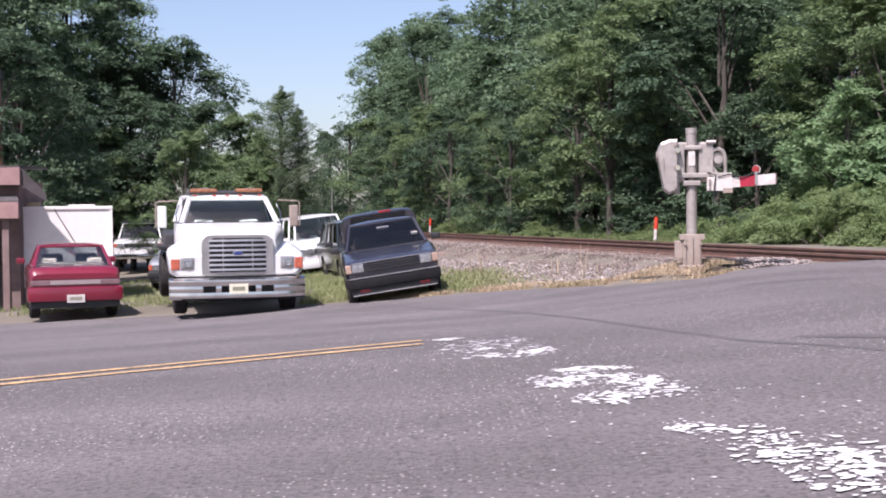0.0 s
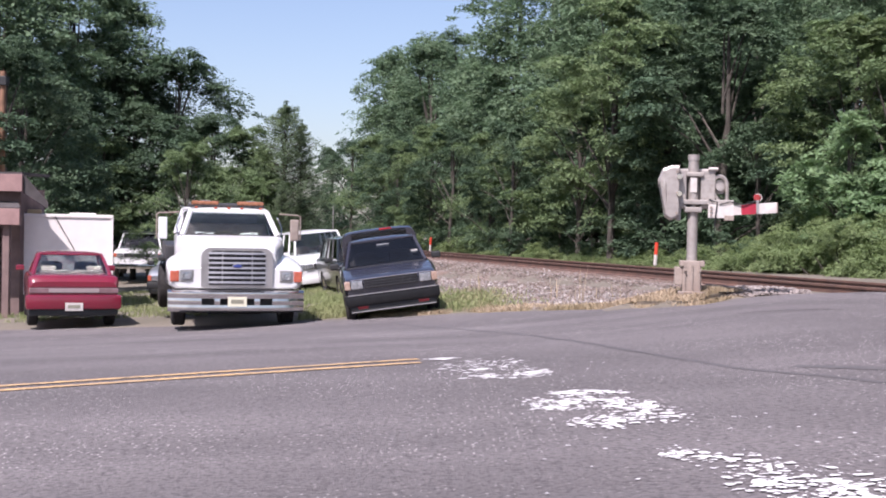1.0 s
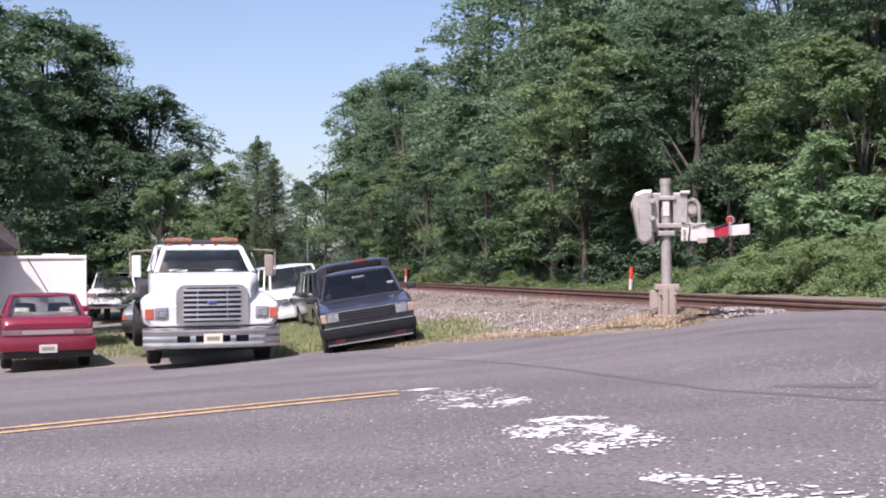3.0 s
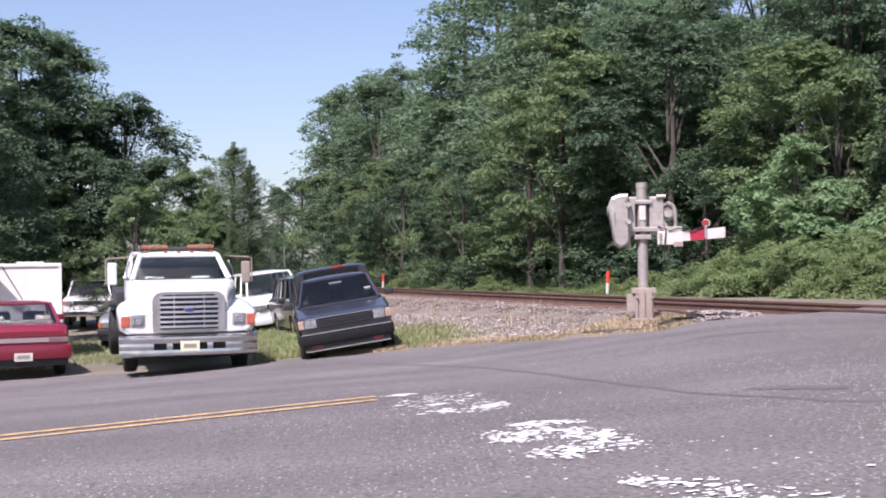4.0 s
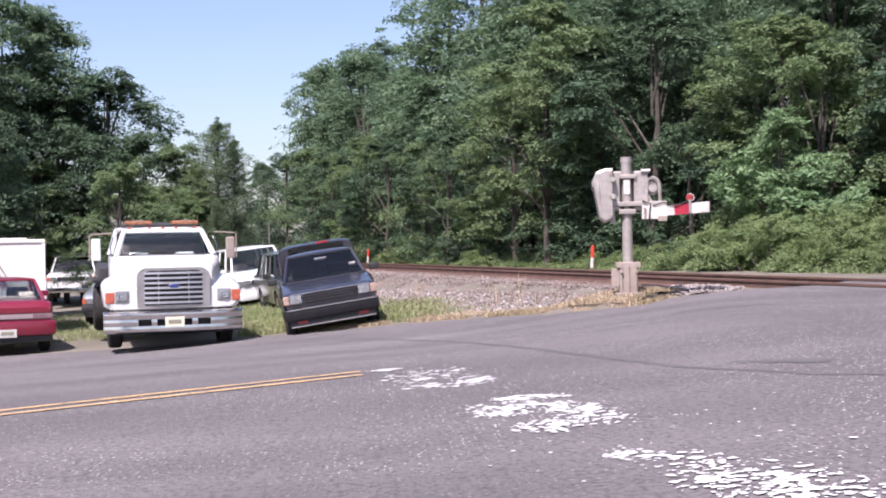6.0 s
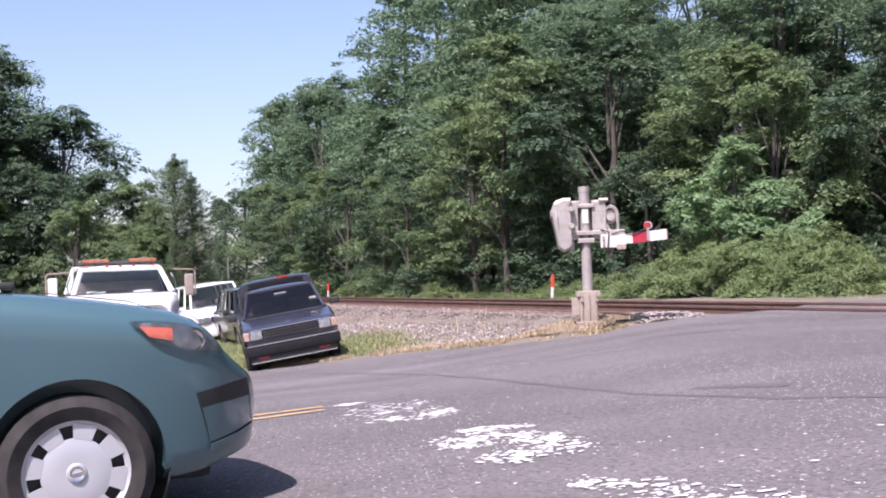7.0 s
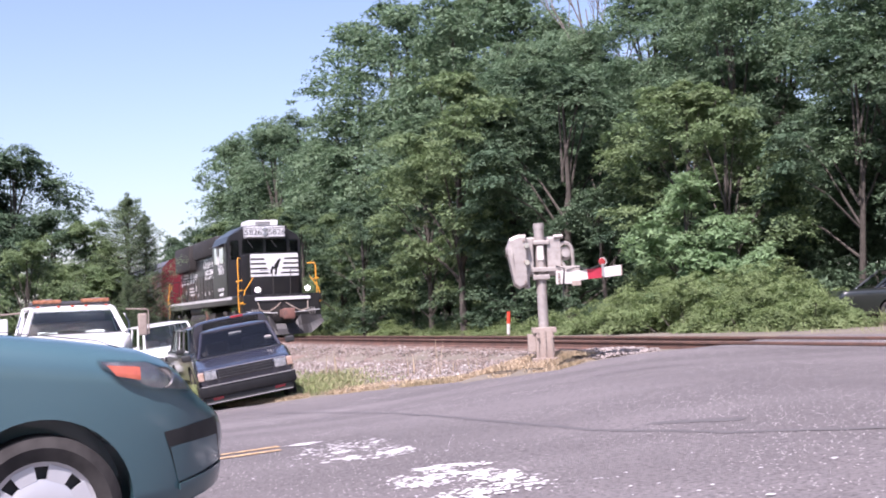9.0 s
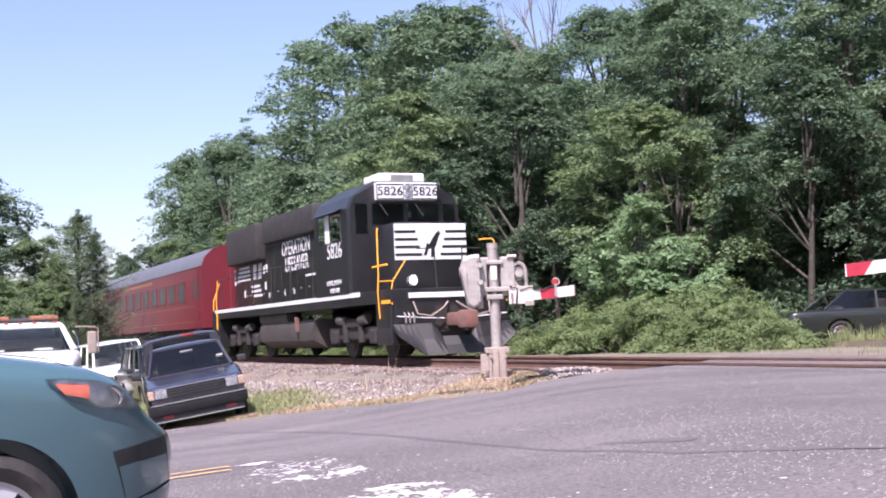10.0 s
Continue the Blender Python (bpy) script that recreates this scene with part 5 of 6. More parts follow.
    part("bumper_lower", curved_bar(0.27, 0.40, 1.20, low=0.005), CHROME, bp, smooth=True)
    for a, b in ((-1.20, -0.62), (-0.40, -0.30), (-0.06, 0.06), (0.30, 0.40), (0.62, 1.20)):
        part("bumper_web", curved_bar(0.400, 0.515, 1.20, a, b), CHROME, bp, smooth=True)
    part("bumper_back", box(-0.16, -0.11, -1.1, 1.1, 0.30, 0.62), BLACK, bp)
    part("bumper_end", box(-0.55, -0.08, 1.155, 1.195, 0.30, 0.62, 0.015), CHROME, bp)
    part("bumper_end", box(-0.55, -0.08, -1.195, -1.155, 0.30, 0.62, 0.015), CHROME, bp)
    pl = part("number_plate", box(0.068, 0.080, -0.165, 0.165, 0.375, 0.545, 0.004), PLATE, t, "pale yellow number plate")
    part("plate_bar", box(0.080, 0.084, -0.11, 0.11, 0.43, 0.50), PLATE_INK, pl)
    # cab
    part("cowl", box(-1.95, -1.60, -0.92, 0.92, 1.46, 1.59, 0.04), WHITE_CAR, t)
    part("cab_body", box(-3.35, -1.70, -0.99, 0.99, 0.62, 1.58, 0.05), WHITE_CAR, t, smooth=True)
    greenhouse(t, [(-1.72, 0.90, 1.585), (-1.72, -0.90, 1.585), (-3.30, -0.96, 1.585), (-3.30, 0.96, 1.585)], [(-2.18, 0.73, 2.045), (-2.18, -0.73, 2.045), (-3.25, -0.82, 2.08), (-3.25, 0.82, 2.08)], 0.055, WHITE_CAR, GLASS, 0.07,
               mid=(0.2,), trim=BLACK)
    part("dashboard", box(-2.1, -1.80, -0.85, 0.85, 1.41, 1.575, 0.05), SEAT, t)
    part("bench_seat", box(-3.1, -2.7, -0.8, 0.8, 1.1, 1.80, 0.08), SEAT, t)
    for yy in (-0.45, 0.40):
        part("dash_papers", box(-2.0, -1.85, yy - 0.20, yy + 0.14, 1.58, 1.65, 0.02), WHITE_CAR, t)
    for s, yy in ((-1, -0.32), (1, 0.28)):
        part("wiper", pipe([(-1.70, yy - 0.3, 1.615), (-1.76, yy, 1.665), (-1.78, yy + 0.32, 1.675)], 0.012, 5), BLACK, t)
    part("light_bar_base", box(-2.72, -2.40, -0.72, 0.72, 2.135, 2.17, 0.01), BLACK, t)
    for a, b in ((-0.70, -0.18), (0.18, 0.70)):
        lb = part("light_bar", box(-2.70, -2.42, a, b, 2.17, 2.25, 0.025), AMBER_BAR, t, "amber warning light bar on the roof")
        part("reflector", box(-2.60, -2.50, a + 0.2, b - 0.16, 2.18, 2.262), LENS, lb)
    for yy in (-0.62, -0.25, 0.0, 0.25, 0.62):
        part("clearance_light", box(-2.30, -2.22, yy - 0.03, yy + 0.03, 2.10, 2.135, 0.008), AMBER, t)
    for s in (-1, 1):
        part("mirror", box(-2.02, -1.94, s * 1.17, s * 1.34, 1.50, 1.92, 0.03), WHITE_CAR if s < 0 else STEEL_BASE, t, "tall truck mirror")
        part("mirror_arm", pipe([(-1.95, s * 0.95, 2.02), (-1.97, s * 1.32, 2.00), (-1.97, s * 1.37, 1.97), (-1.97, s * 1.37, 1.52)], 0.014, 6), STEEL_BASE, t)
        part("grab_handle", pipe([(-1.80, s * 0.97, 1.55), (-1.95, s * 1.0, 1.75), (-2.05, s * 0.93, 1.95)], 0.012, 6), CHROME, t)
        wheel(t, -1.0, s * 0.98, 0.42, 0.47, 0.26, 0.26, s, GRILLE)
        wheel(t, -5.0, s * 1.02, 0.42, 0.47, 0.46, 0.26, s, GRILLE)
        part("rear_mudguard", box(-5.6, -4.4, s * 0.82, s * 1.27, 0.98, 1.06, 0.02), BLACK, t)
        part("tool_box", box(-4.35, -3.45, s * 0.75, s * 1.12, 0.55, 0.98, 0.03), DARK_TRIM, t)
    part("chassis", box(-6.4, -0.15, -0.42, 0.42, 0.50, 0.78, 0.02), BLACK, t)
    # two black blocks added to stand for the shadow beneath engine and bumper
    part("oil_pan", box(-1.9, -0.45, -0.50, 0.50, 0.20, 0.52, 0.05), BLACK, t)
    part("cross_member", box(-0.40, -0.18, -0.95, 0.95, 0.24, 0.40, 0.03), BLACK, t)
    part("front_axle", rod((-1.0, -0.85, 0.42), (-1.0, 0.85, 0.42), 0.06), BLACK, t)
    part("tow_body", box(-6.6, -3.45, -1.15, 1.15, 1.05, 1.35, 0.04), DARK_TRIM, t, "dark tow bed behind the cab")
    part("head_board", box(-3.75, -3.5, -0.72, 0.72, 1.3, 2.22, 0.06), DARK_TRIM, t)
    return t


def car(name, label, m, paint, L=4.4, W=1.7, hood=0.92, belt=0.95, roof=1.42, deck=0.95, cowl=-1.25, wtop=-1.75, rtop=-3.2, rbase=-3.75, r=0.31, fa=-0.8, ra=-3.4, glass=GLASS_DARK, ride=0.2, lights=True, grille=DARK_TRIM, gtop=0.74,
        bumper=None, mid=(0.5,), trim=BLACK, signal=AMBER):
    c = thing(name, label, "car", m)
    w = W / 2
    keys = [(-L, ride + 0.15, deck - 0.12, w * 0.86, w * 0.92, w * 0.78, deck - 0.22), (-L + 0.12, ride + 0.06, deck, w * 0.93, w * 0.98, w * 0.84, deck - 0.12), (rbase, ride, max(deck, belt), w * 0.95, w, w * 0.88, belt - 0.10), (cowl, ride, belt, w * 0.95, w, w * 0.88, belt - 0.12),
            (-0.5, ride, hood - 0.03, w * 0.95, w * 0.99, w * 0.86, hood - 0.14), (-0.12, ride + 0.04, hood - 0.10, w * 0.92, w * 0.96, w * 0.82, hood - 0.22), (0.0, ride + 0.12, hood - 0.20, w * 0.84, w * 0.90, w * 0.76, hood - 0.30)]
    b = part("body", hull(keys, 36), paint, c, smooth=True)
    cut(b, [arch_cutter(x, r, r + 0.06, s * (w - 0.28), s * (w + 0.2)) for s in (-1, 1) for x in (fa, ra)])
    greenhouse(c, [(cowl, w * 0.86, belt - 0.01), (cowl, -w * 0.86, belt - 0.01), (rbase, -w * 0.86, belt - 0.01), (rbase, w * 0.86, belt - 0.01)], [(wtop, w * 0.70, roof - 0.04), (wtop, -w * 0.70, roof - 0.04), (rtop, -w * 0.70, roof - 0.04), (rtop, w * 0.70, roof - 0.04)],
               0.032, paint, glass, 0.05, mid=mid, trim=trim)
    for s in (-1, 1):
        for x in (fa, ra):
            wheel(c, x, s * (w - 0.12), r, r, 0.20, r * 0.62, s)
        part("side_mirror", box(cowl - 0.22, cowl - 0.08, s * (w + 0.0), s * (w + 0.17), belt, belt + 0.12, 0.03), trim, c)
        part("front_seat", box(cowl - 1.25, cowl - 0.95, s * 0.12, s * w * 0.66, 0.5, belt + 0.22, 0.08), SEAT, c)
    part("dashboard", box(cowl - 0.35, cowl - 0.05, -w * 0.8, w * 0.8, belt - 0.15, belt + 0.0, 0.04), DARK_TRIM, c)
    part("rear_bench", box(rbase + 0.25, rbase + 0.5, -w * 0.75, w * 0.75, 0.5, belt + 0.08, 0.08), SEAT, c)
    part("floor_pan", box(-L + 0.3, -0.25, -w * 0.7, w * 0.7, ride + 0.02, ride + 0.14), BLACK, c)
    bumper = bumper or trim
    if lights:
        part("front_bumper", box(-0.20, 0.07, -w * 0.97, w * 0.97, 0.36, 0.56, 0.045), bumper, c, smooth=True)
        part("grille", box(-0.08, 0.03, -w * 0.55, w * 0.55, gtop - 0.15, gtop, 0.015), grille, c)
        for s in (-1, 1):
            part("headlight", box(-0.10, 0.045, s * w * 0.58, s * w * 0.82, gtop - 0.15, gtop, 0.02), LENS, c, "rectangular headlight")
            part("turn_signal", box(-0.18, 0.025, s * w * 0.83, s * w * 0.95, gtop - 0.15, gtop, 0.02), signal, c)
    return c


def yard_vehicles():
    # leaning compact pickup with a cap
    v = car("pickup", "dark blue compact pickup with a cap, leaning on the verge", pose(-0.80, 21.20, -0.44, 8.2, 0.5, -90 + 5.5), NAVY, L=4.6, W=1.71, hood=0.92, belt=0.98, roof=1.46, deck=1.0, cowl=-1.12, wtop=-1.62, rtop=-2.55, rbase=-2.75, r=0.32,
            fa=-0.72, ra=-3.5, ride=0.30, gtop=0.80, bumper=BUMPER_BLACK, mid=(), trim=BLACK, grille=BLACK, signal=PALE_SIGNAL)
    for k in range(3):
        part("grille_bar", box(0.03, 0.045, -0.45, 0.45, 0.665 + 0.045 * k, 0.680 + 0.045 * k), DARK_TRIM, v)
    part("chrome_strip", box(-0.02, 0.046, -0.70, 0.70, 0.805, 0.822, 0.004), CHROME, v)
    part("bumper_strip", box(0.03, 0.078, -0.78, 0.78, 0.545, 0.558, 0.003), GRILLE, v)
    part("lower_valance", box(-0.25, 0.02, -0.76, 0.76, 0.235, 0.375, 0.03), BLACK, v)
    part("valance_strip", box(-0.02, 0.03, -0.74, 0.74, 0.245, 0.262, 0.006), GRILLE, v)
    for s in (-1, 1):
        part("bumper_signal", box(0.0, 0.026, s * 0.44, s * 0.62, 0.300, 0.350, 0.006), RED_LENS, v)
    part("cargo_cap", hull([(-4.55, 0.95, 1.58, 0.72, 0.73, 0.55, 1.35), (-4.4, 0.95, 1.62, 0.74, 0.75, 0.58, 1.38), (-2.9, 0.95, 1.63, 0.74, 0.75, 0.58, 1.40), (-2.78, 0.97, 1.60, 0.72, 0.73, 0.56, 1.38)], 12), NAVY, v, "dark cargo cap with front window", smooth=True)
    part("cap_window", box(-2.79, -2.765, -0.54, 0.54, 1.46, 1.58, 0.02), GLASS_DARK, v)
    part("cap_light", box(-2.82, -2.76, 0.02, 0.26, 1.59, 1.63, 0.01), RED_LENS, v, "red light on the cap")
    part("rear_view_mirror", box(-1.56, -1.52, -0.12, 0.12, 1.29, 1.35, 0.02), GRILLE, v)
    for yy in (-0.25, 0.35):
        part("wiper", pipe([(-1.17, yy - 0.28, 1.0), (-1.22, yy, 1.04), (-1.24, yy + 0.28, 1.05)], 0.010, 5), BLACK, v)
    part("inspection_sticker", box(-1.33, -1.325, 0.50, 0.62, 1.12, 1.18), ARM_WHITE, v)
    # red sedan seen from behind
    x, y = polar(-16.85, 23.7)
    d = car("sedan", "dark red sedan with a smoked tail light band, parked", pose(x, y, -0.79, 0, 0, 90 + 20) @ Matrix.Translation((4.5, 0, 0)), RED_CAR, L=4.5, W=1.66, hood=0.90, belt=0.98, roof=1.40, deck=1.0, cowl=-1.25, wtop=-1.9, rtop=-3.15, rbase=-3.85, fa=-0.9, ra=-3.6,
            glass=GLASS, lights=False, trim=RED_CAR)
    rear = -4.5
    part("rear_bumper", box(rear - 0.08, rear + 0.25, -0.86, 0.86, 0.36, 0.64, 0.06), RED_CAR, d, smooth=True)
    tb = part("tail_light_band", box(rear - 0.03, rear + 0.06, -0.80, 0.80, 0.665, 0.765, 0.015), TAIL_GREY, d, "smoked tail light band")
    part("reflector", box(rear - 0.036, rear - 0.02, -0.45, 0.45, 0.68, 0.75), mat("grey_reflector", (0.30, 0.24, 0.24), 0.3, coat=0.4), tb)
    part("trunk_strip", box(rear - 0.02, rear + 0.05, -0.78, 0.78, 0.785, 0.80, 0.004), RED_CAR, d)
    pl = part("number_plate", box(rear - 0.095, rear - 0.082, -0.16, 0.16, 0.34, 0.49, 0.004), ARM_WHITE, d, "pale number plate")
    part("plate_bar", box(rear - 0.10, rear - 0.096, -0.11, 0.11, 0.39, 0.45), PLATE_INK, pl)
    part("lower_apron", box(rear - 0.02, rear + 0.3, -0.80, 0.80, 0.24, 0.38, 0.03), BLACK, d)
    part("parcel_shelf", box(-3.80, -3.4, -0.65, 0.65, 0.90, 0.96, 0.02), SEAT, d)
    for s in (-1, 1):
        part("headrest", box(-3.50, -3.40, s * 0.42 - 0.14, s * 0.42 + 0.14, 0.98, 1.14, 0.04), mat("beige_cloth", (0.45, 0.38, 0.33), 0.9), d)
    # white pickup far back in the yard
    x, y = polar(-14.1, 50)
    p = car("yard_pickup", "white full-size pickup parked far back in the yard", pose(x, y, -0.86, 0, 0, -90 + 10), WHITE_CAR, L=5.4, W=1.95, hood=1.12, belt=1.15, roof=1.80, deck=1.2, cowl=-1.3, wtop=-1.75, rtop=-2.9, rbase=-3.1, r=0.37, fa=-0.9, ra=-4.2, ride=0.35, gtop=0.98,
            bumper=CHROME, mid=())
    part("roof_panel", box(-3.0, -1.6, -0.72, 0.72, 1.80, 1.86, 0.02), BLACK_CAR, p, "dark roof panel")
    # white utility vehicle and dark wagon beside the leaning pickup
    x, y = polar(-5.1, 34.5)
    car("utility_vehicle", "white utility vehicle with a sloped windscreen parked on grass", pose(x, y, -0.64, 6.5, 0, -90 + 18), WHITE_CAR, L=4.6, W=1.80, hood=1.10, belt=1.12, roof=1.78, deck=1.15, cowl=-1.2, wtop=-1.65, rtop=-4.2, rbase=-4.4, r=0.36, fa=-0.85, ra=-3.6, ride=0.32,
        gtop=0.92, mid=(0.3, 0.65), trim=WHITE_CAR, signal=LENS, glass=GLASS)
    x, y = polar(-2.95, 29.8)
    car("wagon", "black wagon parked close beside the leaning pickup", pose(x, y, -0.55, 7.5, 0, -90 + 14), BLACK_CAR, L=4.5, W=1.74, hood=0.98, belt=1.02, roof=1.60, deck=1.05, cowl=-1.1, wtop=-1.6, rtop=-3.9, rbase=-4.2, r=0.33, fa=-0.8, ra=-3.4, ride=0.28, gtop=0.82, mid=(0.3, 0.65), signal=PALE_SIGNAL)
    x, y = polar(-12.25, 33)
    car("grey_car", "grey car behind the tow truck", pose(x, y, -0.85, 0, 0, -90 + 5), SILVER_CAR, L=4.4, W=1.7, gtop=0.72)
    # dark car beyond the rails
    x, y = polar(26.3, 30.2)
    car("dark_sedan", "dark sedan parked behind weeds beyond the rails", pose(x + 0.4, y, 0.30, 0, 0, -8) @ Matrix.Translation((3.2, 0, 0)), BLACK_CAR, L=4.6, W=1.75, hood=0.80, belt=0.84, deck=0.84, roof=1.30, r=0.29, lights=False)


def box_trailer():
    x, y = polar(-17.75, 30.2)
    t = thing("box_trailer", "white box trailer standing beside the shed", "trailer", pose(x, y, -0.95, 0, 0, 16.5))
    part("body", box(-1.32, 1.32, 0, 6, 0.45, 2.30, 0.02), BEIGE, t, "off-white plywood body")
    part("roof_cap", box(-1.35, 1.35, -0.03, 6.03, 2.28, 2.36, 0.015), BEIGE, t)
    for xx in (-1.32, 1.32):
        part("corner_post", box(xx - 0.03, xx + 0.03, -0.025, 0.03, 0.45, 2.30), BEIGE, t)
    part("cable", pipe([(0.02, -0.03, 2.30), (0.25, -0.035, 1.9), (0.62, -0.035, 1.25), (0.80, -0.035, 0.9)], 0.012, 5), DARK_TRIM, t)
    part("roof_box", box(-0.95, -0.30, 0.2, 0.7, 2.36, 2.46, 0.02), mat("tan_box", (0.50, 0.36, 0.20), 0.8), t, "tan box on the trailer roof")
    part("roof_strip", box(0.35, 0.95, 0.1, 0.3, 2.36, 2.40, 0.01), BEIGE, t)
    for s in (-1, 1):
        wheel(t, s * 1.0, 3.0, 0.33, 0.33, 0.2, 0.2, 1, GRILLE)
    part("latch", box(1.22, 1.30, -0.05, -0.025, 1.0, 1.15, 0.01), STEEL_BASE, t)
    part("under_frame", box(-1.2, 1.2, 0.2, 5.8, 0.32, 0.45), BLACK, t)


def shed():
    t = thing("shed", "low shed with pink fascia boards and dark eaves", "building")
    part("wall", box(-20, -9.85, 28.3, 30.0, -1.3, 2.0), SHED_WALL, t, "dark brown wall")
    part("fascia", box(-20, -9.68, 27.90, 28.02, 1.90, 2.30, 0.01), PINK, t, "pink painted fascia board")
    part("awning_fascia", box(-20, -9.52, 27.30, 27.42, 1.13, 1.50, 0.01), PINK, t, "pink awning board")
    part("awning_roof", panel([(-20, 27.4, 1.51), (-9.54, 27.4, 1.51), (-9.9, 28.3, 1.66), (-20, 28.3, 1.66)], 0.04), ROOF_DARK, t)
    part("roof", panel([(-20, 27.95, 2.32), (-9.70, 27.95, 2.32), (-9.75, 30.1, 2.36), (-20, 30.1, 2.36)], 0.06), ROOF_DARK, t, "dark felt roof")
    part("side_fascia", panel([(-9.68, 28.0, 2.30), (-9.68, 28.0, 1.88), (-9.16, 28.15, 1.52), (-9.16, 28.15, 1.68)], 0.05), ROOF_DARK, t)
    part("post", box(-9.95, -9.80, 27.45, 27.60, -1.3, 1.15), SHED_WALL, t)
    part("door", box(-11.2, -10.3, 28.22, 28.30, -1.0, 1.05, 0.01), DARK_TRIM, t)
    p = thing("utility_pole", "brown wooden utility pole behind the shed", "utility pole", pose(*polar(-20.0, 36), -0.8))
    part("shaft", rod((0, 0, -0.3), (0, 0, 6.2), 0.10, 0.08, 12), POLE_WOOD, p, smooth=True)
    part("cap", box(-0.14, 0.14, -0.14, 0.14, 5.8, 6.05, 0.02), BLACK, p)
    q = thing("far_pole", "thin grey pole far behind the parked vehicles", "utility pole", pose(*polar(-5.2, 60), -0.8))
    part("shaft", rod((0, 0, -0.3), (0, 0, 3.2), 0.04, 0.035, 8), GRILLE, q)


# ---- train: x forward from the front coupler, z from the rail head ----
def bogie(parent, x, wheelbase, r, wheels):
    for s in (-1, 1):
        f = part("side_frame", box(x - wheelbase / 2 - 0.55, x + wheelbase / 2 + 0.55, s * 1.02, s * 1.22, 0.48, 0.80, 0.05), LOCO_GRIME, parent, "grimy truck side frame")
        for k in (-1, 1):
            part("axle_box", box(x + k * wheelbase / 2 - 0.2, x + k * wheelbase / 2 + 0.2, s * 1.16, s * 1.32, 0.38, 0.72, 0.05), LOCO_GRIME, f)
            part("spring", rod((x + k * 0.55, s * 1.24, 0.42), (x + k * 0.55, s * 1.24, 0.86), 0.10, None, 12), LOCO_GRIME, f)
            part("brake_cylinder", rod((x + k * 1.0, s * 1.26, 0.98), (x + k * 0.55, s * 1.26, 0.94), 0.12, None, 12), LOCO_TANK, f)
        part("bolster", box(x - 0.5, x + 0.5, s * 0.9, s * 1.28, 0.78, 1.0, 0.04), LOCO_GRIME, f)
    for k in (-1, 1):
        bm = rod((0, -0.9, 0), (0, 0.9, 0), 0.09, None, 10)
        for s in (-1, 1):
            add_rod(bm, (0, s * 0.66, 0), (0, s * 0.80, 0), r, r * 0.98, 28)
            add_rod(bm, (0, s * 0.80, 0), (0, s * 0.84, 0), r * 0.75, r * 0.7, 20)
        wheels.append((part("wheelset", bm, LOCO_TANK, parent, "steel wheelset", m=pose(x + k * wheelbase / 2, 0, r)), x + k * wheelbase / 2, r))


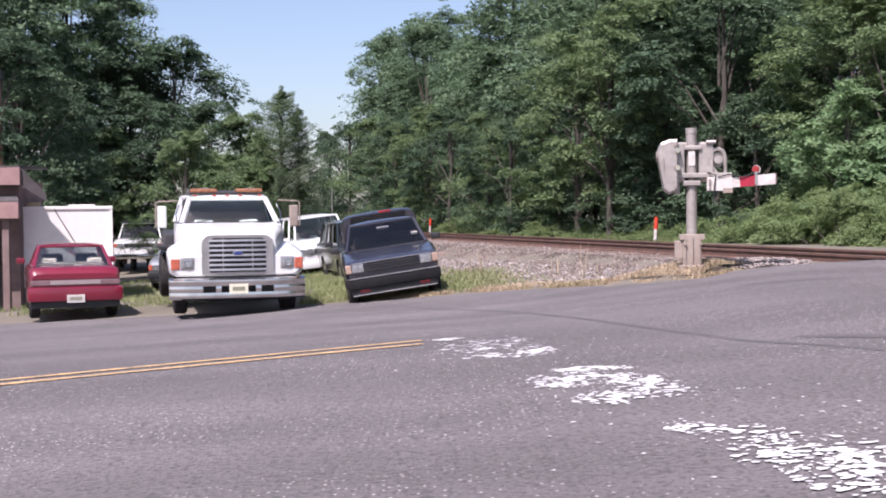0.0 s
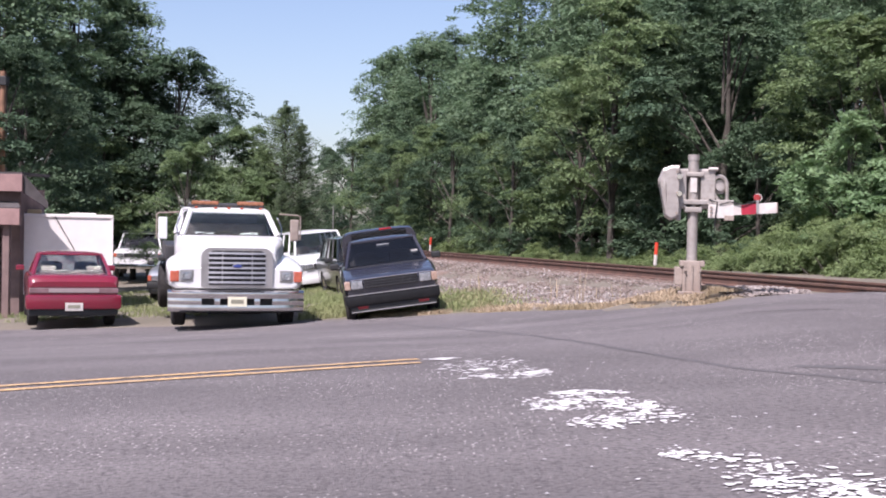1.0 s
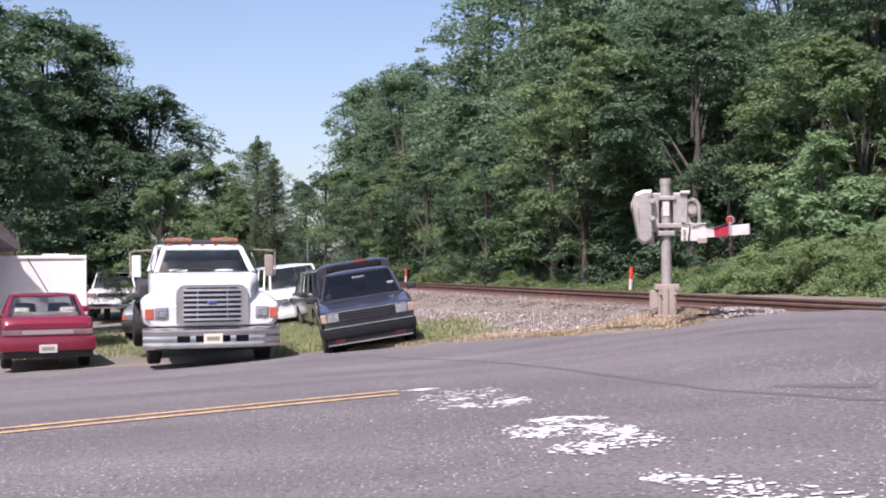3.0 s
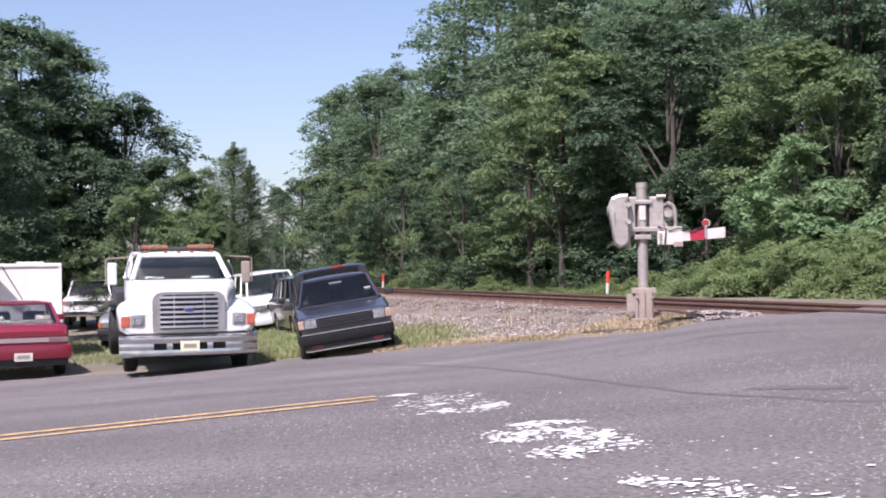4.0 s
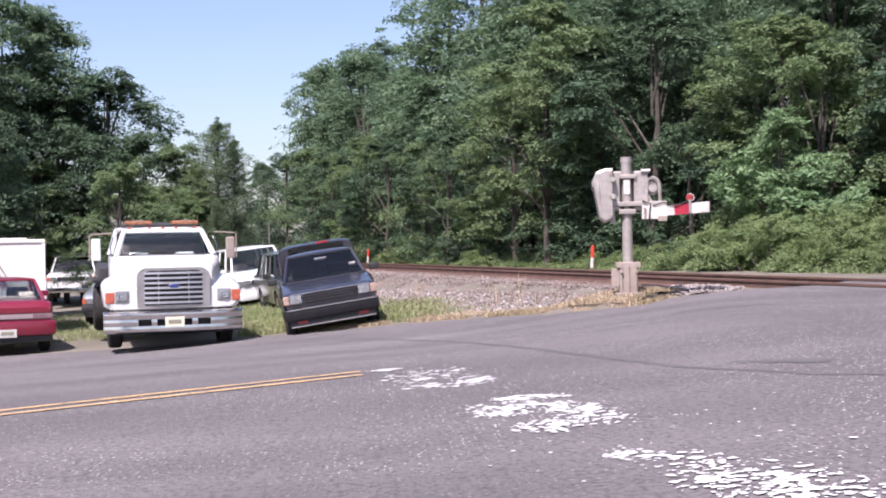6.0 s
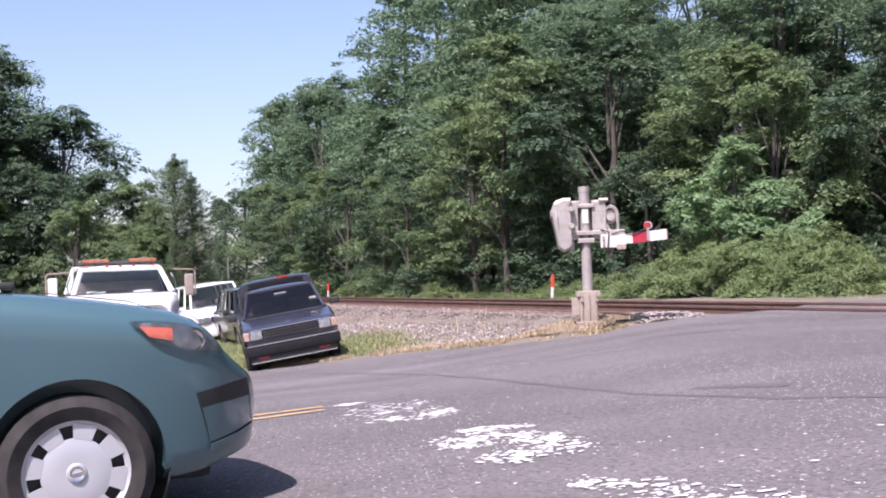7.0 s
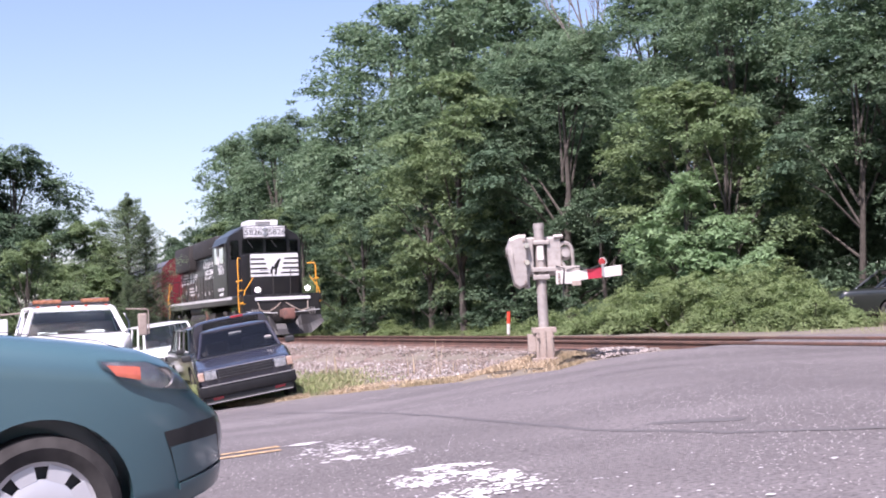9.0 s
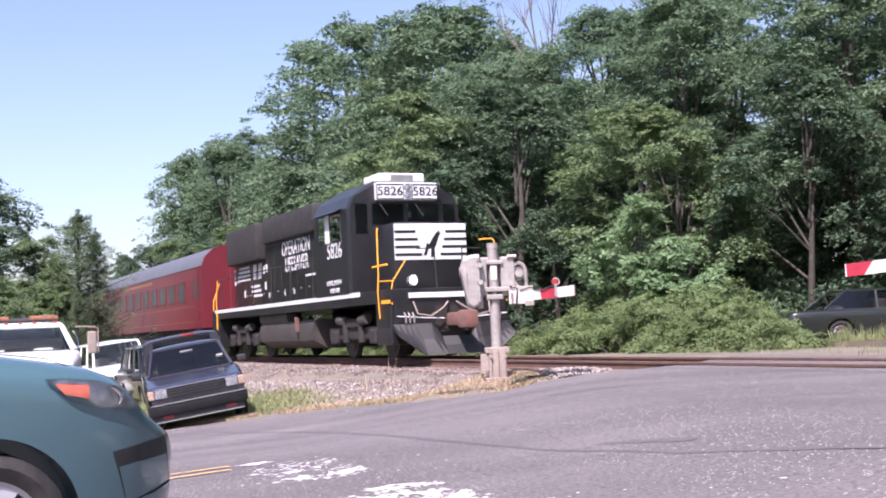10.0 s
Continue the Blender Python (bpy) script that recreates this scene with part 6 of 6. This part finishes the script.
def locomotive():
    t = thing("locomotive", "black diesel locomotive with white lettering and yellow handrails", "locomotive")
    wheels = []
    part("frame", box(-17.3, -0.95, -1.48, 1.48, 1.30, 1.60, 0.02), LOCO_BLACK, t)
    for s in (-1, 1):
        for k in range(12):
            x0 = -16.9 + 1.22 * k
            part("sill_stripe", box(x0, x0 + (1.19 if k < 11 else 0.6), s * 1.48, s * 1.492, 1.50, 1.61), LOCO_WHITE, t, "white sill stripe")
    part("step_well", box(-1.9, -1.0, -1.48, 1.48, 0.35, 1.30, 0.03), LOCO_BLACK, t)
    part("step_well", box(-17.3, -16.4, -1.48, 1.48, 0.35, 1.30, 0.03), LOCO_BLACK, t)
    # nose
    nose = part("nose", box(-3.5, -1.95, -0.95, 0.95, 1.60, 3.20, 0.10), LOCO_BLACK, t, "black short nose", smooth=True)
    part("nose_emblem", box(-1.965, -1.938, -0.93, 0.93, 2.30, 3.16, 0.012), LOCO_WHITE, nose, "white panel with black stripes")
    for s in (-1, 1):
        for k in range(4):
            zz = 2.43 + 0.18 * k
            part("stripe", box(-1.94, -1.930, s * (0.24 + 0.05 * k), s * 0.92, zz - 0.030, zz + 0.030), LOCO_BLACK, nose)
    # plain dark mark in the middle of the panel
    for a in ([(0.02, 2.36), (-0.06, 2.36), (-0.10, 2.62), (-0.02, 2.70)], [(0.20, 2.40), (0.13, 2.40), (0.04, 2.64), (0.10, 2.72)], [(0.10, 2.56), (-0.12, 2.62), (-0.22, 2.90), (-0.16, 2.96), (-0.02, 2.78)], [(-0.16, 2.88), (-0.20, 3.0), (-0.26, 2.92), (-0.22, 2.88)]):
        part("mark", panel([(-1.934, -yy, zz) for yy, zz in a], 0.008), LOCO_BLACK, nose)
    part("anticlimber", box(-0.97, -0.90, -1.05, 1.05, 1.38, 1.50, 0.01), LOCO_WHITE, t, "white board along the front sill")
    # cab
    rings = []
    for x, k in ((-6.05, 1.0), (-3.55, 1.0), (-3.42, 0.97)):
        rings.append([(x, -1.50 * k, 1.60), (x, -1.50 * k, 3.70), (x, -1.38 * k, 3.98), (x, -0.78 * k, 4.36 * (0.5 + k / 2)), (x, 0.78 * k, 4.36 * (0.5 + k / 2)), (x, 1.38 * k, 3.98), (x, 1.50 * k, 3.70), (x, 1.50 * k, 1.60)])
    cab = part("cab", skin(rings), LOCO_BLACK, t, "black driving cab")
    bx = part("number_box", box(-3.60, -3.20, -0.80, 0.80, 3.86, 4.30, 0.03), LOCO_WHITE, cab, "white number board box")
    for yy in (-0.47, 0.47):
        text_mesh("5826", 0.30, bx, pose(-3.195, yy, 4.07, 90, 0, 90), LOCO_BLACK, sx=1.15)
        fr = bmesh.new()
        for a, b, c, d in ((-0.36, 0.36, -0.19, -0.165), (-0.36, 0.36, 0.165, 0.19), (-0.36, -0.345, -0.19, 0.19), (0.345, 0.36, -0.19, 0.19)):
            add_box(fr, -3.200, -3.192, yy + a, yy + b, 4.07 + c, 4.07 + d)
        part("board_frame", fr, LOCO_BLACK, bx)
    for zz in (4.17, 3.98):
        part("headlight", disc_ring([(0.001, 0.03), (0.085, 0.02), (0.10, 0.03), (0.10, -0.02), (0.001, -0.02)], 20), LENS, bx, "round headlight", m=pose(-3.19, 0, zz, 0, 0, -90))
    part("roof_unit", box(-4.6, -3.55, -0.62, 0.62, 4.34, 4.58, 0.05), LOCO_WHITE, cab, "white roof unit")
    part("roof_unit_grille", box(-3.56, -3.535, -0.30, 0.30, 4.40, 4.53), GRILLE, cab)
    for a, b in ((-0.90, -0.05), (0.05, 0.90)):
        part("windscreen", box(-3.44, -3.405, a, b, 3.28, 3.80, 0.02), GLASS_DARK, cab)
        part("wiper", pipe([(-3.39, (a + b) / 2 - 0.2, 3.78), (-3.385, (a + b) / 2, 3.5)], 0.012, 5), GRILLE, cab)
    for s in (-1, 1):
        part("corner_window", box(-3.45, -3.405, s * 1.0, s * 1.36, 3.05, 3.80, 0.03), GLASS_DARK, cab)
        part("side_window", box(-5.65, -4.95, s * 1.49, s * 1.515, 2.95, 3.62, 0.02), GLASS_DARK, cab)
        part("side_window", box(-4.75, -3.95, s * 1.49, s * 1.515, 2.95, 3.62, 0.02), GLASS_DARK, cab)
        part("window_shade", box(-5.08, -4.80, s * 1.515, s * 1.545, 2.93, 3.64, 0.01), LOCO_WHITE, cab, "white wind deflector")
        part("awning", panel([(-5.7, s * 1.50, 3.72), (-3.9, s * 1.50, 3.72), (-3.9, s * 1.72, 3.62), (-5.7, s * 1.72, 3.62)], 0.02), LOCO_BLACK, cab)
        part("frame_bar", box(-4.87, -4.84, s * 1.51, s * 1.53, 2.9, 3.66), GRILLE, cab)
    part("horn", pipe([(-4.0, 0.9, 4.25), (-3.6, 0.95, 4.32)], 0.05, 8), LOCO_GRIME, cab)
    text_mesh("5826", 0.55, cab, pose(-4.50, -1.512, 2.70, 90, 0, 0), LOCO_WHITE, sx=1.0)
    text_mesh("LOOK, LISTEN", 0.17, cab, pose(-4.60, -1.512, 1.92, 90, 0, 0), LOCO_WHITE)
    text_mesh("AND LIVE", 0.17, cab, pose(-4.55, -1.512, 1.72, 90, 0, 0), LOCO_WHITE)
    # long hood
    hd = part("long_hood", box(-16.35, -6.05, -0.92, 0.92, 1.60, 4.08, 0.10), LOCO_BLACK, t, "black long hood", smooth=True)
    part("radiator_section", box(-16.2, -12.6, -1.22, 1.22, 3.05, 4.22, 0.12), LOCO_GRIME, hd, "dark grey radiator flare", smooth=True)
    part("brake_blister", box(-12.4, -7.4, -1.10, 1.10, 3.48, 4.28, 0.16), LOCO_GRIME, hd, smooth=True)
    for x in (-15.6, -14.4, -13.2):
        part("fan", rod((x, 0, 4.2), (x, 0, 4.36), 0.60, None, 24), LOCO_GRIME, hd)
    part("exhaust", box(-9.8, -9.2, -0.25, 0.25, 4.26, 4.42, 0.02), LOCO_GRIME, hd)
    for k in range(13):
        x = -6.4 - 0.75 * k
        part("door_seam", box(x - 0.008, x + 0.008, -0.928, -0.918, 1.70, 3.40), LOCO_GRIME, hd)
        part("hinge", box(x - 0.05, x + 0.05, -0.935, -0.92, 2.42, 2.45), LOCO_GRIME, hd)
    text_mesh("OPERATION", 0.60, hd, pose(-9.45, -0.932, 3.20, 90, 0, 0), LOCO_WHITE, sx=0.80)
    text_mesh("LIFESAVER", 0.60, hd, pose(-9.40, -0.932, 2.72, 90, 0, 0), LOCO_WHITE, sx=0.80)
    part("lettering_bar", box(-8.6, -6.75, -0.934, -0.925, 2.30, 2.36), LOCO_WHITE, hd)
    part("crossing_sign", box(-6.60, -6.52, -0.936, -0.925, 1.85, 3.42), LOCO_WHITE, hd, "white painted crossing sign")
    for a in (40, -40):
        b = box(-0.26, 0.26, -0.006, 0.006, -0.035, 0.035)
        part("cross_board", b, LOCO_WHITE, hd, m=pose(-6.56, -0.936, 3.22, 0, a, 0))
    part("cross_light", rod((-6.75, -0.928, 2.85), (-6.75, -0.938, 2.85), 0.085, None, 14), LOCO_WHITE, hd)
    part("cross_light", rod((-6.37, -0.928, 2.85), (-6.37, -0.938, 2.85), 0.085, None, 14), LOCO_WHITE, hd)
    # plain striped mark and small bars on the rear panel
    for k in range(4):
        part("mark_stripe", box(-15.9 + 0.1 * k, -14.3 - 0.04 * k, -0.936, -0.925, 2.50 + 0.13 * k, 2.575 + 0.13 * k), LOCO_WHITE, hd)
    for x0, x1 in ((-14.0, -13.55), (-13.4, -12.95)):
        part("mark_block", panel([(x0, -0.93, 2.50), (x1 - 0.1, -0.93, 2.50), (x1, -0.93, 2.97), (x0 + 0.1, -0.93, 2.97)], 0.01), LOCO_WHITE, hd)
    for k in range(3):
        part("mark_bar", box(-16.25, -16.05, -0.936, -0.925, 2.42 + 0.2 * k, 2.55 + 0.2 * k), LOCO_WHITE, hd)
        part("lettering_bar", box(-14.2 + 0.15 * (k == 0), -13.0 - 0.12 * k, -0.936, -0.925, 1.93 + 0.15 * k, 2.01 + 0.15 * k), LOCO_WHITE, hd)
    for x, z0 in ((-12.75, 2.62), (-12.45, 2.66), (-12.6, 2.12), (-15.0, 1.95)):
        part("stencil", box(x - 0.08, x + 0.08, -0.936, -0.925, z0, z0 + 0.24), LOCO_WHITE, hd)
    for z in (2.06, 3.36):  # panel joints along the hood
        part("hood_seam", box(-16.3, -6.06, -0.930, -0.918, z - 0.008, z + 0.008), LOCO_GRIME, hd)
    for k in range(12):
        part("door_latch", box(-6.83 - 0.75 * k, -6.77 - 0.75 * k, -0.945, -0.92, 1.98, 2.03), GRILLE, hd)
    for x in (-12.2, -10.6, -9.7, -7.6):
        part("stencil", box(x - 0.05, x + 0.05, -0.936, -0.925, 1.85, 2.0), LOCO_WHITE, hd)
    # fuel tank and air reservoirs
    tk = skin([[(x, yy, zz) for yy, zz in ((-0.95, 0.28), (-1.32, 0.50), (-1.38, 0.80), (-1.30, 1.05), (1.30, 1.05), (1.38, 0.80), (1.32, 0.50), (0.95, 0.28))] for x in (-11.9, -11.7, -7.0, -6.8)])
    part("fuel_tank", tk, LOCO_TANK, t, "grey fuel tank", smooth=True)
    for s in (-1, 1):
        part("air_reservoir", rod((-11.8, s * 1.16, 1.19), (-9.1, s * 1.16, 1.19), 0.23, None, 20), LOCO_TANK, t, smooth=True)
    part("fuel_filler", box(-8.15, -8.03, -1.45, -1.35, 0.75, 1.15), COUPLER, t)
    for x in (-4.0, -14.1):
        bogie(t, x, 2.75, 0.508, wheels)
    # pilot, plow and coupler
    rings = []
    for k in range(25):
        yy = -1.45 + 2.9 * k / 24
        a = abs(yy) / 1.45
        v = 0.34 * (1 - a)
        top, foot = 0.80 - 0.30 * (1 - sstep(0.25, 0.40, a)), 0.10 + 0.42 * max(0.0, a - 0.62) / 0.38
        mid = (top + foot) / 2
        rings.append([(-0.95 + v, yy, top), (-0.82 + v, yy, mid), (-0.58 + v, yy, foot), (-0.65 + v, yy, foot), (-0.90 + v, yy, mid), (-1.03 + v, yy, top)])
    part("plow", skin(rings), PLOW, t, "worn steel snow plow")
    part("pilot", box(-1.05, -0.95, -1.40, 1.40, 0.75, 1.32, 0.02), LOCO_BLACK, t)
    part("coupler", box(-0.95, -0.10, -0.16, 0.16, 0.72, 1.02, 0.06), COUPLER, t, "rust-red knuckle coupler", smooth=True)
    part("coupler_knuckle", box(-0.20, 0.06, -0.24, 0.20, 0.66, 1.06, 0.08), COUPLER, t, smooth=True)
    part("draft_plate", box(-0.97, -0.93, -0.42, 0.42, 0.60, 1.20), LOCO_GRIME, t)
    for s in (-1, 1):
        part("hose", pipe([(-0.93, s * 0.95, 1.30), (-0.80, s * 0.90, 1.02), (-0.74, s * 0.60, 0.96), (-0.78, s * 0.28, 1.14), (-0.90, s * 0.10, 1.28)], 0.020, 8), STEEL_BASE, t, smooth=True)
        for k in range(3):
            part("air_hose", pipe([(-0.93, s * (0.98 + 0.1 * k), 1.05), (-0.84, s * (0.98 + 0.1 * k), 0.98), (-0.84, s * (0.98 + 0.1 * k), 0.82)], 0.02, 6), GRILLE, t)
        part("uncoupling_lever", pipe([(-0.88, s * 1.38, 0.98), (-0.86, s * 0.6, 0.92), (-0.80, s * 0.25, 0.90)], 0.014, 6), LOCO_WHITE, t)
        dl = part("ditch_light", disc_ring([(0.001, 0.03), (0.10, 0.02), (0.115, 0.04), (0.115, -0.06), (0.001, -0.06)], 20), LENS, t, "round ditch light", m=pose(-0.92, s * 0.95, 1.78, 0, 0, -90))
        part("lens", rod((-0.0, 0.022, 0), (0.0, 0.036, 0), 0.075, None, 18), LAMP_GLOW, dl)
        # yellow handrails by the steps
        part("handrail", pipe([(-2.0, s * 1.30, 3.02 - 0.25 * (s > 0)), (-1.65, s * 1.46, 3.02 - 0.25 * (s > 0)), (-1.60, s * 1.50, 2.95 - 0.25 * (s > 0)), (-1.60, s * 1.50, 2.15), (-1.55, s * 1.52, 1.95), (-1.62, s * 1.52, 1.55), (-1.60, s * 1.50, 0.95)], 0.018, 8), LOCO_YELLOW, t, "yellow handrail", smooth=True)
        part("handrail", pipe([(-0.98, s * 1.08, 2.24), (-0.98, s * 1.40, 1.78), (-0.98, s * 1.44, 1.62), (-0.98, s * 1.44, 1.25)], 0.018, 8), LOCO_YELLOW, t, smooth=True)
        part("handrail_bar", rod((-1.95, s * 1.50, 2.14), (-1.15, s * 1.46, 2.16), 0.026), LOCO_YELLOW, t)
        part("handrail_bar", rod((-1.57, s * 1.50, 1.80), (-0.99, s * 1.42, 1.78), 0.014), LOCO_YELLOW, t)
        part("step_edge", box(-1.5, -0.99, s * 1.40, s * 1.50, 1.28, 1.36), LOCO_YELLOW, t)
        part("handrail", pipe([(-17.28, s * 1.20, 2.55), (-17.28, s * 1.42, 1.95), (-17.28, s * 1.45, 0.95)], 0.022, 8), LOCO_YELLOW, t, smooth=True)
        part("handrail", pipe([(-16.5, s * 1.46, 2.60), (-16.6, s * 1.50, 2.0), (-16.55, s * 1.50, 0.95)], 0.022, 8), LOCO_YELLOW, t, smooth=True)
        part("side_rail", rod((-16.4, s * 1.44, 2.62), (-6.1, s * 1.44, 2.62), 0.016), LOCO_GRIME, t)
        for k in range(6):
            x = -16.0 + 1.9 * k
            part("rail_post", rod((x, s * 1.44, 1.60), (x, s * 1.44, 2.62), 0.014), LOCO_GRIME, t)
    part("front_rail", pipe([(-0.99, -0.8, 2.5), (-0.99, -0.35, 2.5), (-0.99, -0.32, 1.6)], 0.016, 6), LOCO_GRIME, t)
    part("front_rail", pipe([(-0.99, 0.8, 2.5), (-0.99, 0.35, 2.5), (-0.99, 0.32, 1.6)], 0.016, 6), LOCO_GRIME, t)
    return t, wheels


COACH_GLASS = mat("dusty_dark_glass", (0.035, 0.038, 0.036), 0.40, spec=0.18, color2=(0.06, 0.06, 0.055), scale=3)


def coach():
    t = thing("passenger_coach", "dark red passenger coach with a grey roof", "railway coach", group="passenger coaches")
    wheels = []
    w = 1.52
    sec = [(-w, 1.05), (-w, 3.25), (-1.42, 3.55), (-1.1, 3.88), (-0.55, 4.05), (0.55, 4.05), (1.1, 3.88), (1.42, 3.55), (w, 3.25), (w, 1.05)]
    L = 24.6
    low = [(-w, 1.05), (-w, 3.28), (w, 3.28), (w, 1.05)]
    b = part("body", skin([[(x, yy, zz) for yy, zz in low] for x in (-L, -0.4)]), COACH_RED, t, "dark red body side")
    part("roof", skin([[(x, yy, zz) for yy, zz in [(-w - 0.02, 3.26)] + sec[2:8] + [(w + 0.02, 3.26)]] for x in (-L - 0.02, -0.36)]), COACH_ROOF, t, "dark grey arched roof", smooth=True)
    part("end_wall", skin([[(x, yy * 1.005, zz) for yy, zz in sec] for x in (-0.40, -0.30)]), COACH_RED, t, "red end wall")
    part("end_wall", skin([[(x, yy * 1.005, zz) for yy, zz in sec] for x in (-L - 0.1, -L)]), COACH_RED, t)
    for x in (-0.30, -L - 0.10):
        s = 1 if x > -1 else -1
        part("diaphragm", box(x, x + s * 0.35, -0.62, 0.62, 1.15, 3.45, 0.05), COACH_RED if s > 0 else BLACK, t)
        part("end_door", box(x + s * 0.36, x + s * 0.37, -0.40, 0.40, 1.25, 3.2), BLACK, t)
    for s in (-1, 1):
        for k in range(11):
            x = -3.6 - 1.75 * k
            f = part("window", box(x - 0.55, x + 0.55, s * (w - 0.01), s * (w + 0.012), 2.10, 2.78, 0.03), COACH_GLASS, t, "dark coach window")
            fr = bmesh.new()
            for a, c, d, e in ((-0.59, 0.59, 2.06, 2.10), (-0.59, 0.59, 2.78, 2.82), (-0.59, -0.55, 2.06, 2.82), (0.55, 0.59, 2.06, 2.82)):
                add_box(fr, x + a, x + c, s * w, s * (w + 0.02), d, e)
            part("window_frame", fr, COACH_RED, f)
        part("gold_line", box(-L + 0.3, -0.7, s * w, s * (w + 0.006), 1.86, 1.873), GOLD, t)
        part("gold_line", box(-L + 0.3, -0.7, s * w, s * (w + 0.006), 1.30, 1.313), GOLD, t)
        for k in range(14):
            x = -L / 2 - 3.2 + 0.46 * k
            part("lettering_bar", box(x, x + 0.24, s * w, s * (w + 0.006), 3.02, 3.13), GOLD, t)
        part("vestibule_door", box(-1.75, -0.85, s * w, s * (w + 0.015), 1.15, 3.15, 0.01), COACH_RED, t)
        part("door_window", box(-1.55, -1.05, s * (w + 0.014), s * (w + 0.022), 2.15, 2.85), COACH_GLASS, t)
        part("step", box(-1.75, -0.85, s * 1.2, s * 1.5, 0.45, 1.05, 0.02), BLACK, t)
        part("skirt", box(-16, -8, s * 1.2, s * 1.35, 0.45, 1.05, 0.03), LOCO_GRIME, t)
    part("under_frame", box(-L + 0.2, -0.6, -1.3, 1.3, 0.75, 1.05), LOCO_GRIME, t)
    for x in (-3.4, -L + 3.2):
        bogie(t, x, 2.6, 0.457, wheels)
    return t, wheels


box_trailer()
shed()
TRUCK = tow_truck(-3.52, 20.85, -0.56, 14.5)
yard_vehicles()
HATCH, HATCH_WHEELS = teal_hatchback()
LOCO, LOCO_WHEELS = locomotive()
COACH, COACH_WHEELS = coach()
COACHES = [COACH]
for _ in range(2):
    COACHES.append(copy_thing(COACH, Matrix.Identity(4)))


def motions():
    speed, s_end = 18.95, -24.25
    turn = -74.5
    for ob, back in [(LOCO, 0.0)] + [(c, 18.15 + 25.1 * i) for i, c in enumerate(COACHES)]:
        rows = []
        for k in range(101):
            t = k / 10
            x, y, _ = track(s_end + speed * (t - 10) - back, C0)
            rows.append((t, pose(x, y, RAIL, 0, 0, turn)))
        walk(ob, rows)
    for ob, x, r in LOCO_WHEELS + COACH_WHEELS:
        walk(ob, [(k / 30, pose(x, 0, r, 0, math.degrees(speed * k / 30 / r) % 360, 0)) for k in range(301)])
    # the hatchback rolls up and stops
    hx, hy, head = HATCH_AT
    def gone(t):
        keys = HATCH_ROWS
        return curve_through(keys, t)[0]
    ca, sa = math.cos(radians(head)), math.sin(radians(head))
    rows, turns = [], []
    for k in range(101):
        t = k / 10
        d = gone(t)
        x, y = hx + ca * d, hy + sa * d
        rows.append((t, pose(x, y, z_road(x, y) + HATCH_LIFT, 0, 0, head)))
        turns.append((t, math.degrees(d / 0.316)))
    walk(HATCH, rows)
    for w in HATCH_WHEELS:
        m = w.matrix_basis.copy()
        out = -1 if w.location.y < 0 else 1
        walk(w, [(t, Matrix.Translation(m.translation) @ pose(0, 0, 0, 0, a, 0) @ pose(0, 0, 0, 0, 0, 0 if out > 0 else 180)) for t, a in turns])


HATCH_AT = (-1.31, 5.86, 19.0)
HATCH_LIFT = -0.028
HATCH_ROWS = [(0.0, -21.0), (4.5, -6.4), (5.0, -4.85), (5.7, -2.75), (6.2, -1.35), (6.5, -0.68), (6.8, -0.205), (7.0, -0.06), (7.3, 0.0), (10.0, 0.0)]
motions()
